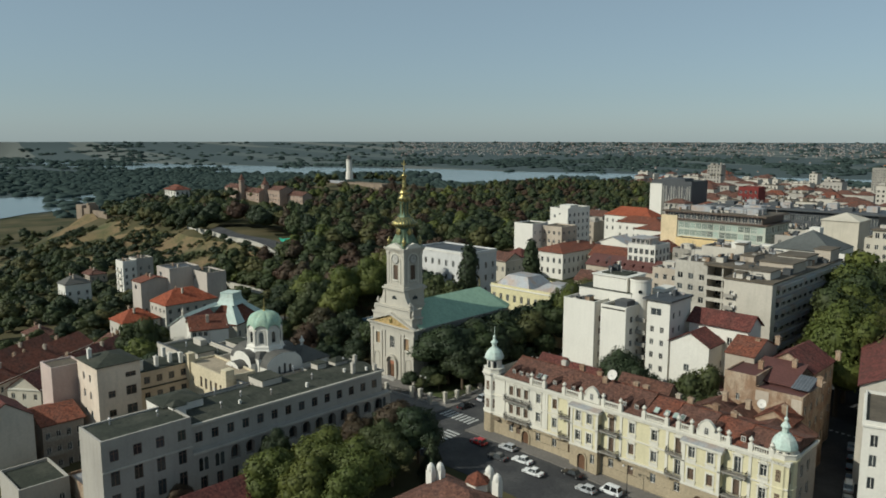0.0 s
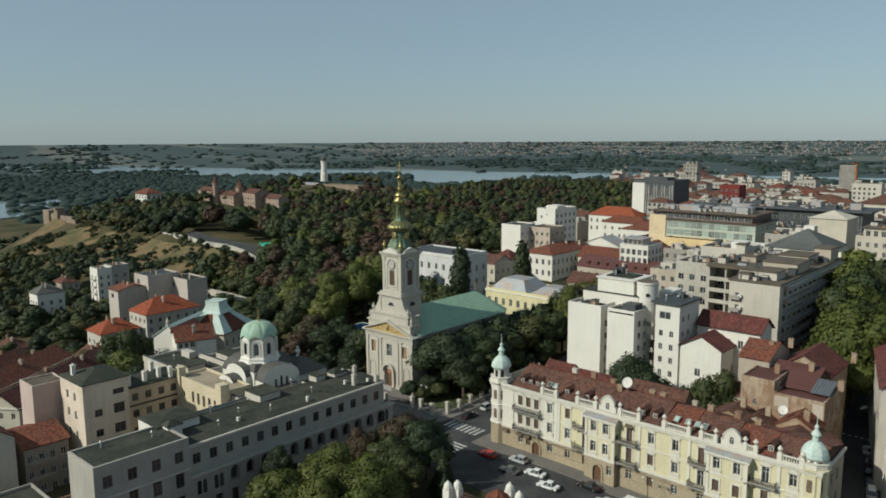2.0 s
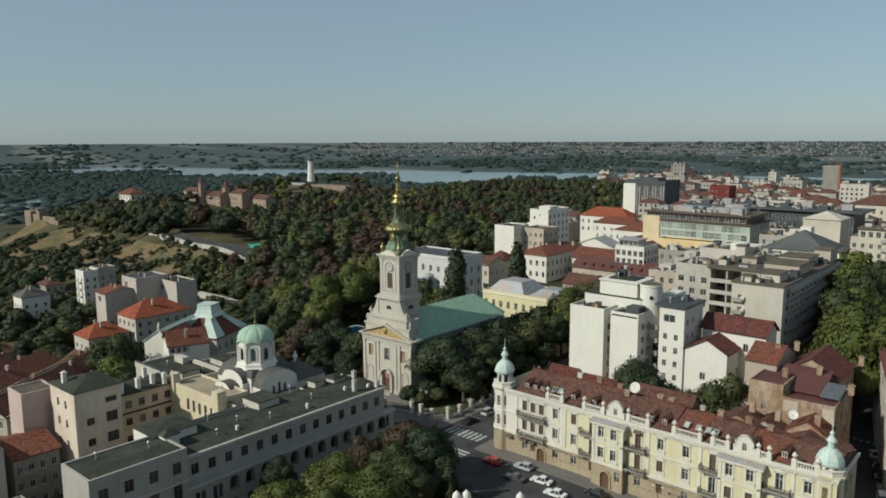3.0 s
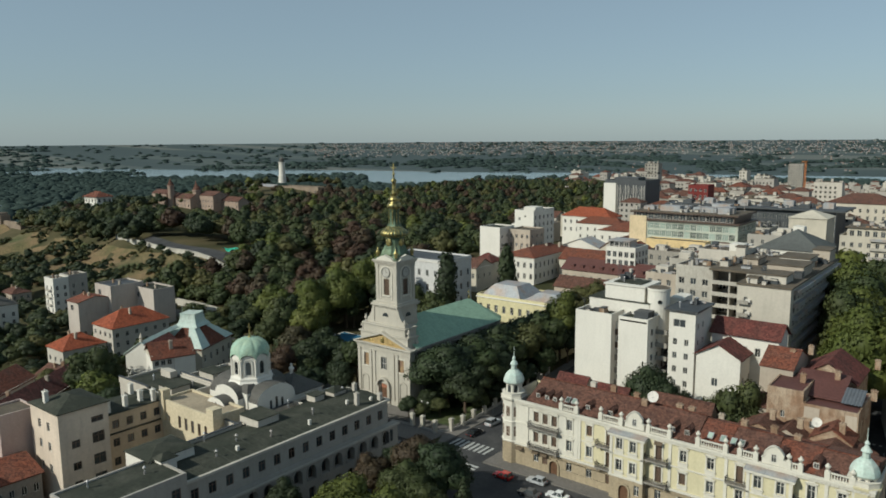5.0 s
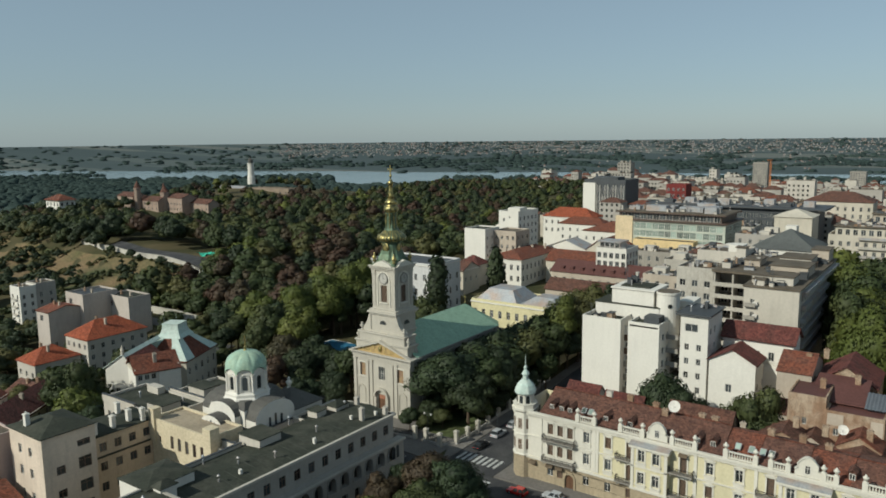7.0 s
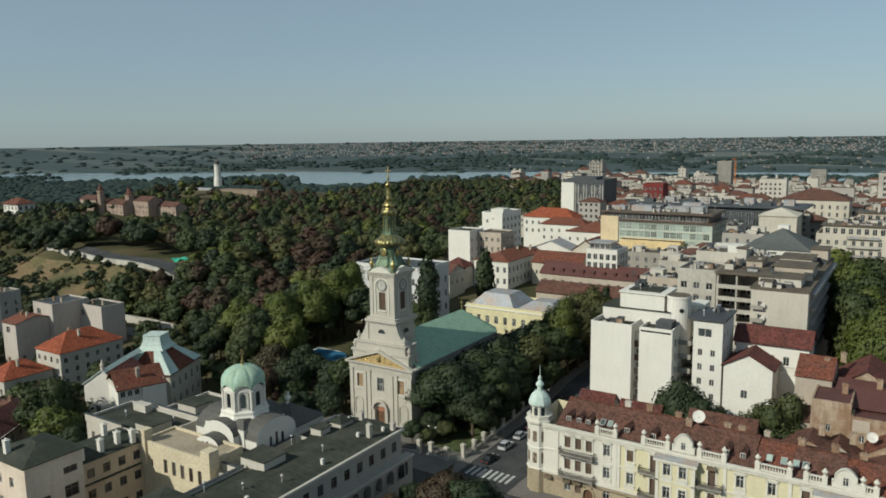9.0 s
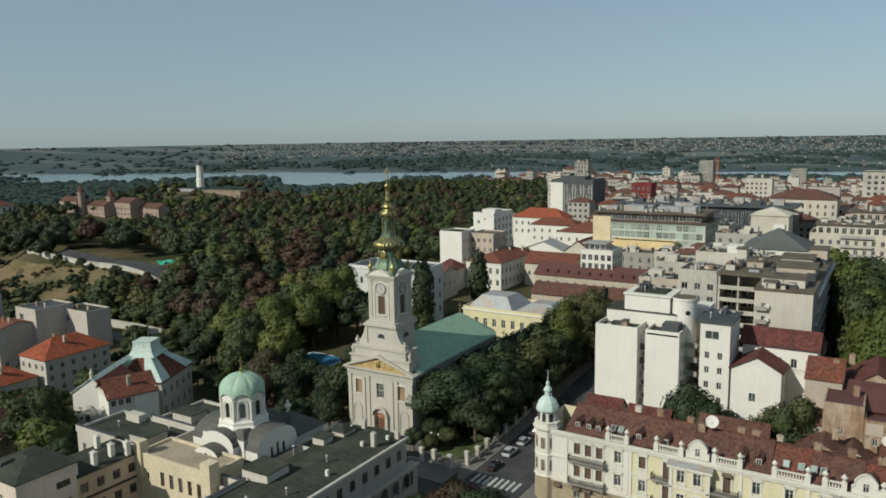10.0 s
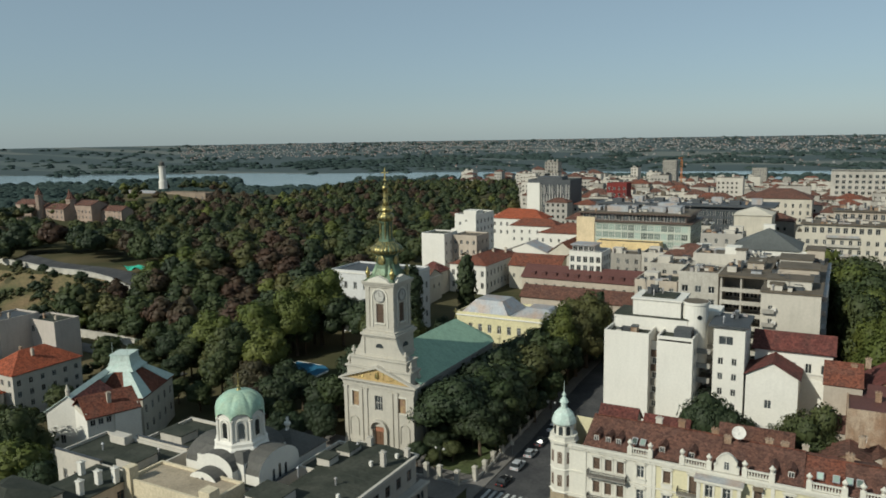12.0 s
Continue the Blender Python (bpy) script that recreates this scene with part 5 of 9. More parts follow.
# ---- the yellow corner palace ----
def palace():
    X0, X1, Y0, Y1, H = 44.0, 112.6, -15.5, -2.0, 14.2
    t = thing("corner_palace", pose(0, 0, 0), "ornate yellow corner palace with copper turrets and brown tile roof", "building")
    mb = MB()
    gx = [52.0, 54.1, 56.2, 59.6, 64.0, 68.2, 78.1, 82.6, 87.5, 92.5, 103.8, 108.3]
    ops, sty = [], []
    rg = random.Random(4)
    for x in gx:
        for z, h in ((6.1, 2.2), (10.4, 2.2)):
            if x in (68.2, 78.1, 92.5, 103.8):
                z, h = z - 0.9, 3.1
            ops.append((x - X0 - 0.6, z, x - X0 + 0.6, z + h))
            sty.append("shut" if rg.random() < 0.55 else "cross")
    low = [x for x in gx]
    lops = [(x - X0 - 0.6, 1.8, x - X0 + 0.6, 3.8) for x in low]
    lsty = ["shut" if rg.random() < 0.4 else "cross" for _ in low]
    doors = [56.2]
    front = [(o, q) for o, q in zip(ops, sty)]
    cut = 61.2 - X0
    windows_on(t, mb, "S", cut, Y1 - Y0, 4.8, H, [o for o, q in front if o[0] < cut], [q for o, q in front if o[0] < cut], 0.28, 0, (X0, Y0))
    late = [((o[0] - cut, o[1], o[2] - cut, o[3]), q) for o, q in front if o[0] > cut]
    windows_on(t, mb, "S", X1 - X0 - cut, Y1 - Y0, 4.8, H, [o for o, q in late], [q for o, q in late], 0.28, 1, (X0 + cut, Y0))
    keep = [(o, s) for o, s in zip(lops, lsty) if all(abs((o[0] + o[2]) / 2 + X0 - d) > 1.4 for d in doors)]
    dops = [(d - X0 - 0.85, -0.2, d - X0 + 0.85, 3.4) for d in doors]
    windows_on(t, mb, "S", X1 - X0, Y1 - Y0, -3, 4.8, [o for o, _ in keep] + dops, [s for _, s in keep] + ["none"], 0.28, 2, (X0, Y0))
    eops = [(2.5 + 3.2 * i, z, 3.7 + 3.2 * i, z + 2.2) for z in (1.0, 5.4, 9.7) for i in range(3)]
    # east side turned from the sun: its shade is painted as dark render
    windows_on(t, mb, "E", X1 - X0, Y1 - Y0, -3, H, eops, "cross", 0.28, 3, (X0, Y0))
    windows_on(t, mb, "N", X1 - X0, Y1 - Y0, -3, H, [], "cross", 0.28, 1, (X0, Y0))
    windows_on(t, mb, "W", X1 - X0, Y1 - Y0, -3, H, [(3.2 + 3.2 * i, z, 4.4 + 3.2 * i, z + 2.2) for z in (1.0, 5.4, 9.7) for i in range(3)], "cross", 0.28, 0, (X0, Y0))
    mb.put("wall", [stucco_trim, plaster_yellow, stone_base, render_shade], t, "pale yellow plaster over a tan stone ground floor, east side coloured as shaded")
    fc = MB()
    fc.box(X0, Y0 - 0.35, 4.6, X1, Y0, 5.0)
    fc.box(X0, Y0 - 0.2, 9.2, X1, Y0, 9.45)
    fc.box(X0 - 0.3, Y0 - 0.55, H - 0.2, X1 + 0.3, Y0, H + 0.25)
    fc.box(X0 - 0.2, Y0 - 0.35, H - 0.7, X1 + 0.2, Y0, H - 0.2)
    fc.box(X1, Y0, H - 0.2, X1 + 0.4, Y1, H + 0.25)
    for x in (49.9, 61.3, 61.9, 80.2, 90.2, 106.0, 109.9):
        fc.box(x - 0.28, Y0 - 0.16, 5.0, x + 0.28, Y0, H - 0.7)
    for i in range(int((X1 - X0) / 0.62)):
        x = X0 + 0.3 + 0.62 * i
        fc.box(x, Y0 - 0.48, H - 0.5, x + 0.24, Y0 - 0.35, H - 0.2)
    fc.put("mouldings", stucco_trim, t, "cream stucco cornices and pilaster strips")
    wm = {}
    for (a, z, b, z2) in ops:
        key = round(z, 1)
        if key not in wm:
            s = MB()
            w, h = (b - a) / 2, z2 - z
            for q in ((-w - 0.28, -0.1, -w, h + 0.1), (w, -0.1, w + 0.28, h + 0.1), (-w - 0.28, h, w + 0.28, h + 0.35)):
                s.box(q[0], -0.12, q[1], q[2], 0, q[3])
            s.box(-w - 0.4, -0.26, -0.25, w + 0.4, 0, -0.05)
            if z > 4:
                s.box(-w - 0.45, -0.28, h + 0.35, w + 0.45, 0, h + 0.5)
                s.box(-w - 0.3, -0.1, -1.0, w + 0.3, 0, -0.3)
                s.slab([(-w - 0.2, h + 0.5), (w + 0.2, h + 0.5), (0, h + 0.9)], -0.16, 0)
            wm[key] = s.mesh("surround", stucco_trim)
        o = new("surround", wm[key])
        o.parent, o.matrix_basis = t, pose((a + b) / 2 + X0, Y0, z)
    # two bays stand out before the front, with a street door and a lead roof
    for bx0, bx1, wx, dx in ((69.0, 75.7, (70.9, 73.6), 72.0), (94.0, 101.3, (95.8, 99.4), 97.6)):
        yb, zt = Y0 - 1.35, 13.1
        q = MB()
        wops = [(x - bx0 - 0.6, z, x - bx0 + 0.6, z + 2.2) for x in wx for z in (5.9, 10.1)]
        facade(q, (bx0, yb, 0), (1, 0, 0), (0, -1, 0), bx1 - bx0, 4.8, zt, wops, 0.28, 1)
        facade(q, (bx0, yb, 0), (1, 0, 0), (0, -1, 0), bx1 - bx0, -3, 4.8, [(dx - bx0 - 0.95, -0.2, dx - bx0 + 0.95, 3.4), (bx1 - bx0 - 1.7, 1.8, bx1 - bx0 - 0.7, 3.8)], 0.28, 2)
        for fx, nx in ((bx0, -1), (bx1, 1)):
            facade(q, (fx, yb if nx > 0 else Y0, 0), (0, nx, 0), (nx, 0, 0), 1.35, 4.8, zt, [], 0.2, 1)
            facade(q, (fx, yb if nx > 0 else Y0, 0), (0, nx, 0), (nx, 0, 0), 1.35, -3, 4.8, [], 0.2, 2)
        q.put("bay", [stucco_trim, plaster_yellow, stone_base], t, "pale yellow projecting bay")
        for (a, z, b, z2) in wops:
            window(t, bx0 + (a + b) / 2, yb + 0.23, z, 0, 1.2, 2.2, "cross" if z > 9 or bx0 < 80 else "shut")
            key = round(z, 1)
            if key not in wm:
                s = MB()
                for u in ((-0.88, -0.1, -0.6, 2.3), (0.6, -0.1, 0.88, 2.3), (-0.88, 2.2, 0.88, 2.55)):
                    s.box(u[0], -0.12, u[1], u[2], 0, u[3])
                s.box(-1.0, -0.26, -0.25, 1.0, 0, -0.05)
                s.box(-0.9, -0.1, -1.0, 0.9, 0, -0.3)
                wm[key] = s.mesh("surround", stucco_trim)
            o = new("surround", wm[key])
            o.parent, o.matrix_basis = t, pose(bx0 + (a + b) / 2, yb, z)
        window(t, bx1 - 1.2, yb + 0.23, 1.8, 0, 1.0, 2.0, "cross")
        c = MB().box(bx0 - 0.35, yb - 0.45, zt - 0.45, bx1 + 0.35, Y0, zt)
        c.box(bx0 - 0.1, yb - 0.2, 4.6, bx1 + 0.1, Y0, 5.0)
        c.box(bx0 - 0.05, yb - 0.12, 9.0, bx1 + 0.05, Y0, 9.25)
        for x in (bx0 + 0.28, bx1 - 0.28):
            c.box(x - 0.28, yb - 0.12, 5.0, x + 0.28, yb, zt - 0.45)
        c.put("bay_cornice", stucco_trim, t)
        roof_sheet(r := MB(), [(bx0 - 0.4, yb - 0.5, zt + 0.06), (bx1 + 0.4, yb - 0.5, zt + 0.06), (bx1 + 0.4, Y0, zt + 0.55), (bx0 - 0.4, Y0, zt + 0.55)], 0.06)
        r.put("bay_roof", sheet_grey, t, "grey lead bay roof")
        g = MB().box(dx - 0.95, yb + 0.18, -0.2, dx + 0.95, yb + 0.26, 3.4)
        g.put("street_door", timber, t, "dark brown wooden street door")
        g = MB()
        for u in arch_ring(1.9, 3.5, 0.35, 8):
            g.slab([(dx + p, z - 0.2) for p, z in u], yb - 0.22, yb)
        g.put("door_surround", stone_base, t)
    for d in doors:
        g = MB().box(d - 0.85, Y0 + 0.18, -0.4, d - 0.02, Y0 + 0.26, 3.0)
        g.box(d + 0.02, Y0 + 0.18, -0.4, d + 0.85, Y0 + 0.26, 3.0)
        g.put("street_door", timber, t, "dark brown wooden street door")
        s = MB()
        for q in arch_ring(1.9, 3.5, 0.35, 8):
            s.slab([(d + p, z - 0.4) for p, z in q], Y0 - 0.22, Y0)
        s.put("door_surround", stone_base, t)
    # balconies
    def balcony(x0, x1, z, dep=1.25, solid=True):
        b = MB().box(x0, Y0 - dep, z - 0.25, x1, Y0, z)
        for x in (x0 + 0.3, x1 - 0.5):
            b.box(x, Y0 - dep * 0.8, z - 0.7, x + 0.25, Y0, z - 0.25)
        o = b.put("balcony", concrete, t, "grey stone balcony slab on brackets")
        r = MB()
        r.box(x0, Y0 - dep, z + 0.9, x1, Y0 - dep + 0.06, z + 0.98)
        for x in (x0, x1 - 0.06):
            r.box(x, Y0 - dep, z + 0.9, x + 0.06, Y0, z + 0.98)
        n = int((x1 - x0) / 0.14)
        for i in range(n + 1):
            x = x0 + (x1 - x0 - 0.03) * i / n
            r.box(x, Y0 - dep, z, x + 0.03, Y0 - dep + 0.03, z + 0.9)
        for i in range(8):
            for x in (x0, x1 - 0.03):
                r.box(x, Y0 - dep * i / 8, z, x + 0.03, Y0 - dep * i / 8 + 0.03, z + 0.9)
        r.put("railing", iron, o, "black iron balcony railing")
    for x0, x1, z in ((50.6, 57.4, 9.5), (50.6, 57.4, 5.1), (65.8, 69.0, 9.5), (65.8, 69.0, 5.1), (75.7, 80.0, 9.5), (75.7, 80.0, 5.1),
                      (90.4, 94.0, 9.5), (90.4, 94.0, 5.1), (101.3, 105.8, 9.5), (101.3, 105.8, 5.1)):
        balcony(x0, x1, z)
    # canopies over the corner windows, awnings
    for x, z in ((48.2, 3.6), (52.0, 3.7), (54.1, 3.7), (78.1, 12.6)):
        a = MB()
        n = 6
        for i in range(n):
            a0, a1 = math.pi / 2 * i / n, math.pi / 2 * (i + 1) / n
            a.face([(x - 0.75, Y0 - 0.8 * math.sin(a0), z + 0.55 * math.cos(a0)), (x + 0.75, Y0 - 0.8 * math.sin(a0), z + 0.55 * math.cos(a0)),
                    (x + 0.75, Y0 - 0.8 * math.sin(a1), z + 0.55 * math.cos(a1)), (x - 0.75, Y0 - 0.8 * math.sin(a1), z + 0.55 * math.cos(a1))])
        a.put("awning", mat("awning_brown", (0.12, 0.09, 0.06)), t, "dark rounded window awning")
    # balustrade, attic gables, urns
    def balustrade(x0, x1, z):
        b = MB()
        b.box(x0, Y0 - 0.3, z, x1, Y0 + 0.05, z + 0.22)
        b.box(x0, Y0 - 0.3, z + 1.0, x1, Y0 + 0.05, z + 1.2)
        n = int((x1 - x0) / 0.42)
        for i in range(n):
            x = x0 + 0.2 + 0.42 * i
            b.lathe(x, Y0 - 0.12, [(0.08, z + 0.2), (0.14, z + 0.45), (0.07, z + 0.75), (0.1, z + 1.0)], 6)
        b.put("balustrade", stucco_trim, t, "cream stone roof balustrade")
    def urn(x, z):
        b = MB().box(x - 0.4, Y0 - 0.45, z - 0.1, x + 0.4, Y0 + 0.25, z + 1.35)
        b.lathe(x, Y0 - 0.1, [(0.3, z + 1.35), (0.16, z + 1.55), (0.42, z + 1.95), (0.48, z + 2.15), (0.3, z + 2.25), (0.12, z + 2.6)], 8)
        b.put("urn_pier", stucco_trim, t, "cream pier with a carved urn")
    z = H + 0.25
    for a, b in ((57.8, 61.2), (66.4, 70.6), (76.0, 80.0), (85.2, 90.0), (92.4, 95.0), (100.2, 102.0), (106.0, 109.6)):
        balustrade(a, b, z)
        for x in (a, b):
            urn(x, z)
    for xg in (73.3, 97.9):
        g = MB()
        pts = [(-1.9, 0), (1.9, 0), (1.9, 1.0), (1.4, 1.3), (1.5, 2.0), (0.95, 2.7), (0.5, 3.05), (0, 3.2), (-0.5, 3.05), (-0.95, 2.7), (-1.5, 2.0), (-1.4, 1.3), (-1.9, 1.0)]
        g.slab([(xg + p, z + q) for p, q in pts], Y0 - 0.3, Y0 + 0.2)
        for i in range(len(pts) - 3):
            (xa, za), (xb, zb) = pts[i + 2], pts[i + 3]
            dx, dz = xb - xa, zb - za
            ln = math.hypot(dx, dz)
            nx, nz = dz / ln * 0.12, -dx / ln * 0.12
            g.slab([(xg + xa, z + za), (xg + xb, z + zb), (xg + xb + nx, z + zb + nz), (xg + xa + nx, z + za + nz)], Y0 - 0.45, Y0 + 0.25)
        o = g.put("attic_gable", stucco_trim, t, "curved cream attic gable")
        window(o, xg, Y0 - 0.32, z + 0.5, 0, 0.85, 1.4, "cross")
    # roof in stretches with different tiles
    ym, zr = -8.6, 17.7
    for a, b, m in ((49.5, 61.0, tile_brown), (61.0, 71.8, tile_brown), (71.8, 84.4, tile_brown), (84.4, 90.0, tile_red), (90.0, 97.6, tile_brown), (97.6, 104.0, tile_red), (104.0, 112.4, tile_brown)):
        drop = max(0.0, (a - 66.0) * 0.03)
        r = MB()
        roof_sheet(r, [(a, Y0 + 0.15, H + 0.3), (b, Y0 + 0.15, H + 0.3), (b, ym, zr - drop), (a, ym, zr - drop)], 0.2)
        roof_sheet(r, [(b, Y1 + 0.3, H + 0.6), (a, Y1 + 0.3, H + 0.6), (a, ym, zr - drop), (b, ym, zr - drop)], 0.2)
        for x in (a, b):
            r.face([(x, Y0 + 0.2, H + 0.2), (x, Y1, H + 0.4), (x, ym, zr - drop - 0.1)])
        o = r.put("roof", m, t, "weathered red-brown clay tile roof")
        cap = MB()
        n = max(2, int((b - a) / 0.5))
        for i in range(n):
            x0 = a + (b - a) * i / n
            cap.box(x0, ym - 0.14, zr - drop - 0.03, x0 + (b - a) / n - 0.04, ym + 0.14, zr - drop + 0.11)
        cap.put("ridge_tiles", tile_red if m is tile_brown else tile_brown, o)
    for x, dz, m in ((51.5, 0, 0), (53.6, 0, 0), (55.4, 0, 0), (62.8, 0, 0), (67.6, 0, 0), (80.0, 0, 0), (82.6, 0, 0), (98.6, 0, 0), (104.0, 0, 0)):
        d = MB()
        y0, zz = Y0 + 1.5, H + 1.2
        d.box(x - 0.6, y0, zz - 0.6, x + 0.6, y0 + 2.0, zz + 0.8)
        gable_roof(d, x - 0.6, y0, x + 0.6, y0 + 2.6, zz + 0.8, 0.45, "y", 0.12, 0.08)
        o = d.put("dormer", tile_brown, t, "small tiled roof dormer")
        window(o, x, y0 - 0.03, zz - 0.4, 0, 0.85, 1.0, "two")
    for x in (86.6, 88.8, 90.6, 92.0, 58.0, 59.4):
        s = MB()
        zz = H + 0.3 + 2.0 * (zr - H) / (ym - Y0)
        sl = math.degrees(math.atan2(4.2, 6.8))
        s.box(-0.5, -0.7, 0.05, 0.5, 0.7, 0.22)
        o = s.put("skylight", sheet_grey, t, "grey metal roof skylight")
        o.matrix_basis = pose(x, Y0 + 2.3, zz + 0.2, sl, 0, 0)
        g = MB().box(-0.38, -0.55, 0.22, 0.38, 0.55, 0.24)
        g.put("pane", glass_office, o)
    for x, y, zz in ((61.0, -8.0, 17.4), (70.4, -8.2, 17.2), (72.6, -9.5, 16.8), (78.8, -7.6, 16.8), (81.2, -7.8, 16.8), (90.6, -7.2, 16.5), (95.6, -6.8, 16.4), (64.5, -6.0, 16.8), (99.8, -8.2, 16.4)):
        chimney(t, x, y, zz, 1.2, 1.1, 0.8, brick_old if x > 63 else plaster_offwhite)
    # corner turrets
    def turret(x, y, tip, wall_m, name):
        zd = tip - 7.6
        b = MB()
        b.lathe(x, y, [(2.35, -2), (2.35, 4.8)], 8, 2, turn=math.pi / 8)
        b.lathe(x, y, [(2.4, 4.8), (2.6, 5.0), (2.3, 5.2), (2.3, 9.1), (2.5, 9.2), (2.3, 9.4), (2.3, 13.7), (2.7, 14.1), (2.75, 14.5)], 8, 1, turn=math.pi / 8)
        b.lathe(x, y, [(2.45, 14.5), (2.45, 15.3), (2.55, 15.4), (1.85, 15.45), (1.8, zd - 0.3), (2.1, zd)], 8, 0, turn=math.pi / 8)
        o = b.put(name, [stucco_trim, wall_m, stone_base], t, "eight-sided cream corner turret")
        for rz in (-45, 0, 45):
            for z in (6.1, 10.4, 1.6):
                window(o, x + 2.12 * math.sin(radians(rz)), y - 2.12 * math.cos(radians(rz)), z, rz, 0.85, 2.1, "shut")
            a = MB()
            a.slab([(p, q + 15.5) for p, q in arch_poly(0.75, min(1.6, zd - 15.8))], -1.76, -1.6)
            w2 = a.put("arched_window", glass_dark, o)
            w2.matrix_basis = pose(x, y, 0, 0, 0, rz)
        d = MB()
        d.lathe(x, y, [(q, zd + h) for q, h in ((2.05, 0.0), (2.15, 0.25), (2.0, 0.9), (1.65, 1.7), (1.1, 2.3), (0.8, 2.6))], 16, 0, 8, 0.05, math.pi / 8)
        d.lathe(x, y, [(q, zd + h) for q, h in ((0.9, 2.45), (0.6, 2.65), (0.55, 3.6), (0.85, 3.75), (0.7, 4.1), (0.4, 4.5), (0.25, 4.8), (0.4, 5.05), (0.3, 5.3), (0.08, 5.6), (0.04, 7.6))], 8)
        d.put("turret_dome", copper_turret, o, "pale mint copper turret dome")
        for rz in (0, 90, -90):
            k = MB()
            k.lathe(0, 0, [(0.42, 0), (0.42, 0.12)], 12)
            q = k.put("oval_dormer", stucco_trim, o)
            q.matrix_basis = pose(x + 1.6 * math.sin(radians(rz)), y - 1.6 * math.cos(radians(rz)), zd + 1.2, 90, 0, rz)
        return o
    turret(45.5, -14.0, 25.0, stucco_trim, "turret")
    turret(110.9, -13.6, 23.6, plaster_yellow, "turret")
    # satellite dishes
    return t


def dish(x, y, z, r=0.8, aim=170):
    t = thing("satellite_dish", pose(x, y, z, 0, 0, aim), "white satellite dish on a roof pole", "dish")
    MB().lathe(0, 0, [(0.04, -1.2), (0.04, 0)], 6).put("pole", iron, t)
    d = MB()
    d.lathe(0, 0, [(0.05, 0), (r * 0.5, 0.06), (r, 0.22), (r, 0.25), (r * 0.5, 0.1), (0.05, 0.04)], 16)
    o = d.put("reflector", frame_white, t)
    o.matrix_basis = pose(0, 0, 0.3, -62, 0, 0)
    MB().box(-0.03, 0.0, 0.25, 0.03, 0.6, 0.3).put("arm", iron, t)


pal = palace()
same = Matrix.Identity(4)
done = set()
drop = lambda x: 0.014 * max(0.0, x - 61.0)
for o in pal.children_recursive:
    # the street falls to the east, and the storeys follow it
    if o.parent is not pal and o.parent.matrix_basis != same:
        continue
    if o.matrix_basis != same:
        o.location.z -= drop(o.location.x)
    elif o.data.name not in done:
        done.add(o.data.name)
        for v in o.data.vertices:
            v.co.z -= drop(v.co.x)
dish(74.3, -9.6, 18.6, 1.1, 180)
dish(100.4, 3.4, 15.6, 0.9, 180)

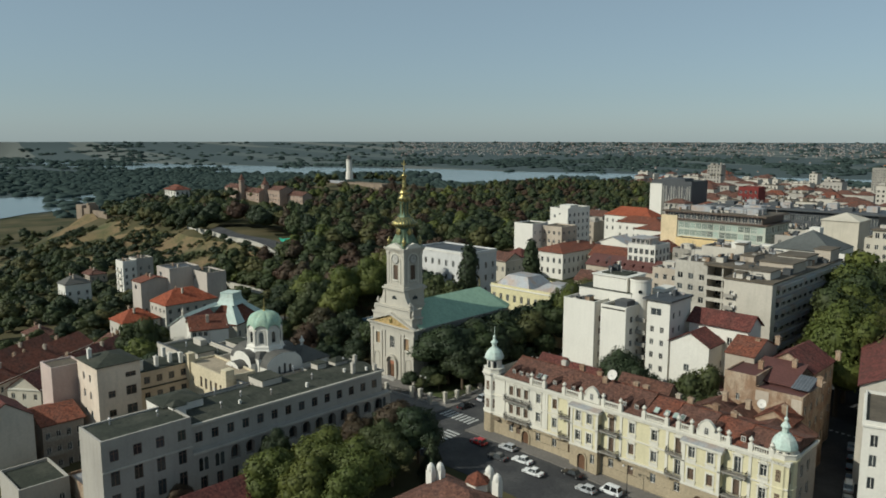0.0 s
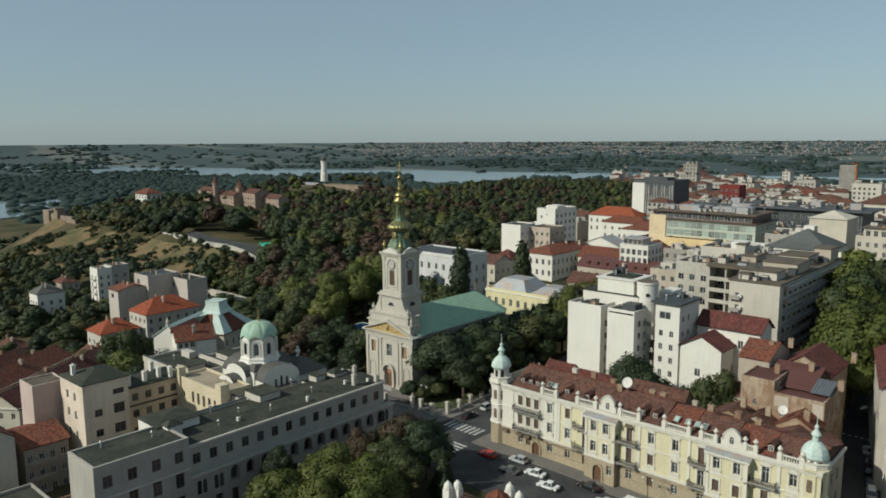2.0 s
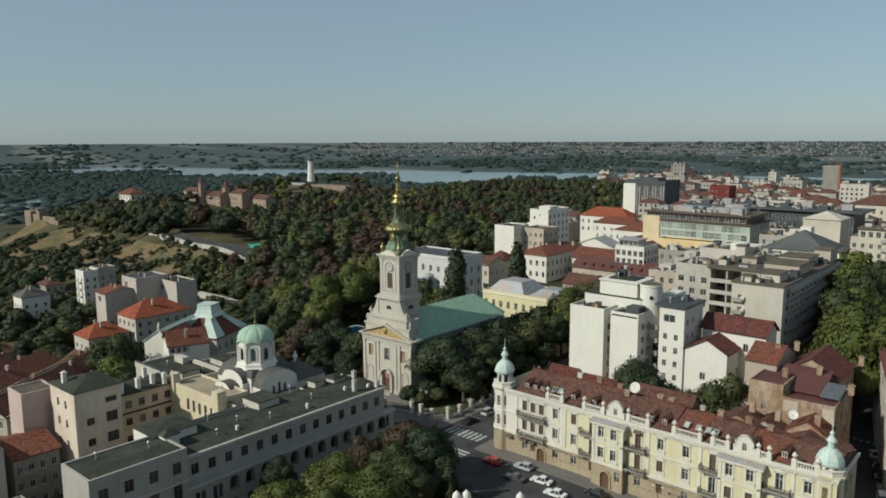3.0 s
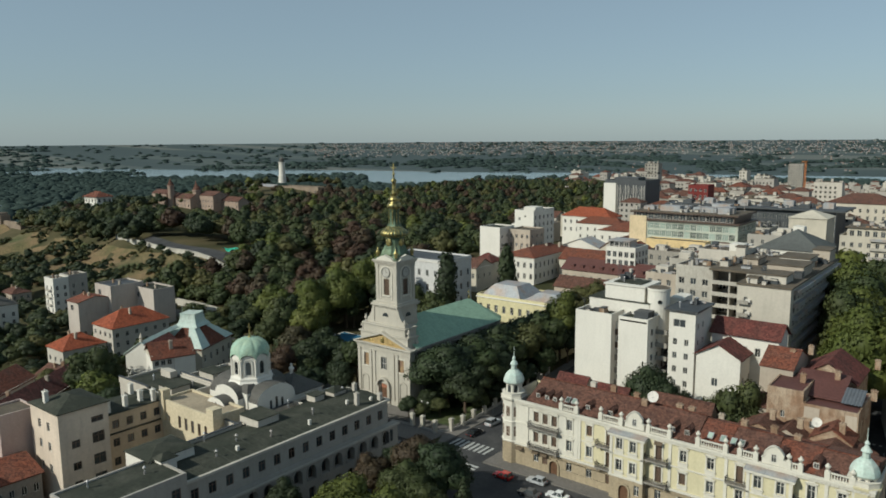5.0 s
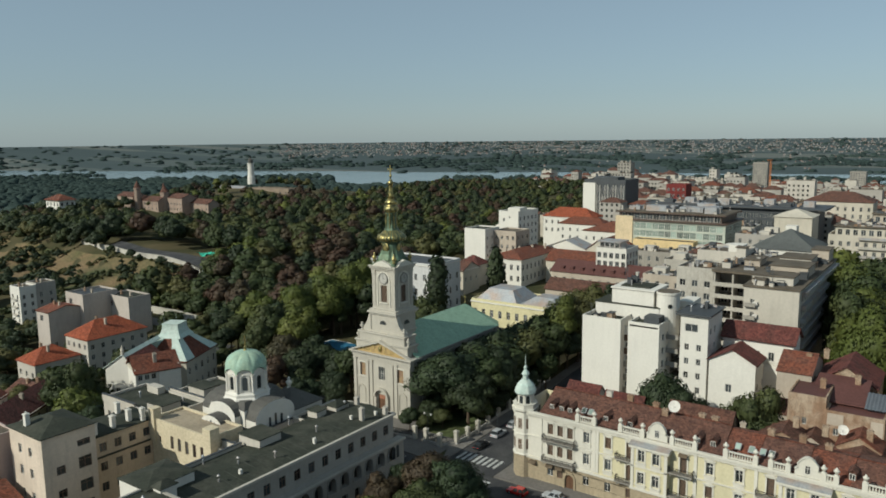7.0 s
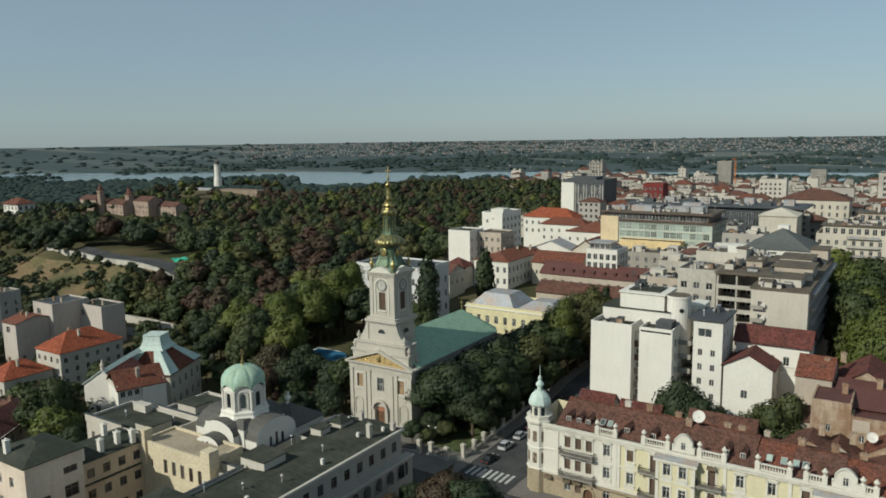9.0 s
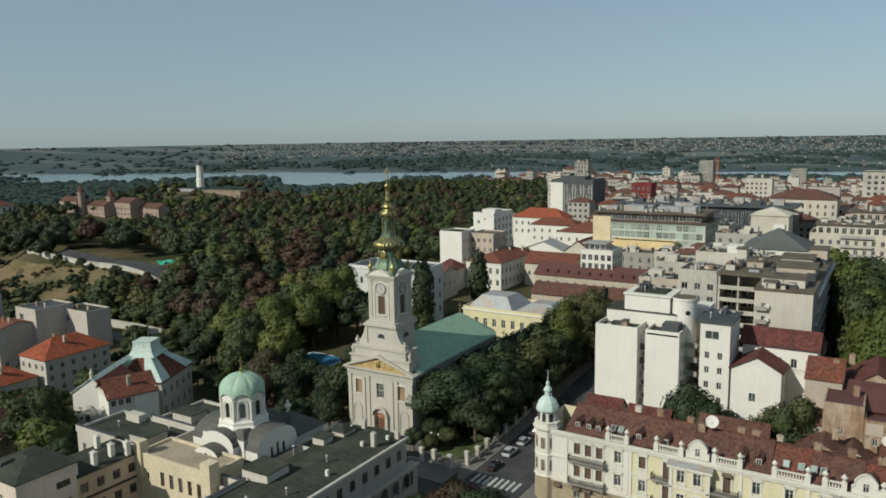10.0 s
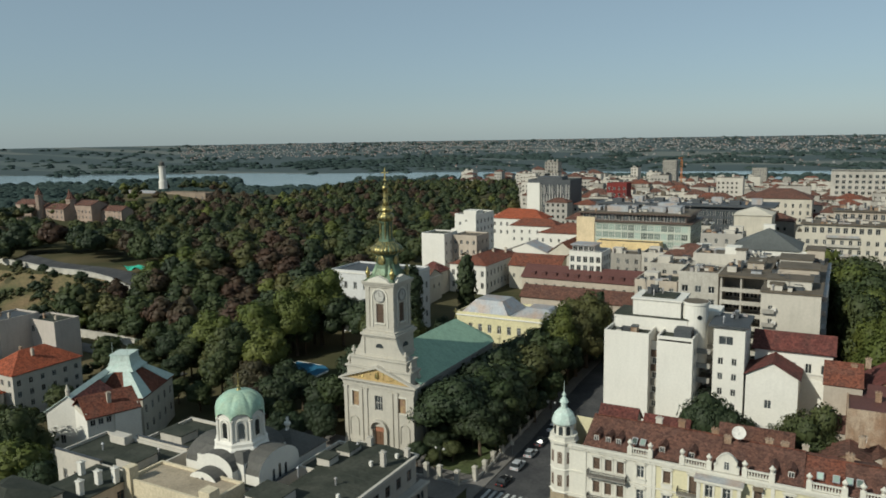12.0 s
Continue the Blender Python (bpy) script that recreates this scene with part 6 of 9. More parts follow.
# ---- houses round about ----
def white_block():
    t = thing("apartment_block", pose(0, 0, 0), "white apartment block with blank walls and a round stair tower", "building")
    a = MB()
    # two blank slabs with a recessed slot between them
    for x0, x1, y0, h in ((44.3, 53.6, 15.0, 26.5), (55.2, 62.3, 15.4, 26.3)):
        windows_on(t, a, "S", x1 - x0, 14, -2, h, [], "two", 0.2, 0, (x0, y0))
        windows_on(t, a, "E", x1 - x0, 14, -2, h, [(2 + 3.2 * i, 8 + 3 * k, 3.4 + 3.2 * i, 9.6 + 3 * k) for i in range(3) for k in range(6)] if x0 > 50 else [], "two", 0.2, 0, (x0, y0))
        windows_on(t, a, "N", x1 - x0, 14, -2, h, [], "two", 0.2, 0, (x0, y0))
        windows_on(t, a, "W", x1 - x0, 14, -2, h, [], "two", 0.2, 0, (x0, y0))
        MB().ring(x0, y0, x1, y0 + 14, h, h + 0.9, 0.3).put("parapet", plaster_white, t)
        a.put("wall", plaster_white, t, "blank smooth white plaster wall")
        a = MB()
    windows_on(t, a, "S", 1.6, 10, -2, 25.5, [(0.3, 5 + 3.1 * k, 1.3, 6.3 + 3.1 * k) for k in range(6)], "two", 0.15, 0, (53.6, 17.4))
    a.put("slot_wall", plaster_white, t)
    MB().box(44.6, 21.5, 26.4, 60.0, 30.0, 29.4).put("upper_storey", plaster_white, t)
    MB().box(48.5, 22.0, 29.4, 58.5, 31.0, 33.0).put("penthouse", plaster_white, t)
    MB().box(48.2, 21.7, 33.0, 58.8, 31.3, 33.3).put("roof_edge", plaster_white, t)
    MB().lathe(61.2, 24.0, [(2.6, 20), (2.6, 32.6), (2.75, 32.7), (2.75, 33.2)], 24).put("stair_tower", plaster_white, t, "round white stair tower")
    MB().box(62.5, 27.5, 0, 65.6, 34, 30.5).put("rear_wall", plaster_white, t)
    roof_plant(t, 45.2, 15.6, 52.8, 20.5, 26.5, 5, 4)
    roof_plant(t, 50.0, 23.0, 57.5, 30.0, 33.5, 8, 5)
    roof_plant(t, 66.0, 21.0, 71.0, 29.5, 29.7, 5, 6)
    # shutters and boxes stacked in the slot
    for k in range(6):
        MB().box(53.7, 17.0, 6.6 + 3.1 * k, 55.1, 17.4, 8.0 + 3.1 * k).put("slot_panel", shutter_brown if k > 3 else concrete, t)
    r = MB()
    for x0, x1 in ((44.6, 53.3), (55.5, 62.0)):
        r.box(x0, 15.4, 26.2, x1, 28.8, 26.55)
    r.box(44.4, 21.3, 29.4, 60.2, 30.2, 29.6)
    r.box(50.0, 23.5, 33.3, 57.0, 29.5, 33.6)
    r.put("roof", roof_felt, t)
    p = MB().lathe(61.2, 24.0, [(0.4, 33.2), (2.6, 33.2), (2.6, 33.25), (0.4, 33.3)], 20)
    p.put("tower_roof", roof_gravel, t)
    w = MB()
    n = 14
    w.slab([(0.5 * math.cos(2 * math.pi * i / n), 30.2 + 0.5 * math.sin(2 * math.pi * i / n)) for i in range(n)], -2.68, -2.5)
    o = w.put("round_window", glass_dark, t, "round porthole window")
    o.matrix_basis = pose(61.2, 24.0, 0, 0, 0, 28)
    # terrace awning and loggias
    MB().box(58.2, 17.0, 26.3, 61.6, 20.6, 28.4).put("roof_box", sheet_dark, t)
    for k in range(6):
        s = MB().box(62.3, 20.0, 7.6 + 3.1 * k, 65.0, 27.0, 7.8 + 3.1 * k)
        s.box(62.3, 20.0, 7.8 + 3.1 * k, 65.0, 20.12, 8.7 + 3.1 * k)
        s.put("loggia", concrete, t, "shaded grey loggia slab")
    b = MB()
    ops = [(1.0 + 2.6 * i, z, 2.0 + 2.6 * i, z + 1.5) for z in (8.6, 11.8, 15.0, 18.2, 21.4) for i in range(2)]
    ops += [(1.0, 25.6, 3.8, 27.4)]
    windows_on(t, b, "S", 6.0, 10.7, -2, 29.3, ops, "two", 0.2, 0, (65.6, 19.6))
    windows_on(t, b, "E", 6.0, 10.7, -2, 29.3, [(1.5 + 3 * i, z, 2.6 + 3 * i, z + 1.5) for z in (11.8, 15.0, 18.2, 21.4, 25) for i in range(2)], "two", 0.2, 0, (65.6, 19.6))
    windows_on(t, b, "W", 6.0, 10.7, -2, 29.3, [], "two", 0.2, 0, (65.6, 19.6))
    windows_on(t, b, "N", 6.0, 10.7, -2, 29.3, [], "two", 0.2, 0, (65.6, 19.6))
    b.put("stair_wall", plaster_white, t)
    MB().box(64.6, 18.9, 29.3, 72.2, 30.6, 29.7).put("roof", sheet_dark, t, "dark overhanging flat roof")


def office_garage():
    t = thing("office_block", pose(0, 0, 0), "pale concrete office block with open balcony storeys", "building")
    a = MB()
    windows_on(t, a, "S", 12.6, 55, 0, 31.2, [(1.6, z, 2.6, z + 1.4) for z in (14, 17.2, 20.4, 23.6, 26.8)], "two", 0.2, 0, (71.6, 49.0))
    eops = [(3 + 4.1 * i, z, 5.9 + 4.1 * i, z + 1.8) for z in (11.6, 14.8, 18, 21.2, 24.4, 27.6) for i in range(12)]
    windows_on(t, a, "E", 12.6, 55, 0, 31.2, eops, "two", 0.3, 0, (71.6, 49.0))
    windows_on(t, a, "N", 12.6, 55, 0, 31.2, [], "two", 0.2, 0, (71.6, 49.0))
    windows_on(t, a, "W", 12.6, 55, 0, 31.2, [], "two", 0.2, 0, (71.6, 49.0))
    a.put("wall", mat("plaster_sand", (0.47, 0.43, 0.365), vary=0.06, stain=0.2, bump=0.03), t, "pale sand plaster end wall")
    MB().box(71.3, 48.7, 31.2, 84.5, 104.3, 31.6).put("roof", roof_gravel, t)
    for i, (x0, y0, x1, y1, z1) in enumerate(((72.5, 53, 82, 60, 33.6), (74, 66, 83, 76, 34.2), (73, 82, 81, 92, 34.0), (76, 60.5, 80, 64, 33.0), (62.5, 77.0, 65.0, 80.0, 36.6), (66, 72, 70, 80, 34.2), (73.5, 50.0, 76.0, 52.5, 33.0), (79, 95, 83.5, 103, 35.0))):
        b = MB().box(x0, y0, 31.5, x1, y1, z1)
        o = b.put("roof_box", plaster_tan if i % 2 else plaster_offwhite, t, "rooftop plant room")
        MB().box(x0 - 0.3, y0 - 0.3, z1, x1 + 0.3, y1 + 0.3, z1 + 0.25).put("cap", roof_gravel, o)
    # balcony storeys to the west of the end wall
    g = MB()
    for k in range(7):
        z = 9.0 + 3.2 * k
        g.box(60.8, 61.0, z, 71.6, 66.5, z + 0.3)
        g.box(60.8, 61.0, z + 0.3, 71.6, 61.15, z + 1.1)
    for x in (60.9, 65.6, 71.1):
        g.box(x, 61.2, 0, x + 0.4, 66, 32.0)
    g.box(60.8, 61.4, 0, 61.1, 80, 32.0)
    g.put("gallery", concrete_light, t, "open concrete gallery storeys")
    MB().box(61.2, 66.6, 0, 71.6, 96.0, 32.0).put("gallery_back", concrete, t)
    for k in range(6):
        for i in range(5):
            window(t, 62.4 + 2.0 * i, 66.55, 9.9 + 3.2 * k, 0, 1.8, 2.0, "two")
    MB().box(60.4, 60.6, 32.0, 72.0, 96.4, 32.6).put("gallery_roof", roof_gravel, t)
    roof_plant(t, 72.2, 49.5, 83.5, 103, 31.6, 80, 7)
    roof_plant(t, 61.0, 61.5, 71.0, 95, 32.6, 44, 8)
    # balconies stacked on the end wall
    for k in range(5):
        b = MB().box(71.9, 48.0, 13.6 + 3.2 * k, 74.6, 49.0, 13.75 + 3.2 * k)
        b.box(71.9, 48.0, 13.75 + 3.2 * k, 74.6, 48.08, 14.6 + 3.2 * k)
        b.put("balcony", concrete, t, "small grey balcony")
    # glazed balcony bands along the street side
    for k in range(6):
        MB().box(84.2, 52, 13.4 + 3.2 * k, 85.3, 103, 14.5 + 3.2 * k).put("balcony_band", sheet_grey, t, "long grey balcony front")
    for k in range(5):
        s = MB().box(74.0, 48.2, 14.2 + 3.2 * k, 75.0, 49.0, 14.9 + 3.2 * k)
        s.put("air_conditioner", frame_white, t, "small white air conditioner box")


white_block()
office_garage()

F3 = lambda n, ln, zs, ww=1.1, wh=1.7: grid_ops(ln, n, zs, ww, wh)
# small white house and its neighbours
block("gabled_house", 72.0, 19.8, 5, 9.6, 9.0, 15.5, plaster_white, "small white gabled house with a brown-red tile roof", S=[(3.6, 8.4, 4.9, 10.2), (6.6, 3.0, 7.6, 5.0)], E=F3(2, 9, (5, 9)),
      roof="gable", rmat=tile_dark, rise=2.7, along="y", over=0.5)
block("terrace_house", 72.8, 27.5, 6, 14.5, 7.5, 18.2, plaster_white, "white terrace house with a long dark red roof", S=F3(5, 14.5, (9.0, 13.4), 1.2, 2.0), E=F3(2, 7.5, (9, 13)), roof="gable", rmat=tile_dark, rise=2.6, along="x", over=0.6)
b = thing("balcony_terrace", pose(80, 27.0, 0), "white rooftop terrace with railings and pink flowers", "terrace")
MB().box(0, 0, 4, 7.0, 4.0, 18.4).put("wall", plaster_white, b)
r = MB()
for i in range(24):
    r.box(0.3 * i, 0, 18.4, 0.3 * i + 0.05, 0.05, 19.4)
r.box(0, 0, 19.4, 7.0, 0.06, 19.5)
r.put("railing", frame_white, b)
# brown brick yard houses
block("brick_house", 86.0, 18.5, 4, 6.5, 13.0, 16.6, plaster_tan, "tall tan house with patched plaster and a red roof", S=[(4.2, 10, 5.1, 11.6)], E=[(2, 11, 3, 12.5)], roof="gable", rmat=tile_red, rise=2.8, along="x", over=0.2)
block("brick_house", 92.6, 22.6, 3, 11.0, 13.0, 15.6, brick_old, "old brick house with a dark red roof and skylights", E=F3(4, 13, (4, 8, 12)), S=[(2, 12, 3, 13.4), (7, 12, 8, 13.4)], roof="gable", rmat=tile_dark, rise=3.6, along="y", over=0.3)
block("brick_house", 90.0, 9.4, 2, 6.6, 13.0, 17.0, brick_old, "bare brick yard house with a maroon sheet roof", S=[(2.6, 11.4, 3.4, 12.8)], E=[], roof="flat", rmat=sheet_maroon, parapet=0.3)
t = block("brick_house", 96.7, 8.6, 2, 9.6, 13.8, 15.0, brick_old, "patched brick house with a maroon sheet roof", S=[(1.4, 10.6, 2.3, 12.0), (6.0, 10.4, 6.9, 11.8), (3.8, 6.2, 4.7, 7.6)], E=F3(4, 13.8, (3.5, 7.5, 11.3)), roof="flat", rmat=sheet_maroon, parapet=0.3)
m = MB()
roof_sheet(m, [(-3.5, 4.5, 15.6), (6.0, 4.5, 15.6), (6.0, 13.4, 18.4), (-3.5, 13.4, 18.4)], 0.2)
m.put("shed_roof", sheet_maroon, t, "maroon sheet shed roof")
for k, (x0, z0, x1, z1) in enumerate(((0.3, 12.6, 3.0, 14.8), (4.6, 6.5, 8.8, 9.6), (7.4, 10.8, 9.4, 14.6), (2.4, 8.4, 4.4, 10.2))):
    MB().box(x0, -0.05, z0, x1, 0.02, z1).put("plaster_patch", plaster_tan, t, "patch of old tan plaster")
block("brick_house", 86.0, 9.8, 1, 4.0, 8.0, 13.6, plaster_tan, "narrow tan lean-to with a brown tile roof", S=[(1.4, 9.6, 2.3, 11.0)], roof="gable", rmat=tile_brown, rise=1.8, along="x", over=0.2)
block("brick_house", 99.5, 2.6, 0, 7.0, 6.0, 13.4, brick_old, "small brick annex with a rusty tile roof", S=[(3, 10.2, 3.9, 11.6)], E=F3(2, 6, (5, 9)), roof="gable", rmat=tile_red, rise=2.2, along="y", over=0.2)
block("brick_house", 92.0, 3.4, 0, 6.4, 5.6, 11.6, plaster_tan, "low tan annex with a brown tile roof", S=[(2, 8.6, 2.9, 10.0)], roof="gable", rmat=tile_brown, rise=2.0, along="y", over=0.2)
block("brick_house", 85.5, 1.0, 1, 10.5, 6.5, 11.0, brick_old, "low brick annex with a brown tile roof", S=[(4.6, 7.8, 5.8, 9.2)], roof="gable", rmat=tile_brown, rise=2.4, along="y", over=0.2)
block("brick_house", 97.5, -1.6, 0, 12.5, 8.6, 11.2, brick_old, "brick side wing with a brown tile roof", E=F3(3, 8.6, (2, 6, 9)), roof="gable", rmat=tile_brown, rise=3.0, along="y", over=0.2)
b = thing("roof_sheet", pose(102.6, 12.0, 17.6, 0, 0, 0), "grey corrugated sheet over a stair roof", "roof sheet")
m = MB()
for i in range(12):
    m.face([(0.3 * i, 0, 0.12 * (i % 2)), (0.3 * (i + 1), 0, 0.12 * ((i + 1) % 2)), (0.3 * (i + 1), 5.5, 1.6 + 0.12 * ((i + 1) % 2)), (0.3 * i, 5.5, 1.6 + 0.12 * (i % 2))])
m.put("sheet", mat("sheet_bluegrey", (0.11, 0.12, 0.135), 0.6), b)
for x, y, z in ((92.5, 4.5, 15.4), (97.5, 4.0, 15.0), (104.5, 4.2, 15.6), (95.0, 16.0, 20.0), (108.0, 12.5, 20.2), (100.5, 20.0, 20.6), (91.0, 24.0, 22.5), (93.5, 29.0, 22.6), (106.0, 30.0, 21.4), (84.0, 1.0, 13.6)):
    c = thing("chimney_stack", pose(x, y, z - 2.5), "old brick chimney stack with clay pots", "chimney", "chimneys of the yard houses")
    chimney(c, 0, 0, 2.0, 1.2, 1.0, 0.7, brick_old if x > 90 else plaster_tan, "shaft")
for x, y, w, d, h in ((48.0, -1.2, 7.0, 5.5, 12.6), (56.5, -1.0, 8.0, 5.0, 12.0)):
    block("yard_house", x, y, 1, w, d, h, plaster_offwhite, "low yard house with a dark red roof behind the palace", roof="gable", rmat=tile_dark, rise=2.6, along="x", over=0.3)
block("yard_house", 70.0, -1.0, 1, 12.0, 6.0, 12.0, brick_old, "yard house with a brown tile roof", roof="gable", rmat=tile_brown, rise=3.0, along="x", over=0.3)
# house at the far side of the side street
t = block("corner_house", 120.4, -4.2, -2, 18.0, 18.0, 21.6, plaster_white, "off-white corner house with a flat roof and cornice", W=F3(5, 18, (2, 6, 10, 14, 17.6), 1.2, 2.2), S=F3(5, 18, (2, 6, 10, 14, 17.6), 1.2, 2.2), roof="flat", rmat=roof_gravel, cornice=plaster_white)
t.rotation_euler = (0, 0, radians(14))
t = block("corner_house", 114.0, 17.0, -1, 16.0, 40.0, 21.0, plaster_offwhite, "tall off-white house with a dark red roof", W=F3(9, 40, (3, 7, 11, 15), 1.2, 2.0), S=[], roof="gable", rmat=tile_dark, rise=4.0, along="y")
t.rotation_euler = (0, 0, radians(14))
# yellow institution behind the church
t = block("yellow_villa", -6.8, 45.6, 4, 29.0, 16.0, 15.2, mat("plaster_lemon", (0.585, 0.522, 0.316), stain=0.12), "pale yellow villa with white trim and a grey sheet roof", S=F3(10, 29, (5.5, 10.5), 1.2, 2.3), E=F3(5, 16, (5.5, 10.5), 1.2, 2.3), styS="cross",
          roof="flat", rmat=sheet_grey, cornice=plaster_white)
m = MB()
hip_roof(m, 1.0, 1.5, 15.0, 14.5, 15.4, 3.2, 0, 0.2, flat=0.55)
hip_roof(m, 16.5, 2.5, 28.0, 13.5, 15.4, 2.0, 0, 0.2, flat=0.5)
m.put("mansard", sheet_grey, t, "streaked grey sheet mansard")
# grey palace beside the church
block("grey_palace", -66.0, 67.0, 3, 29.0, 17.0, 20.6, mat("plaster_palegrey", (0.558, 0.549, 0.53), stain=0.15), "pale grey palace with tall windows and a dark roof", S=F3(7, 27, (4, 9.4, 14.8), 1.3, 2.4), E=F3(4, 17, (4, 9, 14), 1.3, 2.4), roof="flat", rmat=sheet_dark, cornice=plaster_white)

# left hand houses
t = thing("copper_hall", pose(-67.0, -20.0, 0, 0, 0, 25.5), "hall with a red tile roof edged in pale green copper", "building")
a = MB()
windows_on(t, a, "E", 15.5, 17, -6, 9.2, F3(5, 17, (0.6, 5.0), 1.2, 2.0), "cross", 0.22, 0, (-5, -8.5))
for sd in "SNW":
    windows_on(t, a, sd, 15.5, 17, -6, 9.2, [], "cross", 0.22, 0, (-5, -8.5))
a.put("wall", plaster_cream, t)
m = MB()
hip_roof(m, -5, -8.5, 10.5, 8.5, 9.2, 6.6, 0.4, 0.25, flat=0.1)
m.put("roof", tile_red, t, "red tile hipped roof")
for sx, sy in ((-1, -1), (1, -1), (1, 1), (-1, 1)):
    # a strip of copper on both sides of each hip
    cx, cy, ex, ey = 2.75 + 8.15 * sx, 8.9 * sy, 2.75 + 0.82 * sx, 1.57 * sy
    m = MB()
    lo, hi = (cx, cy, 9.3), (ex, ey, 15.9)
    m.face([lo, (cx - sx * 4.4, cy, 9.3), (ex - sx * 0.8, ey, 15.92), hi])
    m.face([lo, hi, (ex, ey * 0.2, 15.92), (cx, cy - sy * 4.4, 9.3)])
    m.put("copper_hip", copper_turret, t, "pale green copper along the hip")
m = MB().lathe(2.75, 0, [(5.4, 14.0), (4.1, 15.0), (3.5, 16.2), (3.3, 17.5), (3.5, 17.6), (3.5, 17.8)], 4, 0, turn=math.pi / 4)
m.put("lantern", copper_turret, t, "pale copper roof lantern with flared sides")
for x in (0.9, 4.6):
    MB().lathe(x, -2.0, [(0.06, 17.6), (0.03, 20.6)], 6).put("spike", copper_turret, t)
# the gabled wing, with a copper west slope and a tiled east slope
a = MB()
windows_on(t, a, "S", 10, 15, -6, 11.0, [(2.6, 3.6, 3.8, 5.6), (2.2, -1.4, 3.2, 0.4), (6.4, 3.6, 7.6, 5.6), (6.6, -1.4, 7.6, 0.4)], "two", 0.22, 0, (-4.6, -21.6))
windows_on(t, a, "E", 10, 15, -6, 11.0, F3(4, 15, (0, 5)), "two", 0.22, 0, (-4.6, -21.6))
windows_on(t, a, "W", 10, 15, -6, 11.0, [], "two", 0.22, 0, (-4.6, -21.6))
a.face([(-4.6, -21.6, 11.0), (5.4, -21.6, 11.0), (0.4, -21.6, 14.4)])
a.put("wing_wall", plaster_white, t, "sunlit white gable wall")
m = MB()
roof_sheet(m, [(-5.0, -21.9, 10.9), (0.4, -21.9, 14.6), (0.4, -5, 15.2), (-5.0, -5, 11.0)], 0.2)
roof_sheet(m, [(0.4, -21.9, 14.6), (1.4, -21.9, 13.9), (1.4, -5, 14.5), (0.4, -5, 15.2)], 0.2)
m.put("wing_copper", copper_turret, t, "pale green copper roof slope")
m = MB()
roof_sheet(m, [(1.4, -21.9, 13.9), (5.8, -21.9, 10.9), (5.8, -10, 11.0), (1.4, -10, 14.3)], 0.2)
m.put("wing_tiles", tile_dark, t, "dark red tiled roof slope")
m = MB().lathe(0.4, -21.4, [(0.5, 14.4), (0.4, 15.4), (0.55, 15.6), (0.2, 16.4), (0.1, 17.0)], 8)
m.put("gable_urn", plaster_cream, t)
t = thing("side_house", pose(-48.2, -41.6, -3, 0, 0, 70), "white side house with a red tile roof", "building")
a = MB()
windows_on(t, a, "S", 10.6, 9.0, -3, 12.2, [(1.6, 4.0, 2.6, 5.8), (5.0, 4.0, 6.0, 5.8)], "two", 0.2, 0)
for sd in "ENW":
    windows_on(t, a, sd, 10.6, 9.0, -3, 15.0, [], "two", 0.2, 0)
a.box(5.4, -0.5, 6.0, 10.8, 0.3, 14.6)
a.put("wall", plaster_white, t, "white plaster wall")
MB().box(0.1, 0.1, 12.2, 5.4, 0.4, 14.8).put("attic_band", plaster_white, t, "white attic wall under the eaves")
for k in range(3):
    window(t, 1.1 + 1.6 * k, 0.06, 12.7, 0, 1.1, 1.4, "two")
m = MB()
roof_sheet(m, [(-0.4, -0.7, 14.7), (11.0, -0.7, 14.7), (11.0, 4.5, 18.2), (-0.4, 4.5, 18.2)], 0.22)
roof_sheet(m, [(11.0, 9.4, 14.9), (-0.4, 9.4, 14.9), (-0.4, 4.5, 18.2), (11.0, 4.5, 18.2)], 0.22)
m.put("roof", tile_red, t, "red tile roof")
for xx in (0.05, 10.55):
    MB().box(xx - 0.12, 0.2, 14.6, xx + 0.12, 8.8, 15.6).put("gable_foot", plaster_cream, t)
chimney(t, 5.2, 2.0, 16.8, 1.6, 0.8, 0.7, plaster_tan)
flat_pink = mat("plaster_pinkgrey", (0.46, 0.405, 0.355), vary=0.07, stain=0.25, bump=0.04)
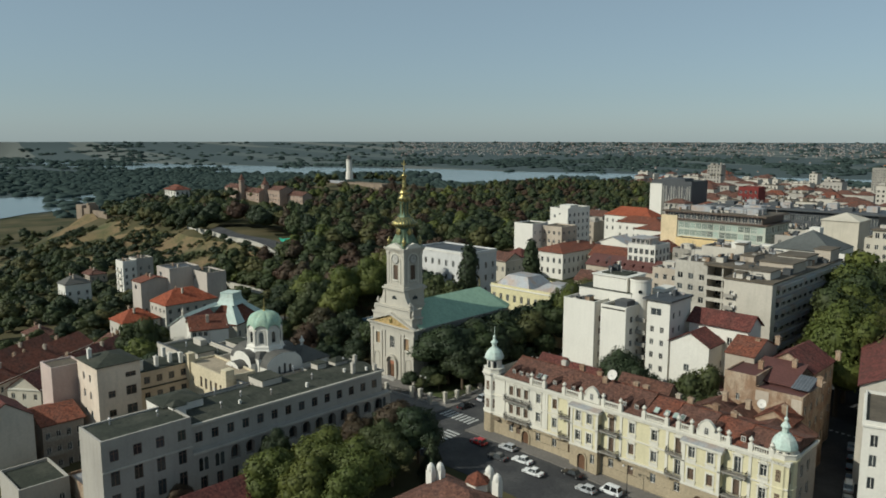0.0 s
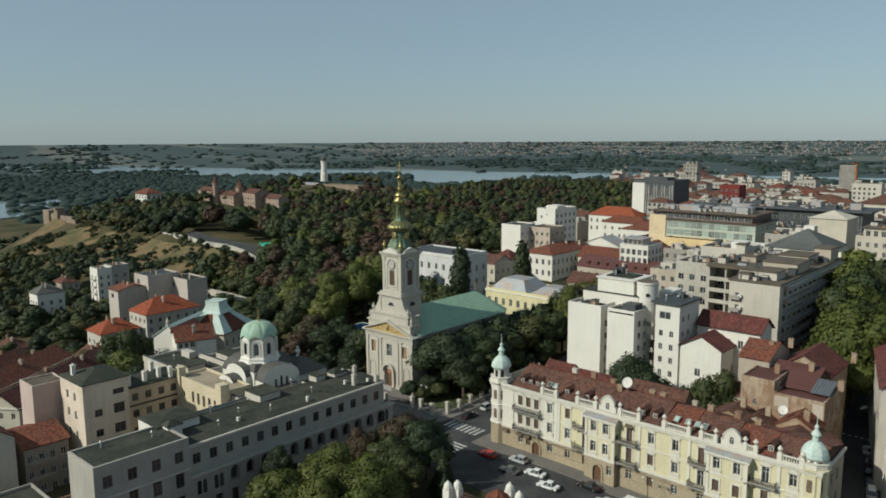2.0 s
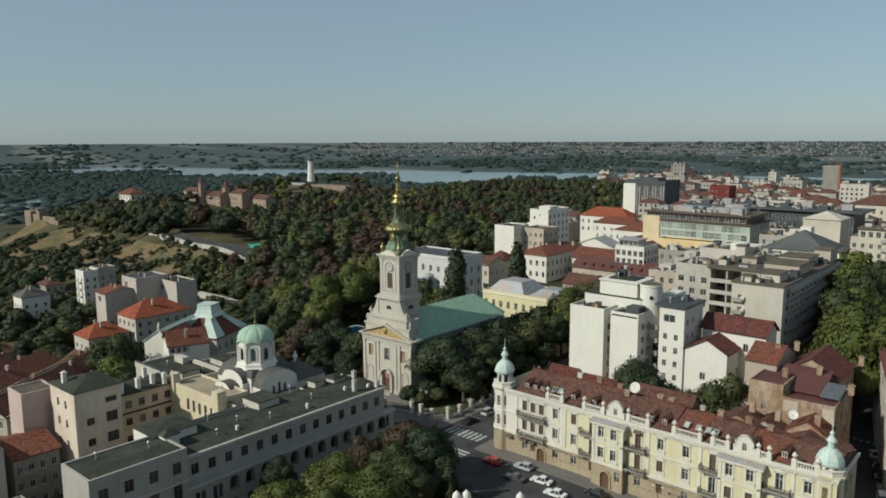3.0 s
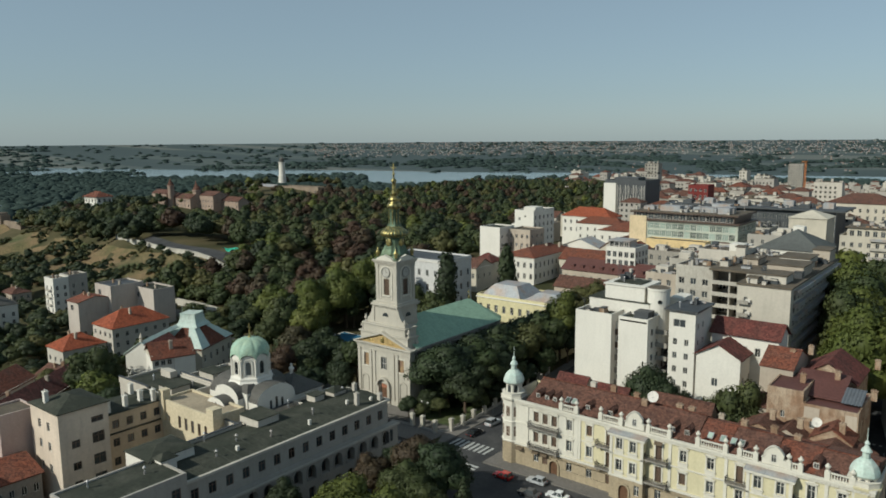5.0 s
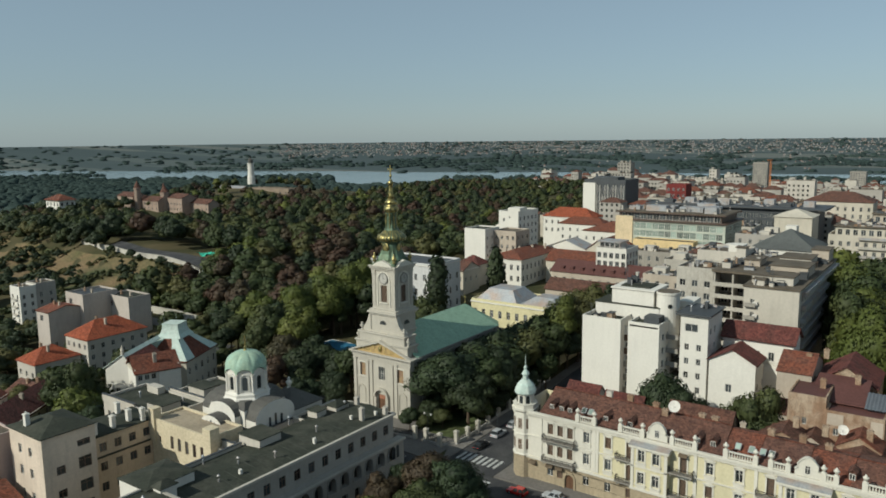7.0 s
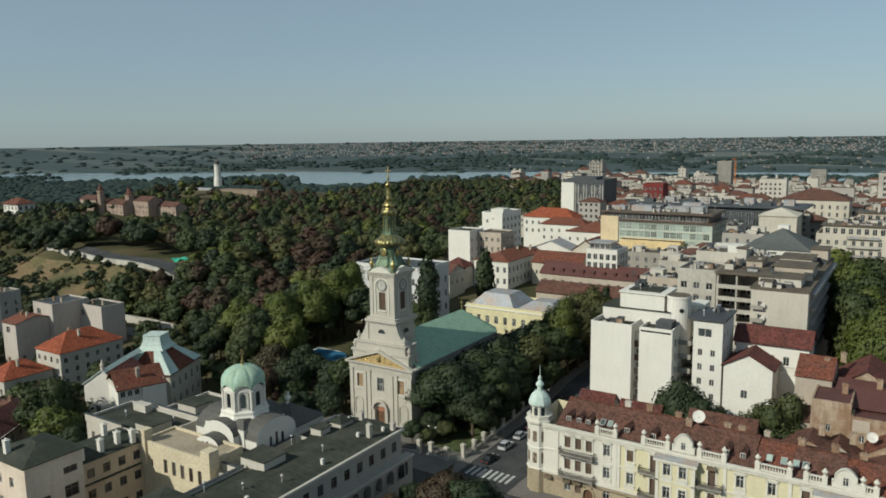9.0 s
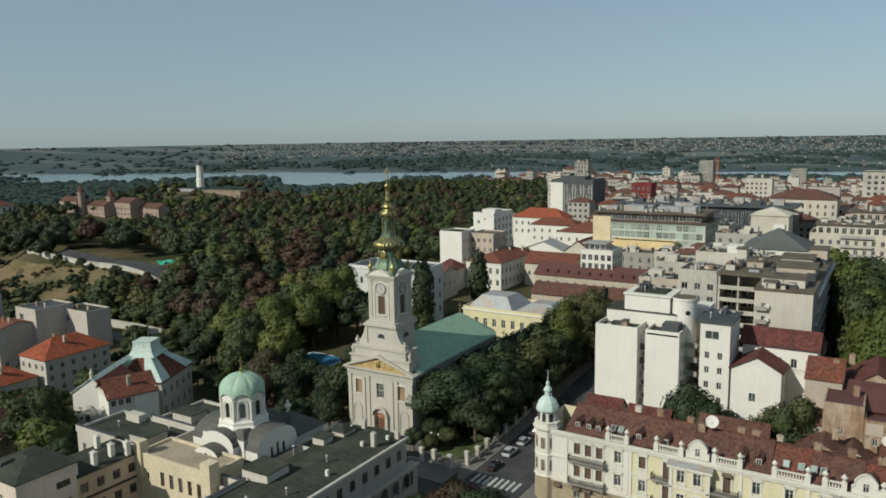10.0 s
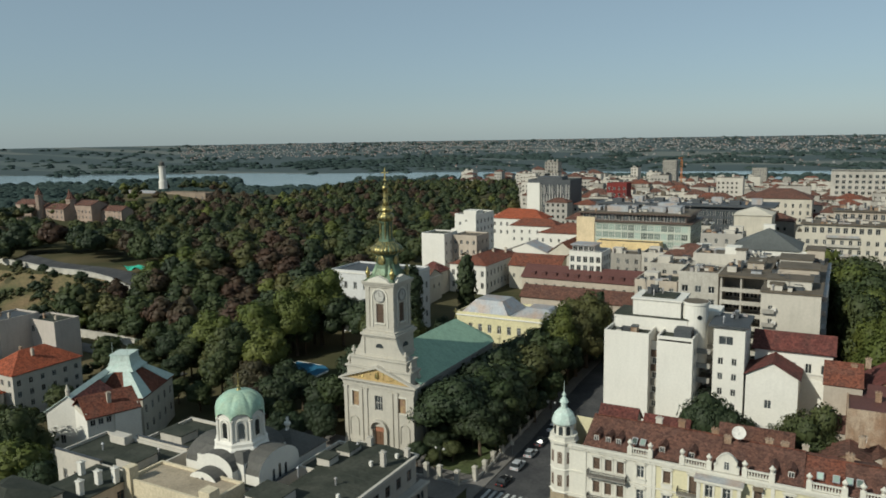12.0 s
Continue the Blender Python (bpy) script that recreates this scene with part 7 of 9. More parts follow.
MBX = ((-119.0, -22.0, 13, 20.5, -5.6, 12.4, 4.6, "hip", tile_orange, plaster_offwhite, "y", "grey-white house with a hipped orange tile roof"),
       (-120, -37, 11, 14.0, -8, 10.2, 3.8, "hip", tile_orange, plaster_offwhite, "y", "low house with a hipped orange tile roof"),
       (-99, -50, 17, 9, -7, 7.0, 2.6, "gable", tile_brown, plaster_tan, "x", "low yard house with a brown roof"),
              (-100, -78, 30, 9, -11, 11.4, 3.0, "gable", tile_brown, plaster_tan, "x", "narrow terrace with a brown tile roof"),
                            (-128, -62, 13, 9, -12, 8.0, 2.8, "hip", tile_brown, plaster_tan, "x", "small old house with a brown hipped roof"),
       (-150, -58, 12, 9, -12, 7.5, 3.0, "hip", tile_brown, plaster_offwhite, "x", "small old house with a brown hipped roof"),
       (-172, -74, 14, 9, -15, 6.5, 2.6, "gable", tile_brown, plaster_tan, "y", "small old house with a brown gabled roof"),
       (-156, -13, 8.5, 13, -7, 15.6, 1.6, "gable", tile_red, flat_pink, "x", "pale pinkish-grey plastered flats with a red roof edge"),
       (-157, -1.5, 12, 13.5, -7, 19.6, 2.0, "flat", sheet_dark, flat_pink, "x", "pale pinkish-grey apartment house with a dark sheet roof"),
       (-148, 9.0, 15, 9.0, -6, 17.0, 2.0, "flat", roof_felt, flat_pink, "x", "plain pinkish-grey apartment house with a flat roof"),
       (-202, -1, 8, 6.5, -10, 20.0, 2.0, "flat", roof_gravel, plaster_white, "x", "narrow white apartment tower with balconies"),
       (-202, 5.6, 8, 8, -10, 20.6, 2.0, "flat", roof_gravel, plaster_grey, "x", "grey apartment tower beside the white one"),
       (-197, -29, 9, 11, -10, 14.0, 3.4, "hip", slate, plaster_white, "x", "white flats with rows of dark windows and balconies"),
       (-184, 8, 15, 8, -9, 9.0, 2.0, "flat", roof_gravel, concrete, "x", "low grey house with a flat roof"),
       (-246, -8, 14, 8, -15, 9.0, 2.4, "gable", tile_brown, plaster_tan, "x", "low house with a brown roof among trees"),
       (-262, 4, 12, 9, -16, 12.0, 2.4, "hip", tile_brown, plaster_tan, "x", "old house with a brown roof among trees"))
for x, y, w, d, z, h, rise, rf, m, wall, al, lab in MBX:
    zs = [z1 for z1 in (2.6, 5.8, 9.0, 12.2, 15.4, 18.6) if z1 < h - 2.2]
    if wall is concrete and h > 15:
        so, eo = F3(2, w, zs[-2:], 1.6, 1.5), F3(max(1, int(d / 6)), d, zs[2:], 1.5, 1.5)
    else:
        so, eo = F3(int(w / 3.0), w, zs, 1.2, 1.7), F3(max(2, int(d / 3)), d, zs, 1.2, 1.7)
    if wall is flat_pink:
        so, eo = [(2.4, h - 3.6, 4.6, h - 1.6)], so[:2]
    t = block("town_house" if rf != "flat" else "apartment_house", x, y, z, w, d, h, wall, lab, S=so, E=eo, roof=rf, rmat=m, rise=rise, along=al, over=0.4)
    for k in range(2):
        chimney(t, w * (0.3 + 0.4 * k), d * 0.42, h + (rise * 0.75 if rf != "flat" else 0.1), 1.2, 0.8, 0.6, plaster_tan if k else brick_old)
    if wall is plaster_white and h > 14:
        for k, z1 in enumerate(zs):
            b = MB().box(w * 0.25, -0.9, z1 - 0.5, w * 0.75, 0, z1 - 0.35)
            b.box(w * 0.25, -0.9, z1 - 0.35, w * 0.75, -0.82, z1 + 0.5)
            b.put("balcony", concrete_light, t)
# two long terraces that run up the lane
for x, y, ln, dp, z, h, rz, m, wall, lab in ((-54.2, -89.0, 54.0, 9.5, -6, 10.6, 125, tile_dark, plaster_cream, "long cream terrace with a dark red tile roof"),
                                            (-66.0, -96.0, 40.0, 10.0, -8, 13.0, 125, tile_red, plaster_offwhite, "off-white terrace with a faded red tile roof"),
                                            (-88.0, -92.0, 30.0, 9.0, -9, 11.0, 125, tile_red, plaster_tan, "tan terrace with a patched red tile roof")):
    t = block("terrace_row", x, y, z, dp, ln, h, wall, lab, E=F3(int(ln / 3.2), ln, (h - 6.4, h - 3.0), 1.1, 1.7), S=F3(3, dp, (h - 6.4, h - 3.0), 1.0, 1.6), roof="gable", rmat=m, rise=3.4, along="y", over=0.4, cornice=stucco_trim)
    t.rotation_euler = (0, 0, radians(rz - 90))
    for k in range(4):
        chimney(t, dp * (0.35 if k % 2 else 0.62), ln * (0.14 + 0.22 * k), h + 2.2, 1.4, 0.8, 0.7, brick_old if k % 2 else plaster_tan)
t = block("rendered_house", -31.5, -87.5, -6, 7.3, 7.0, 21.6, plaster_pink, "pinkish rendered blank-walled house", roof="flat", rmat=roof_gravel, parapet=0.4)
t = block("row_house", -29.0, -93.0, -6, 14.0, 8.6, 12.4, render_shade, "grey-brown row house with balconies and a red roof", E=F3(4, 8.6, (2.0, 5.4, 8.8), 1.0, 1.7), roof="gable", rmat=tile_red, rise=2.0, along="y")
for k in range(3):
    b = MB().box(14.0, 0.6 + 0.3 * k, 1.9 + 3.4 * k, 15.0, 4.6, 2.1 + 3.4 * k)
    b.box(14.9, 0.6, 2.1 + 3.4 * k, 15.0, 4.6, 2.9 + 3.4 * k)
    b.put("balcony", concrete, t)
block("white_gable_house", -26.0, -105.0, -8, 12.0, 10.2, 18.0, plaster_offwhite, "house with a blank off-white gable and red roof", E=[], roof="gable", rmat=tile_dark, rise=3.6, along="x", over=0.15)
block("low_shed", -6.0, -104.0, -6, 12.0, 9.0, 8.2, plaster_grey, "low shed with a felt roof and dish", roof="flat", rmat=roof_felt, E=F3(3, 9, (4,)))
block("low_shed", 2.0, -94.0, -6, 11.0, 8.0, 7.0, brick_old, "low brick shed with a pale sheet roof", roof="flat", rmat=sheet_grey)
# small building below the camera with a red tile roof and domed chimneys
t = thing("roof_turret", pose(72.7, -50.2, 0), "six-sided white turret with a red tile roof", "turret")
MB().lathe(0, 0, [(2.0, 4.0), (2.0, 8.6), (2.2, 8.7), (2.2, 8.9)], 6).put("wall", plaster_white, t)
MB().lathe(0, 0, [(2.4, 8.9), (1.3, 9.8), (0.1, 10.6)], 6).put("roof", tile_red, t, "red tile pyramid roof")
t = block("villa", 64.0, -62.0, -1, 18.0, 13.0, 7.6, plaster_tan, "villa with a dark red tile roof and white domed chimneys", roof="hip", rmat=tile_brown, rise=3.4, S=F3(4, 18, (2, 5)))
for x, y in ((2.4, 8.9), (1.4, 7.6), (9.5, 14.0), (12.5, 12.6)):
    c = MB().box(x - 0.7, y - 0.6, 7.0, x + 0.7, y + 0.6, 10.8)
    c.lathe(x, y, [(0.75, 10.8), (0.75, 11.2), (0.6, 11.7), (0.25, 12.1), (0.05, 12.3)], 10)
    c.put("chimney", plaster_white, t, "white chimney with a domed cap")
block("red_roof_annex", 36.0, -94.0, -2, 9.0, 17.0, 7.0, plaster_tan, "annex with a dark red roof under the trees", roof="gable", rmat=tile_dark, rise=3.5, along="y")

# ---- the town behind ----
block("white_tower_house", -70.3, 136.5, 6, 11.0, 12.0, 21.4, plaster_white, "white house with a blank gable", E=F3(3, 12, (9, 13, 17), 1, 1.5), roof="flat")
t = block("white_tower_house", -66.5, 160.0, 6, 10.6, 19.0, 27.4, plaster_white, "white tall apartment house", E=F3(5, 19, (6, 9.5, 13, 16.5, 20, 23.5), 1.4, 1.8), S=[(2.2, 23, 3.3, 24.4), (5.4, 24.6, 6.2, 25.4)], roof="flat")
MB().box(2.0, 5, 27.4, 8.5, 12, 29.0).put("roof_box", plaster_white, t)
MB().box(-2.2, 0.8, -4, 0, 8, 21.0).put("side_wing", plaster_white, t)
block("grey_tower_house", -59.2, 143.5, 6, 11.5, 12.5, 20.3, plaster_tan, "tan-grey plastered apartment house", S=F3(4, 11.5, (5, 9, 13, 17), 1.2, 1.6), E=F3(3, 12.5, (5, 9, 13, 17), 1.2, 1.6), roof="flat", rmat=roof_gravel)
t = block("red_roof_house", -53.5, 130.0, 5, 16.3, 35.0, 12.0, plaster_white, "white house with a red tile roof", S=F3(5, 16.3, (2.4, 7.2), 1.3, 2.4), E=F3(10, 35, (2.4, 7.2), 1.3, 2.4), roof="hip", rmat=tile_red, rise=3.0, cornice=plaster_white)
for k in range(4):
    chimney(t, 4 + 3.0 * k, 8 + 6.5 * k, 13.4, 1.8, 0.9, 0.7, plaster_tan)
block("red_roof_house", -82.0, 108.0, 5, 30.0, 12.0, 9.5, plaster_cream, "long low house with a brown-red roof", S=F3(9, 30, (4.5,), 1.2, 2.2), E=F3(3, 12, (4.5,)), roof="gable", rmat=tile_brown, rise=3.0, cornice=plaster_white)
block("red_roof_house", -64.0, 122.0, 5, 10.0, 9.0, 9.5, plaster_cream, "small house with a dark hipped roof", S=F3(3, 10, (4.5,), 1.2, 2.0), roof="hip", rmat=tile_dark, rise=3.4)
t = block("glass_house", 0.5, 121.0, 5, 12.0, 12.0, 21.0, plaster_white, "white house with a glazed rooftop pavilion", S=F3(5, 12, (14.4, 17.6), 1.6, 2.2), E=F3(4, 12, (14.4, 17.6), 1.6, 2.2), roof="flat", rmat=sheet_grey)
m = MB().box(1, 1, 21.0, 9, 8, 23.6)
m.box(0.4, 0.4, 23.6, 9.6, 8.6, 24.0)
m.put("pavilion", sheet_grey, t)
for i in range(4):
    window(t, 2.0 + 2.0 * i, 0.95, 21.3, 0, 1.7, 2.1, "two")
m = MB()
for i in range(13):
    m.box(i * 0.95, -0.05, 21.0, i * 0.95 + 0.06, 0.0, 22.0)
m.box(0, -0.06, 22.0, 12, 0.02, 22.08)
m.put("railing", frame_white, t)
for x, y, w, d, h, rf, m, wl, lab in ((-9, 146, 14, 13, 13.4, "gable", tile_red, plaster_cream, "cream town house with a red tile roof"), (6, 148, 14, 11, 14.5, "flat", roof_gravel, concrete, "grey town house with a flat roof"),
                                      (21, 145, 13, 14, 16.0, "flat", roof_felt, plaster_offwhite, "off-white town house with a flat roof"), (33, 128, 16, 13, 19.0, "hip", tile_brown, plaster_tan, "tan town house with a brown roof"),
                                      (34, 100, 13, 14, 20.0, "flat", roof_gravel, concrete_light, "pale block with a gravelled flat roof"), (35, 78, 12, 12, 18.6, "flat", roof_felt, plaster_tan, "tan house with a felt roof")):
    h += 2.2
    t = block("town_house", x, y, 5, w, d, h, wl, lab, S=F3(4, w, (h - 6.6, h - 3.2), 1.3, 1.8), E=F3(4, d, (h - 3.2,), 1.3, 1.8), roof=rf, rmat=m, rise=3.4, along="y")
    MB().box(2, 3, h, 6, 7, h + 2.2).put("roof_box", plaster_offwhite, t)
    if rf == "flat":
        roof_plant(t, 0.5, 0.5, w - 0.5, d - 0.5, h, 9, int(x + 50))
# glazed office
t = thing("glazed_office", pose(-15.0, 177.0, 6), "glazed office building with a brown top storey and buff end wall", "building")
a = MB()
facade(a, (0, -0.5, 0), (1, 0, 0), (0, -1, 0), 8.0, -4, 27.0, [], 0.2, 1)
windows_on(t, a, "S", 48, 26, -4, 25.0, [(8.6 + 2.75 * i, z, 11.2 + 2.75 * i, z + 2.6) for z in (15.0, 18.3, 21.6) for i in range(14)], "office", 0.2, 0)
windows_on(t, a, "E", 48, 26, -4, 25.0, [(1 + 3.1 * i, z, 3.5 + 3.1 * i, z + 2.6) for z in (15.0, 18.3, 21.6) for i in range(8)], "office", 0.2, 0)
windows_on(t, a, "W", 48, 26, -4, 25.0, [], "office", 0.2, 0)
windows_on(t, a, "N", 48, 26, -4, 25.0, [], "office", 0.2, 0)
a.put("wall", [mat("frame_greengrey", (0.46, 0.48, 0.4)), mat("panel_buff", (0.62, 0.5, 0.32))], t)
m = MB()
m.box(8.2, -0.8, 25.0, 48.8, 26.5, 25.6)
m.box(1, 1.4, 25.6, 46, 25, 28.4)
m.box(-0.2, 0.2, 28.4, 48.0, 26.4, 28.9)
m.put("top_storey", mat("panel_brown", (0.1, 0.07, 0.055), 0.5), t, "dark brown set-back top storey")
MB().box(0.2, 0.6, 28.9, 47.6, 26.0, 29.1).put("roof", roof_gravel, t)
roof_plant(t, 1, 1, 46, 25, 29.1, 40, 9)
for i in range(15):
    window(t, 3.6 + 2.9 * i, 1.35, 25.8, 0, 2.5, 2.3, "two")
for x, y, w, d, h in ((3, 8, 5, 5, 1.6), (12, 5, 9, 6, 2.4), (22, 3, 3, 3, 1.4), (26, 8, 10, 7, 2.0), (38, 4, 5, 9, 2.6), (16, 14, 6, 6, 1.6), (31, 17, 8, 6, 3.0)):
    MB().box(x, y, 29.0, x + w, y + d, 29.1 + h).put("plant_box", sheet_grey, t, "grey rooftop plant box")
for x in (6, 10, 20, 24, 30, 36, 44):
    MB().lathe(x, 4 + x % 7, [(0.3, 29.0), (0.3, 31.2), (0.45, 31.2), (0.45, 31.5)], 8).put("vent_pipe", sheet_grey, t)
block("buff_block", -3.6, 169.0, 6, 26.0, 6.5, 17.6, mat("plaster_ochre", (0.66, 0.5, 0.26), stain=0.2), "ochre plastered block with few windows", S=[(8, 14, 9, 15), (17, 14, 18, 15)], roof="flat", parapet=0.4)
t = block("black_white_block", -84.0, 292.0, 5, 27.0, 22.0, 36.0, sheet_dark, "dark clad office block with slim windows", S=[(9 + 1.75 * i, z, 9.9 + 1.75 * i, z + 4.2) for z in (16, 22, 28) for i in range(10)], roof="flat")
MB().box(-0.2, -1.3, -5, 8.0, 0, 34.6).put("end_slab", plaster_white, t, "blank white slab wall")
MB().box(4, 5, 36.0, 20, 16, 38.0).put("plant_box", sheet_dark, t)
for i in range(11):
    MB().box(8.6 + 1.75 * i, -0.5, 15.5 + 6.0 * (i % 3 == 1), 8.85 + 1.75 * i, 0.0, 33.5 - 6.0 * (i % 3 == 2)).put("fin", plaster_white, t, "slim white facade fin")
block("orange_roof_house", -84.0, 238.0, 5, 30.0, 14.0, 18.6, plaster_white, "white house with a bright orange tile roof", S=F3(8, 30, (10, 14.4), 1.2, 2), E=F3(4, 14, (10, 14.4)), roof="hip", rmat=tile_orange, rise=4.8, cornice=plaster_white)
block("red_roof_house", -66.0, 222.0, 5, 26.0, 11.0, 17.0, plaster_white, "white gabled house with a red roof", S=F3(6, 26, (9, 13)), E=F3(3, 11, (9, 13)), roof="hip", rmat=tile_red, rise=3.4)
block("red_roof_house", -46.5, 168.0, 5, 22.0, 11.0, 12.2, plaster_white, "white gabled house with a long roof", S=[(3, 7.6, 4.4, 9.6), (8, 7.6, 9.4, 9.6)], E=[(5.0, 8, 6.0, 10)], roof="gable", rmat=sheet_grey, rise=4.2, along="y")
block("red_roof_house", -24.0, 166.0, 5, 12.0, 26.0, 13.4, plaster_cream, "cream gabled house with a long red roof", S=[(5, 9, 6.2, 11)], E=F3(6, 26, (8,)), roof="gable", rmat=tile_red, rise=4.4, along="y")
block("red_roof_house", -40.0, 196.0, 5, 24.0, 22.0, 17.5, plaster_white, "white house with a broad red hipped roof", S=F3(6, 24, (9, 13)), E=F3(5, 22, (9, 13)), roof="hip", rmat=tile_red, rise=4.0)
block("red_roof_house", -34.0, 146.0, 5, 22.0, 13.0, 10.4, plaster_cream, "low house with a broad red tile roof", S=F3(5, 22, (5,)), roof="gable", rmat=tile_red, rise=4.0, along="x")
t = block("maroon_roof_house", -16.0, 116.5, 5, 47.0, 12.0, 12.0, plaster_tan, "long house with a maroon roof and dormers", S=F3(13, 47, (3, 7.6), 1.2, 2), roof="gable", rmat=sheet_maroon, rise=3.6)
for i in range(11):
    d = MB().box(3.4 + 4.1 * i, 0.6, 12.2, 4.8 + 4.1 * i, 3.0, 13.6)
    d.put("dormer", sheet_maroon, t, "small dormer window")
block("brown_roof_house", -9.0, 98.0, 5, 42.0, 10.0, 8.8, plaster_tan, "long brown-roofed house with dormers", S=F3(10, 42, (4,), 1.2, 2), roof="gable", rmat=tile_brown, rise=3.2)
t = block("white_roof_hall", 56.0, 122.0, 6, 20.0, 21.0, 24.6, plaster_white, "white hall with a grey pyramid roof", roof="hip", rmat=mat("sheet_slate", (0.1, 0.105, 0.1), 0.8, stain=0.4), rise=5.8, S=F3(6, 25, (20,), 1.6, 2.4), E=F3(6, 24, (20,), 1.6, 2.4))
MB().box(8.0, 13.0, 27.0, 11.5, 17.0, 31.0).put("roof_box", plaster_white, t)
for x, y, w, d, h, wall, n, seed, lab in ((72.0, 172.5, 34.0, 18.0, 28.0, plaster_cream, 12, 11, "cream block of flats with set-back terraces"), (82.0, 196.0, 30.0, 16.0, 31.0, plaster_tan, 11, 12, "tan brick block of flats with set-back terraces")):
    t = block("terrace_block", x, y, 6, w, d, h - 4.4, wall, lab, S=F3(n, w, (h - 14.4, h - 11.0, h - 7.6), 1.3, 1.7), E=F3(5, d, (h - 11, h - 7.6), 1.4, 1.7), roof="flat", rmat=roof_gravel, parapet=1.0)
    a = MB()
    windows_on(t, a, "S", w - 4, d - 5, h - 4.4, h - 0.6, [(0.8 + 2.6 * i, h - 3.9, 2.4 + 2.6 * i, h - 1.6) for i in range(int((w - 6) / 2.6))], "two", 0.2, 0, (2, 2.6), True)
    for sd in "ENW":
        windows_on(t, a, sd, w - 4, d - 5, h - 4.4, h - 0.6, [], "two", 0.2, 0, (2, 2.6))
    a.put("penthouse", wall, t)
    MB().box(1.4, 1.8, h - 0.6, w - 1.4, d - 1.8, h - 0.25).put("roof_slab", roof_gravel, t)
    for k in range(4):
        z = h - 15.2 + 3.4 * k
        MB().box(w * 0.3, -1.0, z, w * 0.62, 0, z + 0.18).put("balcony", concrete_light, t)
        MB().box(w * 0.3, -1.0, z + 0.18, w * 0.62, -0.92, z + 1.0).put("balcony_front", sheet_grey if k % 2 else concrete_light, t)
    roof_plant(t, 2.5, 2.5, w - 2.5, d - 3, h - 0.3, 26, seed)
block("hump_hall", 46.0, 205.0, 6, 15.0, 16.0, 27.0, plaster_cream, "blank cream hall with a hipped roof", roof="hip", rmat=plaster_cream, rise=3.0)
block("brown_roof_block", 38.0, 320.0, 6, 34.0, 22.0, 25.0, plaster_cream, "cream palace with a brown hipped roof", S=F3(9, 34, (12, 16, 20), 1.3, 2.2), E=F3(6, 22, (12, 16, 20), 1.3, 2.2), roof="hip", rmat=tile_brown, rise=5.0)
t = block("flat_roof_mall", -30.0, 262.0, 6, 84.0, 24.0, 24.0, sheet_dark, "long dark glazed shopping block with an overhanging roof", S=F3(24, 84, (12, 16, 20), 2.6, 2.6), roof="flat", rmat=roof_felt, styS="office")
MB().box(-2, -2, 24.8, 88, 27, 25.6).put("roof_slab", sheet_dark, t, "dark overhanging roof slab")
roof_plant(t, 1, 1, 82, 22, 25.6, 60, 31)
for k in range(8):
    MB().box(6 + 10 * k, 4 + k % 3 * 5, 25.6, 11 + 10 * k, 9 + k % 3 * 5, 27.4 + k % 2).put("plant_box", sheet_grey if k % 2 else sheet_dark, t)
block("red_pavilion", -50.0, 345.0, 6, 13.0, 12.0, 30.0, mat("paint_red", (0.17, 0.03, 0.026)), "red painted house with white windows", S=F3(4, 13, (22, 26), 1.6, 2.2), roof="flat")
t = block("terrace_house", 50.0, 64.0, 4, 10.0, 14.0, 27.6, concrete_light, "pale house with planted roof terraces", S=F3(3, 10, (16, 19.4, 22.8), 1.6, 1.8), roof="flat", rmat=roof_gravel)
roof_plant(t, 0.5, 0.5, 9.5, 13.5, 27.6, 14, 13)
t = block("terrace_house", 51.0, 79.0, 4, 13.0, 14.0, 30.4, plaster_offwhite, "off-white block with a blank front and flat roof", S=[(2, 27, 3, 28)], roof="flat", rmat=roof_gravel)
MB().box(8, 3, 30.4, 12, 8, 32.6).put("roof_box", plaster_white, t)
roof_plant(t, 0.5, 0.5, 12.5, 13.5, 30.4, 12, 14)
CITY = random.Random(21)
TAKEN = [(-18, 165, 36, 206), (-90, 215, -34, 320), (50, 118, 80, 148), (-75, 100, -24, 215), (48, 40, 90, 108), (86, -30, 131, 230), (-18, 92, 36, 132), (-32, 258, 74, 290), (36, 200, 70, 345), (70, 168, 116, 215), (-40, 140, -8, 215)]
spots = []
for row in range(9):
    y = 96 + row * 26
    x = -40.0 - row * 12 + CITY.uniform(-10, 10) if row > 2 else 36.0
    while x < 170 + row * 30:
        w, d = CITY.uniform(11, 24), CITY.uniform(11, 18)
        yy = y + CITY.uniform(-3, 5)
        if not any(a - w < x < c and b - d < yy < e for a, b, c, e in TAKEN):
            spots.append((x, yy, w, d))
        x += w + CITY.choice((0.5, 1.0, 2.0, 6.0))
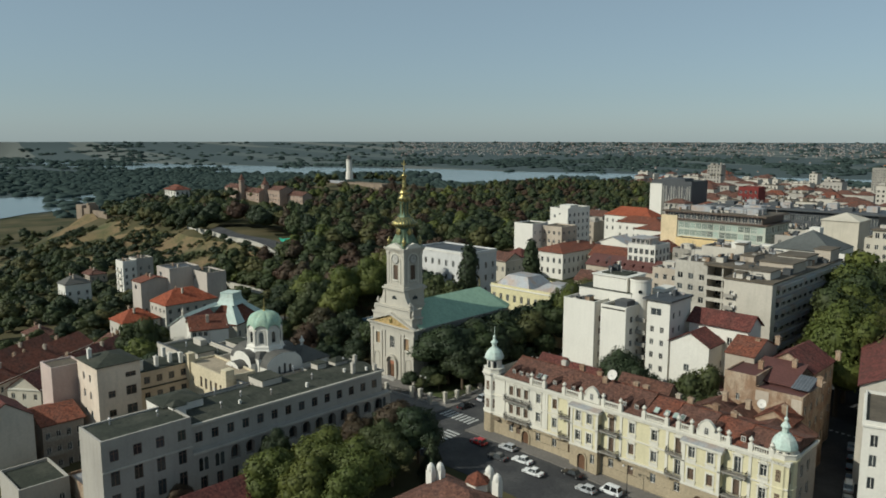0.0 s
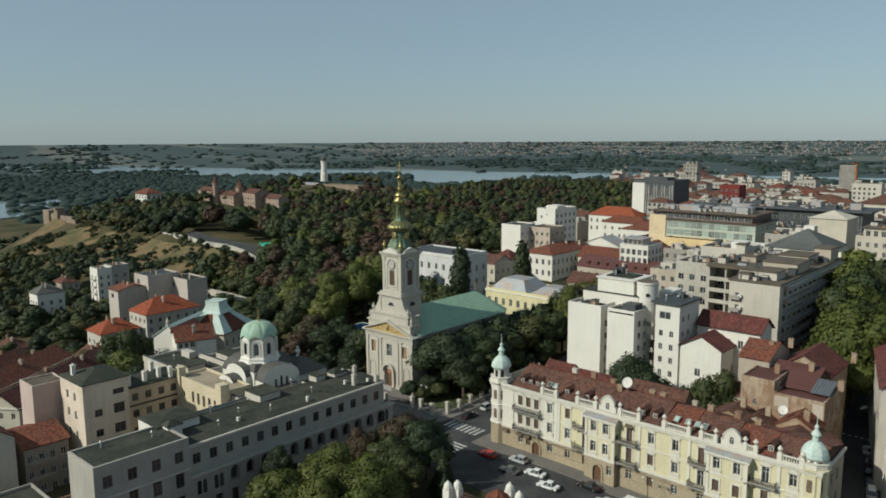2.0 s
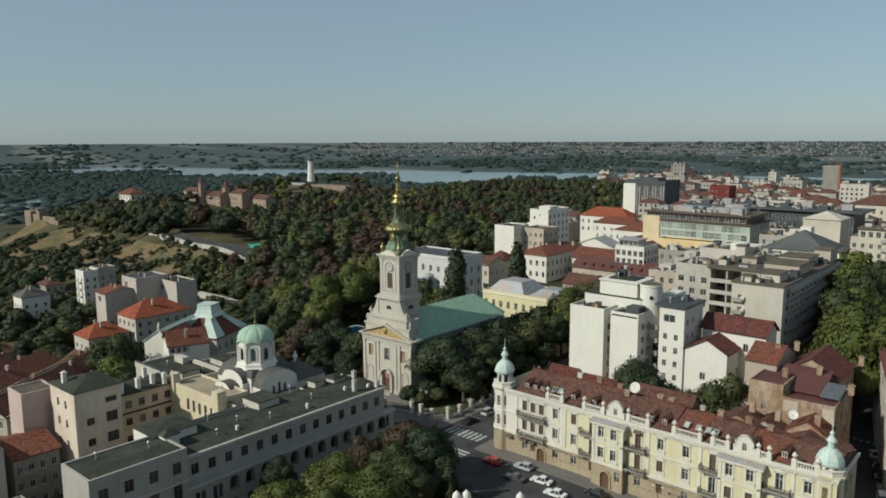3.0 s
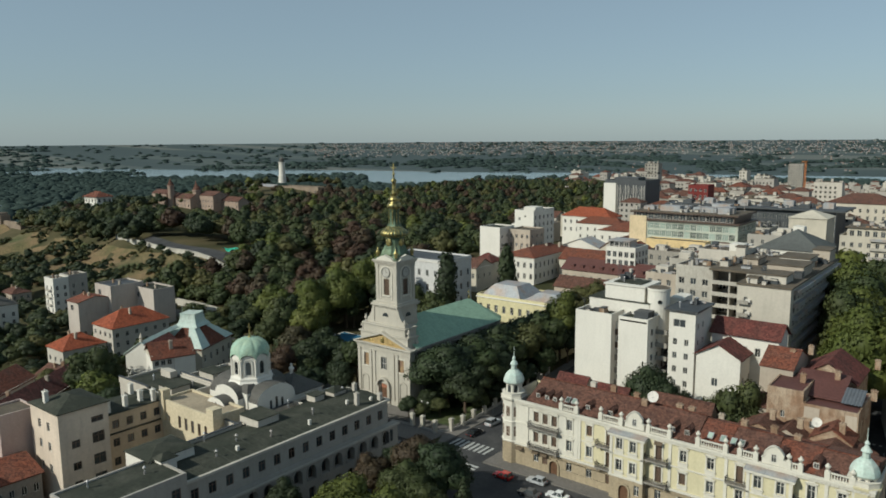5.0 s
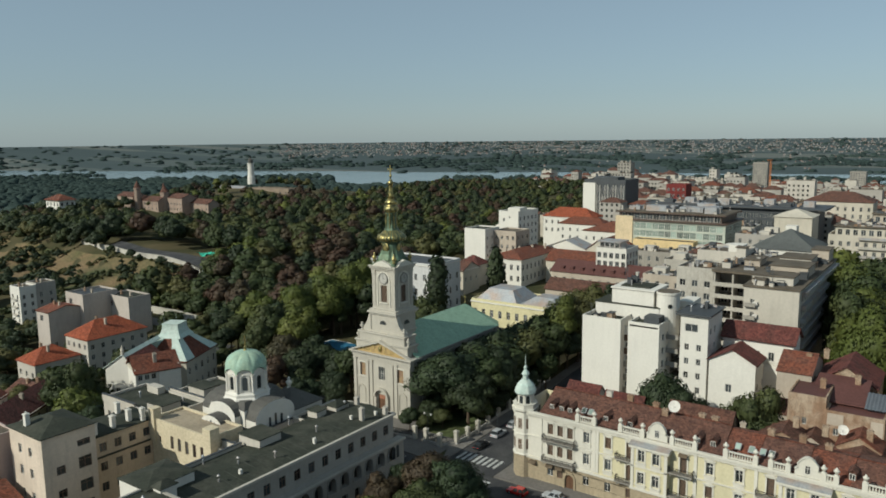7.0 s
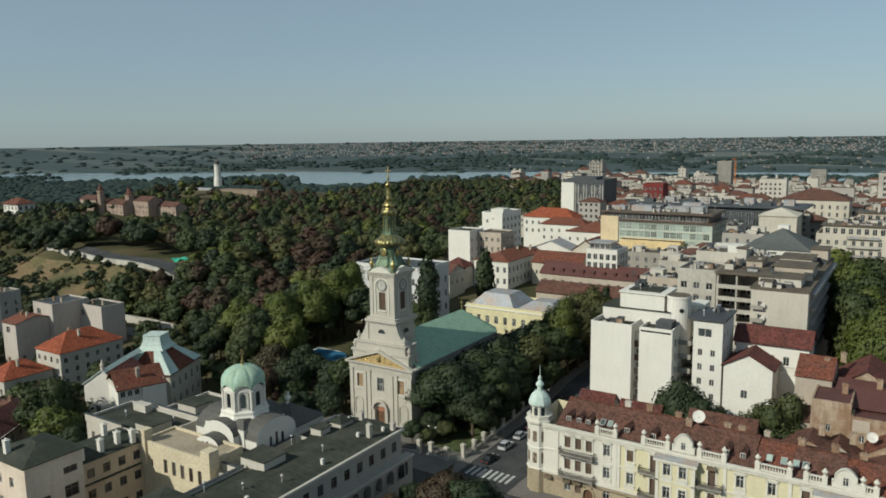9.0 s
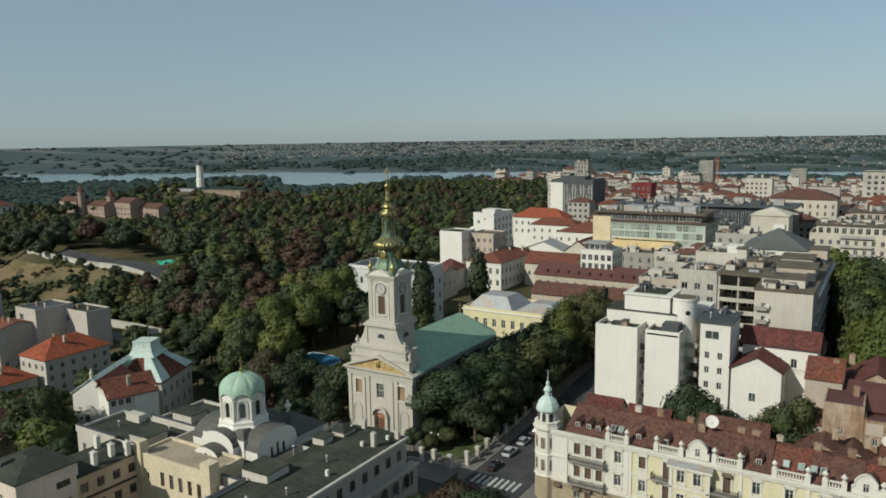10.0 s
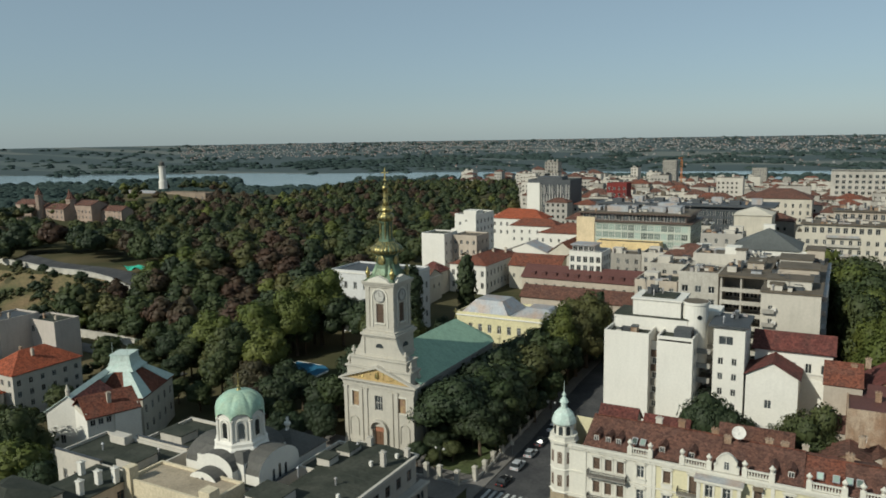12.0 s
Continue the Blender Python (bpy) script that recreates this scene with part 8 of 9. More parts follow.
for x, y, w, d in spots:
    far = y > 200
    z = ground(x + w / 2, y + d / 2)
    h = CITY.uniform(17, 25) if x > 22 else CITY.uniform(9, 15)
    wall = CITY.choice((plaster_offwhite, plaster_tan, plaster_cream, concrete_light, plaster_tan, concrete, plaster_grey, concrete_light))
    kind = CITY.choice(("flat", "flat", "flat", "hip", "gable")) if h < 19 else "flat"
    rm = CITY.choice((roof_felt, roof_gravel, roof_gravel, roof_felt, sheet_dark)) if kind == "flat" else CITY.choice((tile_red, tile_brown, tile_dark, tile_brown))
    zs = [h - 3.2 - 3.4 * k for k in range(3 if not far else 2)]
    sp = 3.6 if not far else 4.6
    t = block("town_block", x, y, z, w, d, h, wall, {"flat": "plastered town block with a flat roof", "hip": "plastered town block with a hipped tile roof", "gable": "plastered town block with a pitched tile roof"}[kind],
              S=grid_ops(w, int(w / sp), zs, 1.3, 1.7), E=grid_ops(d, int(d / sp), zs, 1.3, 1.7) if y < 240 else [], roof=kind, rmat=rm, rise=CITY.uniform(2.5, 4.0), along=CITY.choice("xy"), parapet=CITY.uniform(0.4, 1.0), plain=y > 150)
    if kind == "flat":
        for k in range(CITY.choice((1, 2, 2))):
            a, b_ = CITY.uniform(1, w - 5), CITY.uniform(1, d - 5)
            q = CITY.uniform(2.5, 6)
            bx = MB().box(a, b_, h, a + q, b_ + CITY.uniform(2.5, 5), h + CITY.uniform(1.4, 3.2))
            bx.put("roof_box", CITY.choice((plaster_white, concrete_light, plaster_offwhite, sheet_grey)), t)
    if kind == "flat":
        roof_plant(t, 0.5, 0.5, w - 0.5, d - 0.5, h, 18, int(x * 7 + y))
    for k in range(CITY.choice((1, 2))):
        chimney(t, CITY.uniform(1, w - 1), CITY.uniform(1, d - 1), h + (1.2 if kind != "flat" else 0.2), CITY.uniform(1.0, 2.2), 0.9, 0.7, CITY.choice((brick_old, plaster_offwhite, concrete)))


def far_town(name, a0, a1, r0, r1, n, hs, seed, label):
    """Houses too far and many to tell apart: walls and roofs in one mesh."""
    rg = random.Random(seed)
    mb = MB()
    for _ in range(n):
        a = rg.uniform(a0, a1)
        r = math.sqrt(rg.uniform(r0 * r0, r1 * r1))
        x, y, _z = polar(a, r, 0)
        z = ground(x, y)
        r2 = float(np.interp(a, BA[:, 0], BA[:, 2])) + 30
        if r > r2:
            z += 88.0 * min(1.0, (r - r2) / (4790 - r2)) ** 1.15
        w, d, h = rg.uniform(8, 19), rg.uniform(8, 16), rg.uniform(*hs)
        if hs[1] < 8:
            w, d = w * 0.4, d * 0.4
        tall = rg.random() < 0.05
        if tall:
            h *= 1.5
        mi = rg.choice((0, 0, 1, 1, 2, 3))
        mb.box(x, y, z - 4, x + w, y + d, z + h, mi)
        if rg.random() < (0.8 if hs[1] < 8 else 0.55) and not tall:
            hip_roof(mb, x, y, x + w, y + d, z + h, rg.uniform(2, 4), 0.4, 0.1, rg.choice((4, 4, 4, 5)))
        else:
            mb.box(x + 0.4, y + 0.4, z + h, x + w - 0.4, y + d - 0.4, z + h + 0.3, 6)
            mb.box(x + 2, y + 2, z + h, x + 5, y + 6, z + h + 2, mi)
            for _k in range(4 if r < 1000 else 1):
                qx, qy, qw = x + rg.uniform(0.5, w - 2), y + rg.uniform(0.5, d - 2), rg.uniform(0.8, 3.0)
                mb.box(qx, qy, z + h, qx + qw, qy + rg.uniform(0.8, 2.5), z + h + rg.uniform(0.8, 2.8), rg.choice((0, 1, 1, 2, 6, 7)))
        # rows of openings
        if h > 6 and r < 1200:
            for k in range(int(h / 3.4)):
                for i in range(int(w / 3.2)):
                    q = x + 1 + 3.2 * i
                    mb.box(q, y - 0.06, z + 1.2 + 3.4 * k, q + 1.3, y + 0.1, z + 2.8 + 3.4 * k, 7)
    if hs[1] < 8:
        walls, tiles = mat("far_wall", (0.3, 0.29, 0.27), stain=0.2), mat("far_tile", (0.17, 0.105, 0.085), stain=0.3)
        return tagged(mb.put(name, [walls, walls, walls, concrete, tiles, tiles, walls, walls]), label, "town", kind="stuff")
    ob = mb.put(name, [concrete, plaster_offwhite, plaster_grey, concrete_light, tile_brown, tile_red, roof_gravel, glass_dark])
    return tagged(ob, label, "town", kind="stuff")


far_town("far_town", -25, 14, 430, 900, 760, (12, 24), 5, "plastered town houses with red and flat roofs")
far_town("far_town", -29, 14, 900, 1750, 800, (8, 20), 6, "far pale town houses near the river")
far_town("far_suburb", -48, 14, 3500, 4720, 2600, (2, 4), 7, "distant suburb of white houses with red roofs")
far_town("far_suburb", -30, 14, 2600, 3500, 160, (2, 4), 9, "scattered houses beyond the river")

# ---- fence, lamps, cars ----
def gate_post(x, y, h=3.0):
    z = ground(x, y)
    t = thing("fence_post", pose(x, y, z), "pale stone churchyard fence post with a moulded cap", "fence post", "churchyard fence posts")
    MB().box(-0.55, -0.55, -0.5, 0.55, 0.55, 0.5).put("base", kerb_stone, t)
    MB().box(-0.42, -0.42, 0.5, 0.42, 0.42, h - 0.35).put("shaft", church_stone, t)
    c = MB().box(-0.52, -0.52, h - 0.35, 0.52, 0.52, h - 0.1)
    c.lathe(0, 0, [(0.62, h - 0.1), (0.1, h + 0.15)], 4, turn=math.pi / 4)
    c.put("cap", church_stone, t)


def railing(x0, y0, x1, y1):
    ln = math.hypot(x1 - x0, y1 - y0)
    t = thing("iron_fence", pose(x0, y0, ground((x0 + x1) / 2, (y0 + y1) / 2), 0, 0, math.degrees(math.atan2(y1 - y0, x1 - x0))), "black iron fence panel on a low stone wall", "fence", "churchyard fence panels")
    MB().box(0.5, -0.25, -0.6, ln - 0.5, 0.25, 0.7).put("low_wall", kerb_stone, t)
    for z in (0.95, 1.9):
        MB().box(0.4, -0.03, z, ln - 0.4, 0.03, z + 0.07).put("rail", iron, t)
    n = int((ln - 1.0) / 0.2)
    bar = MB().box(-0.015, -0.015, 0.7, 0.015, 0.015, 2.1).mesh("bar", iron)
    for i in range(n):
        o = new("bar", bar)
        o.parent, o.matrix_basis = t, pose(0.6 + 0.2 * i, 0, 0)


POSTS = [(-6, -15), (1, -15.2), (8, -14.4), (16.1, -12.8), (19.1, -12.6), (23.3, -13.1), (25.6, -9.9), (25.8, -5.6), (25.6, -1.0), (25.3, 4.0), (25.0, 9.2), (25.0, 14.2), (25.0, 19.4), (25.0, 24.6), (25.0, 30), (25.0, 35.4)]
for k, (x, y) in enumerate(POSTS):
    gate_post(x, y, 3.3 if k in (3, 4, 5, 6) else 2.8)
for (x0, y0), (x1, y1) in zip(POSTS, POSTS[1:]):
    if (x0, y0) != (16.1, -12.8):
        railing(x0, y0, x1, y1)
sheet("lawn", [(12, -8), (24, -8), (24, 40), (12, 40)], 0.22, grass_mat, "shaded churchyard lawn", "lawn", 14)


def street_lamp(x, y, rz=0, h=6.0, arms=2):
    t = thing("street_lamp", pose(x, y, ground(x, y), 0, 0, rz), "slim street lamp with white globe lanterns", "street lamp", "street lamps")
    MB().lathe(0, 0, [(0.16, -0.3), (0.14, 0.8), (0.08, 1.0), (0.055, h)], 8).put("pole", iron, t)
    for k in range(arms):
        s = -1 if k else 1
        MB().box(min(0, s * 0.9), -0.03, h - 0.1, max(0, s * 0.9), 0.03, h - 0.04).put("arm", iron, t)
        MB().lathe(s * 0.9, 0, [(0.06, h - 0.55), (0.22, h - 0.4), (0.24, h - 0.2), (0.1, h - 0.08)], 10).put("globe", frame_white, t, "white glass globe")


for x, y in ((18.0, -10.4), (-12.7, -6.5), (30, 22), (42, 6), (42.3, 28), (43, -35), (84, -19), (106, -19)):
    street_lamp(x, y)
t = thing("road_sign", pose(27.6, 4.5, 0.2), "white road sign on a grey pole", "road sign")
MB().lathe(0, 0, [(0.04, 0), (0.04, 3.0)], 6).put("pole", sheet_grey, t)
MB().box(-0.35, -0.03, 2.3, 0.35, -0.01, 3.1).put("board", frame_white, t)


def car_body(L, W, H, kind):
    """A bevelled car body and its glass house from side profiles."""
    hood = 0.27 * L if kind != "van" else 0.14 * L
    tail = 0.16 * L if kind == "saloon" else 0.03 * L
    zb = 0.52 * H if kind != "van" else 0.5 * H
    prof = [(-L / 2, 0.32), (-L / 2, zb - 0.12), (-L / 2 + 0.12, zb), (L / 2 - 0.2, zb - 0.06), (L / 2, zb - 0.25), (L / 2, 0.32), (L / 2 - 0.12, 0.2), (-L / 2 + 0.12, 0.2)]
    body, cab, glass = MB(), MB(), MB()
    rings = ((-W / 2, 0.9, 0.05), (-W / 2 + 0.12, 1.0, 0.0), (W / 2 - 0.12, 1.0, 0.0), (W / 2, 0.9, 0.05))
    k0 = len(body.v)
    for y, s, _ in rings:
        body.v += [(x * (0.97 if s < 1 else 1.0), y, z if s == 1 else z * 0.92 + 0.04) for x, z in prof]
    n = len(prof)
    for r in range(3):
        for i in range(n):
            j = (i + 1) % n
            body.f.append((k0 + r * n + i, k0 + r * n + j, k0 + (r + 1) * n + j, k0 + (r + 1) * n + i))
            body.m.append(0)
    body.f += [tuple(k0 + i for i in reversed(range(n))), tuple(k0 + 3 * n + i for i in range(n))]
    body.m += [0, 0]
    xb0, xb1 = -L / 2 + tail + 0.1, L / 2 - hood
    xt0, xt1 = xb0 + (0.4 if kind == "saloon" else 0.25), xb1 - (0.75 if kind != "van" else 0.5)
    wt = W / 2 - 0.22
    wb = W / 2 - 0.08
    base = [(xb0, -wb, zb - 0.06), (xb1, -wb, zb - 0.06), (xb1, wb, zb - 0.06), (xb0, wb, zb - 0.06)]
    top = [(xt0, -wt, H - 0.06), (xt1, -wt, H - 0.06), (xt1, wt, H - 0.06), (xt0, wt, H - 0.06)]
    for i in range(4):
        j = (i + 1) % 4
        glass.face([base[i], base[j], top[j], top[i]])
    cab.face([(x, y, z) for x, y, z in top])
    roof = [(x * 1.0, y, H) for x, y, z in [(xt0 + 0.08, -wt + 0.08, 0), (xt1 - 0.08, -wt + 0.08, 0), (xt1 - 0.08, wt - 0.08, 0), (xt0 + 0.08, wt - 0.08, 0)]]
    for i in range(4):
        j = (i + 1) % 4
        cab.face([top[i], top[j], roof[j], roof[i]])
    cab.face(roof)
    for f0, f1 in ((0, 0.06), (0.48, 0.54), (0.94, 1.0)):
        for s in (-1, 1):
            p = lambda f, t: ((xb0 + (xb1 - xb0) * f) * (1 - t) + (xt0 + (xt1 - xt0) * f) * t, s * (wb * (1 - t) + wt * t + 0.012), (zb - 0.06) * (1 - t) + (H - 0.06) * t)
            q = [p(f0, 0), p(f1, 0), p(f1, 1), p(f0, 1)]
            cab.face(q if s < 0 else q[::-1])
    return body, cab, glass


CARS = {}


def car(x, y, rz, color, kind="hatch", z=None, label=None):
    L, W, H = {"hatch": (4.1, 1.75, 1.48), "saloon": (4.5, 1.78, 1.45), "van": (4.4, 1.8, 1.85), "suv": (4.5, 1.85, 1.68)}[kind]
    name = {0: "white", 1: "black", 2: "silver", 3: "red", 4: "dark grey", 5: "blue", 6: "green"}[color]
    rgb = ((0.7, 0.7, 0.69), (0.012, 0.012, 0.013), (0.42, 0.43, 0.44), (0.38, 0.015, 0.012), (0.06, 0.062, 0.066), (0.03, 0.06, 0.16), (0.04, 0.09, 0.06))[color]
    key = (kind, color)
    if key not in CARS:
        b, c, g = car_body(L, W, H, kind)
        CARS[key] = (b.mesh("body", car_paint(rgb)), c.mesh("cabin", car_paint(rgb)), g.mesh("glass", glass_dark))
    t = thing("car", pose(x, y, (ground(x, y) + 0.12) if z is None else z, 0, 0, rz), label or f"{name} {'delivery van' if kind == 'van' else 'car'} on the asphalt street", "car", "street cars")
    for nm, me in zip(("body", "cabin", "glass"), CARS[key]):
        o = new(nm, me)
        o.parent = t
    if "wheel" not in CARS:
        w = MB().lathe(0, 0, [(0.2, -0.1), (0.3, -0.1), (0.32, -0.06), (0.32, 0.06), (0.3, 0.1), (0.2, 0.1)], 16)
        r = MB().lathe(0, 0, [(0.19, -0.105), (0.21, 0.0), (0.19, 0.105)], 12)
        CARS["wheel"] = (w.mesh("tyre", rubber), r.mesh("rim", hub_metal))
        CARS["lamp"] = (MB().box(-0.03, -0.18, -0.06, 0.03, 0.18, 0.06).mesh("headlight", frame_white), MB().box(-0.03, -0.16, -0.08, 0.03, 0.16, 0.08).mesh("tail_light", lamp_red))
    for sx in (-1, 1):
        for sy in (-1, 1):
            o = new("wheel", CARS["wheel"][0])
            o.parent, o.matrix_basis = t, pose(sx * L * 0.31, sy * (W / 2 - 0.1), 0.32, 90, 0, 0)
            q = new("rim", CARS["wheel"][1])
            q.parent = o
            lp = new("headlight" if sx > 0 else "tail_light", CARS["lamp"][0 if sx > 0 else 1])
            lp.parent, lp.matrix_basis = t, pose(sx * (L / 2 - 0.02), sy * (W / 2 - 0.3), 0.6)
    return t


for x, y, rz, c, k in ((48.7, -22.8, 178, 3, "hatch"), (55.3, -20.6, 180, 2, "hatch"), (56.9, -26.0, 184, 4, "saloon"), (61.7, -23.6, 184, 0, "saloon"), (66.7, -26.4, 184, 0, "saloon"), (72.4, -20.6, 180, 1, "saloon"), (77.7, -23.7, 182, 2, "hatch"), (81.7, -20.9, 180, 0, "van"), (84.6, -25.4, 180, 3, "hatch"), (93.0, -21.0, 0, 4, "hatch"),
                       (31.2, -8.3, 88, 1, "saloon"), (31.0, -0.6, 90, 2, "suv"), (31.2, 6.0, 90, 2, "hatch"), (31.2, 12.2, 90, 4, "saloon"), (39.6, 8.0, 270, 0, "hatch"), (39.6, 20.0, 270, 3, "hatch"), (39.5, 28.0, 270, 4, "saloon"), (31.3, 20, 90, 0, "saloon"), (31.3, 28, 90, 1, "hatch"),
                       (19.0, -23.5, 10, 4, "saloon"), (8.0, -24.0, 182, 0, "hatch"), (-4.0, -23.2, 5, 2, "saloon"),
                       (115.8, 8.0, 104, 2, "hatch"), (114.4, 13.6, 104, 0, "van"), (113.0, 19.0, 104, 4, "saloon"), (111.6, 24.6, 104, 1, "suv"), (110.2, 30.0, 104, 4, "hatch"), (108.8, 35.4, 104, 2, "saloon"),
                       (29.2, -50.0, 90, 4, "hatch"), (29.2, -57.0, 90, 0, "hatch"), (-94, -2, 60, 0, "hatch"), (-97, 3, 60, 4, "saloon"), (-90, -6, 60, 2, "hatch"), (-86, 2, 60, 1, "saloon")):
    car(x, y, rz, c, k)
sheet("car_park", [(-104, -12), (-82, -14), (-80, 14), (-104, 16)], 0.2, asphalt, "asphalt car park behind the copper-roofed hall", "car park", 12)

# ---- park details ----
t = thing("swimming_pool", pose(-49.0, 30.5, ground(-49, 30) + 0.35), "small blue swimming pool with a pale rim among trees", "pool")
MB().box(-7.5, -5.0, -1.5, 7.5, 5.0, 0.1).put("rim", plaster_white, t)
MB().box(-6.8, -4.3, 0.0, 6.8, 4.3, 0.16).put("water", pool_blue, t, "blue pool water")
t = thing("tarpaulin", pose(-191.6, 88.0, 11.5), "crumpled bright green tarpaulin among the trees", "tarpaulin")
m = MB()
rg = random.Random(2)
hh = [[rg.uniform(0, 2.2) for _ in range(6)] for _ in range(4)]
for j in range(3):
    for i in range(5):
        m.face([(i * 2.2 - 5, j * 2.0 - 3, hh[j][i]), (i * 2.2 - 2.8, j * 2.0 - 3, hh[j][i + 1]), (i * 2.2 - 2.8, j * 2.0 - 1, hh[j + 1][i + 1]), (i * 2.2 - 5, j * 2.0 - 1, hh[j + 1][i])])
m.put("sheet", tarp_green, t)
pale_wall = mat("pale_wall", (0.46, 0.43, 0.37), stain=0.4)
old_stone = mat("old_stone", (0.25, 0.195, 0.145), stain=0.35, bump=0.4)


def garden_wall(pts, h, m, label, w=0.7):
    for (x0, y0), (x1, y1) in zip(pts, pts[1:]):
        ln = math.hypot(x1 - x0, y1 - y0)
        n = max(1, int(ln / 7))
        for i in range(n):
            xa, ya = x0 + (x1 - x0) * i / n, y0 + (y1 - y0) * i / n
            xb, yb = x0 + (x1 - x0) * (i + 1) / n, y0 + (y1 - y0) * (i + 1) / n
            za, tilt = ground(xa, ya), math.degrees(math.atan2(ground(xb, yb) - ground(xa, ya), ln / n))
            t = thing("stone_wall", pose(xa, ya, za + (0.9 if h < 2 else 0), 0, -tilt, math.degrees(math.atan2(y1 - y0, x1 - x0))), label, "wall", "park wall stretches")
            MB().box(0, -w / 2, -2.5, ln / n + 0.3, w / 2, h).put("masonry", m, t)
            MB().box(-0.05, -w / 2 - 0.12, h, ln / n + 0.3, w / 2 + 0.12, h + 0.2).put("coping", m, t)


garden_wall([(-150, 62), (-168, 70), (-200, 76.5), (-230, 82), (-262, 88), (-300, 94), (-330, 100)], 0.8, pale_wall, "pale low wall along the park road")
garden_wall([(-110, 30.5), (-133, 33), (-160, 33.5), (-190, 33)], 2.6, pale_wall, "pale retaining wall at the foot of the slope")
# fortress buildings on the ridge
t = thing("clock_tower", pose(-520, 394, 27), "white round clock tower with a small cupola", "tower")
MB().lathe(0, 0, [(4.2, -6), (4.0, 2), (3.4, 3), (3.2, 15.5), (3.8, 16), (3.8, 16.5)], 12).put("shaft", plaster_white, t)
MB().lathe(0, 0, [(2.6, 16.4), (2.6, 19.2), (3.0, 19.4), (2.4, 20.5), (0.6, 21.6), (0.2, 23.5)], 10).put("cupola", slate, t)
block("fortress_range", -566, 386, 10, 40, 10, 7, old_stone, "low stone fortress range with a pale roof", roof="gable", rmat=sheet_grey, rise=2)
block("fortress_range", -512, 384, 10, 60, 12, 8, old_stone, "stone fortress gate range", roof="flat", rmat=roof_gravel, S=F3(7, 60, (2,), 2, 3), plain=True)
for x, y, w, d, h, r in ((-462, 204, 22, 12, 14.5, 3.0), (-438, 208, 26, 11, 11.5, 3.2), (-412, 216, 20, 14, 14.0, 3.0), (-396, 224, 26, 10, 10.0, 3.0)):
    block("museum_wing", x, y, 9.5, w, d, h, mat("museum_brick", (0.34, 0.255, 0.2), stain=0.3), "brick museum wing with a brown-red roof", S=F3(5, w, (4, 8), 1.4, 2), roof="gable", rmat=tile_brown, rise=r, plain=True)
for x, y, h, r in ((-436, 206, 22, 2.6), (-414, 216, 18.5, 3.4), (-424, 222, 20, 1.2)):
    t = thing("museum_turret", pose(x, y, 10.5), "stone museum turret with a pointed brown roof", "turret")
    MB().lathe(0, 0, [(r, -2), (r, h - 3), (r + 0.4, h - 2.6), (r + 0.4, h - 1.6)], 8).put("shaft", mat("museum_brick", (0.34, 0.255, 0.2)), t)
    MB().lathe(0, 0, [(r + 0.3, h - 1.6), (0.1, h + 4)], 8).put("roof", tile_brown, t)
block("pavilion", -540, 184, 6, 22, 14, 13, plaster_white, "white hillside pavilion with a red roof", S=F3(4, 22, (2, 8), 2, 3), E=F3(3, 14, (2, 8), 2, 3), roof="hip", rmat=tile_red, rise=4.5, over=1.5, plain=True)
t = thing("bastion_ruin", pose(-562, 120, 0), "weathered brick bastion ruin on the slope", "ruin")
m = MB().box(-22, -3, -8, -8, 5, 5.5)
m.box(-6, -2, -8, 2, 4, 3.0)
m.box(4, -3, -8, 11, 5, 6.5)
m.box(5, -3.5, 6.5, 9, 4, 8.6)
m.box(12, -1, -8, 44, 1.5, 2.2)
m.put("masonry", old_stone, t)
block("river_station", -640, 1500, -45, 120, 30, 9, plaster_offwhite, "long white riverside hall", roof="gable", rmat=sheet_grey, rise=5)
# tall blocks and a crane over the far town
for x, y, w, d, h in ((-511, 1042, 20, 18, 50), (-536, 1050, 22, 18, 32), (-206, 1250, 24, 22, 56), (-60, 1300, 24, 20, 40), (330, 1250, 60, 22, 48)):
    block("tower_block", x, y, ground(x, y), w, d, h, plaster_offwhite if x < -300 else concrete, "tall pale tower block above the far town", S=grid_ops(w, int(w / 4), [4 + 4 * k for k in range(int(h / 4) - 1)], 2.0, 1.8), roof="flat", plain=True)
t = thing("tower_crane", pose(-140, 1075, -16), "orange tower crane far off over the town", "crane")
orange = mat("crane_orange", (0.5, 0.18, 0.05))
m = MB()
for z in range(0, 44, 3):
    m.box(-1.0, -1.0, z, 1.0, 1.0, z + 0.4)
for sx in (-1, 1):
    for sy in (-1, 1):
        m.box(sx * 0.9 - 0.2, sy * 0.9 - 0.2, 0, sx * 0.9 + 0.2, sy * 0.9 + 0.2, 46)
m.put("mast", orange, t)
MB().box(-0.6, -22, 45, 0.6, 8, 46.4).put("jib", orange, t)
block("ministry", 78.0, 480.0, ground(95, 480), 60, 30, 40, concrete_light, "large pale office block with window strips", S=[(3 + 4.2 * i, z, 5.4 + 4.2 * i, z + 2.2) for z in (12, 16, 20, 24, 28, 32, 36) for i in range(13)], roof="flat", plain=True)

# ---- trees ----
SPRAY = {}


def core_quads():
    """A rounded cube of 24 quads, four corners each."""
    v = []
    for ax in range(3):
        for sg in (-1, 1):
            a, b, c = np.eye(3)[ax] * sg, np.eye(3)[(ax + 1) % 3], np.eye(3)[(ax + 2) % 3] * sg
            for i in (-1, 0):
                for j in (-1, 0):
                    v += [a + b * p + c * q for p, q in ((i, j), (i + 1, j), (i + 1, j + 1), (i, j + 1))]
    v = np.array(v)
    return v / np.linalg.norm(v, axis=1)[:, None]


CORE = core_quads()


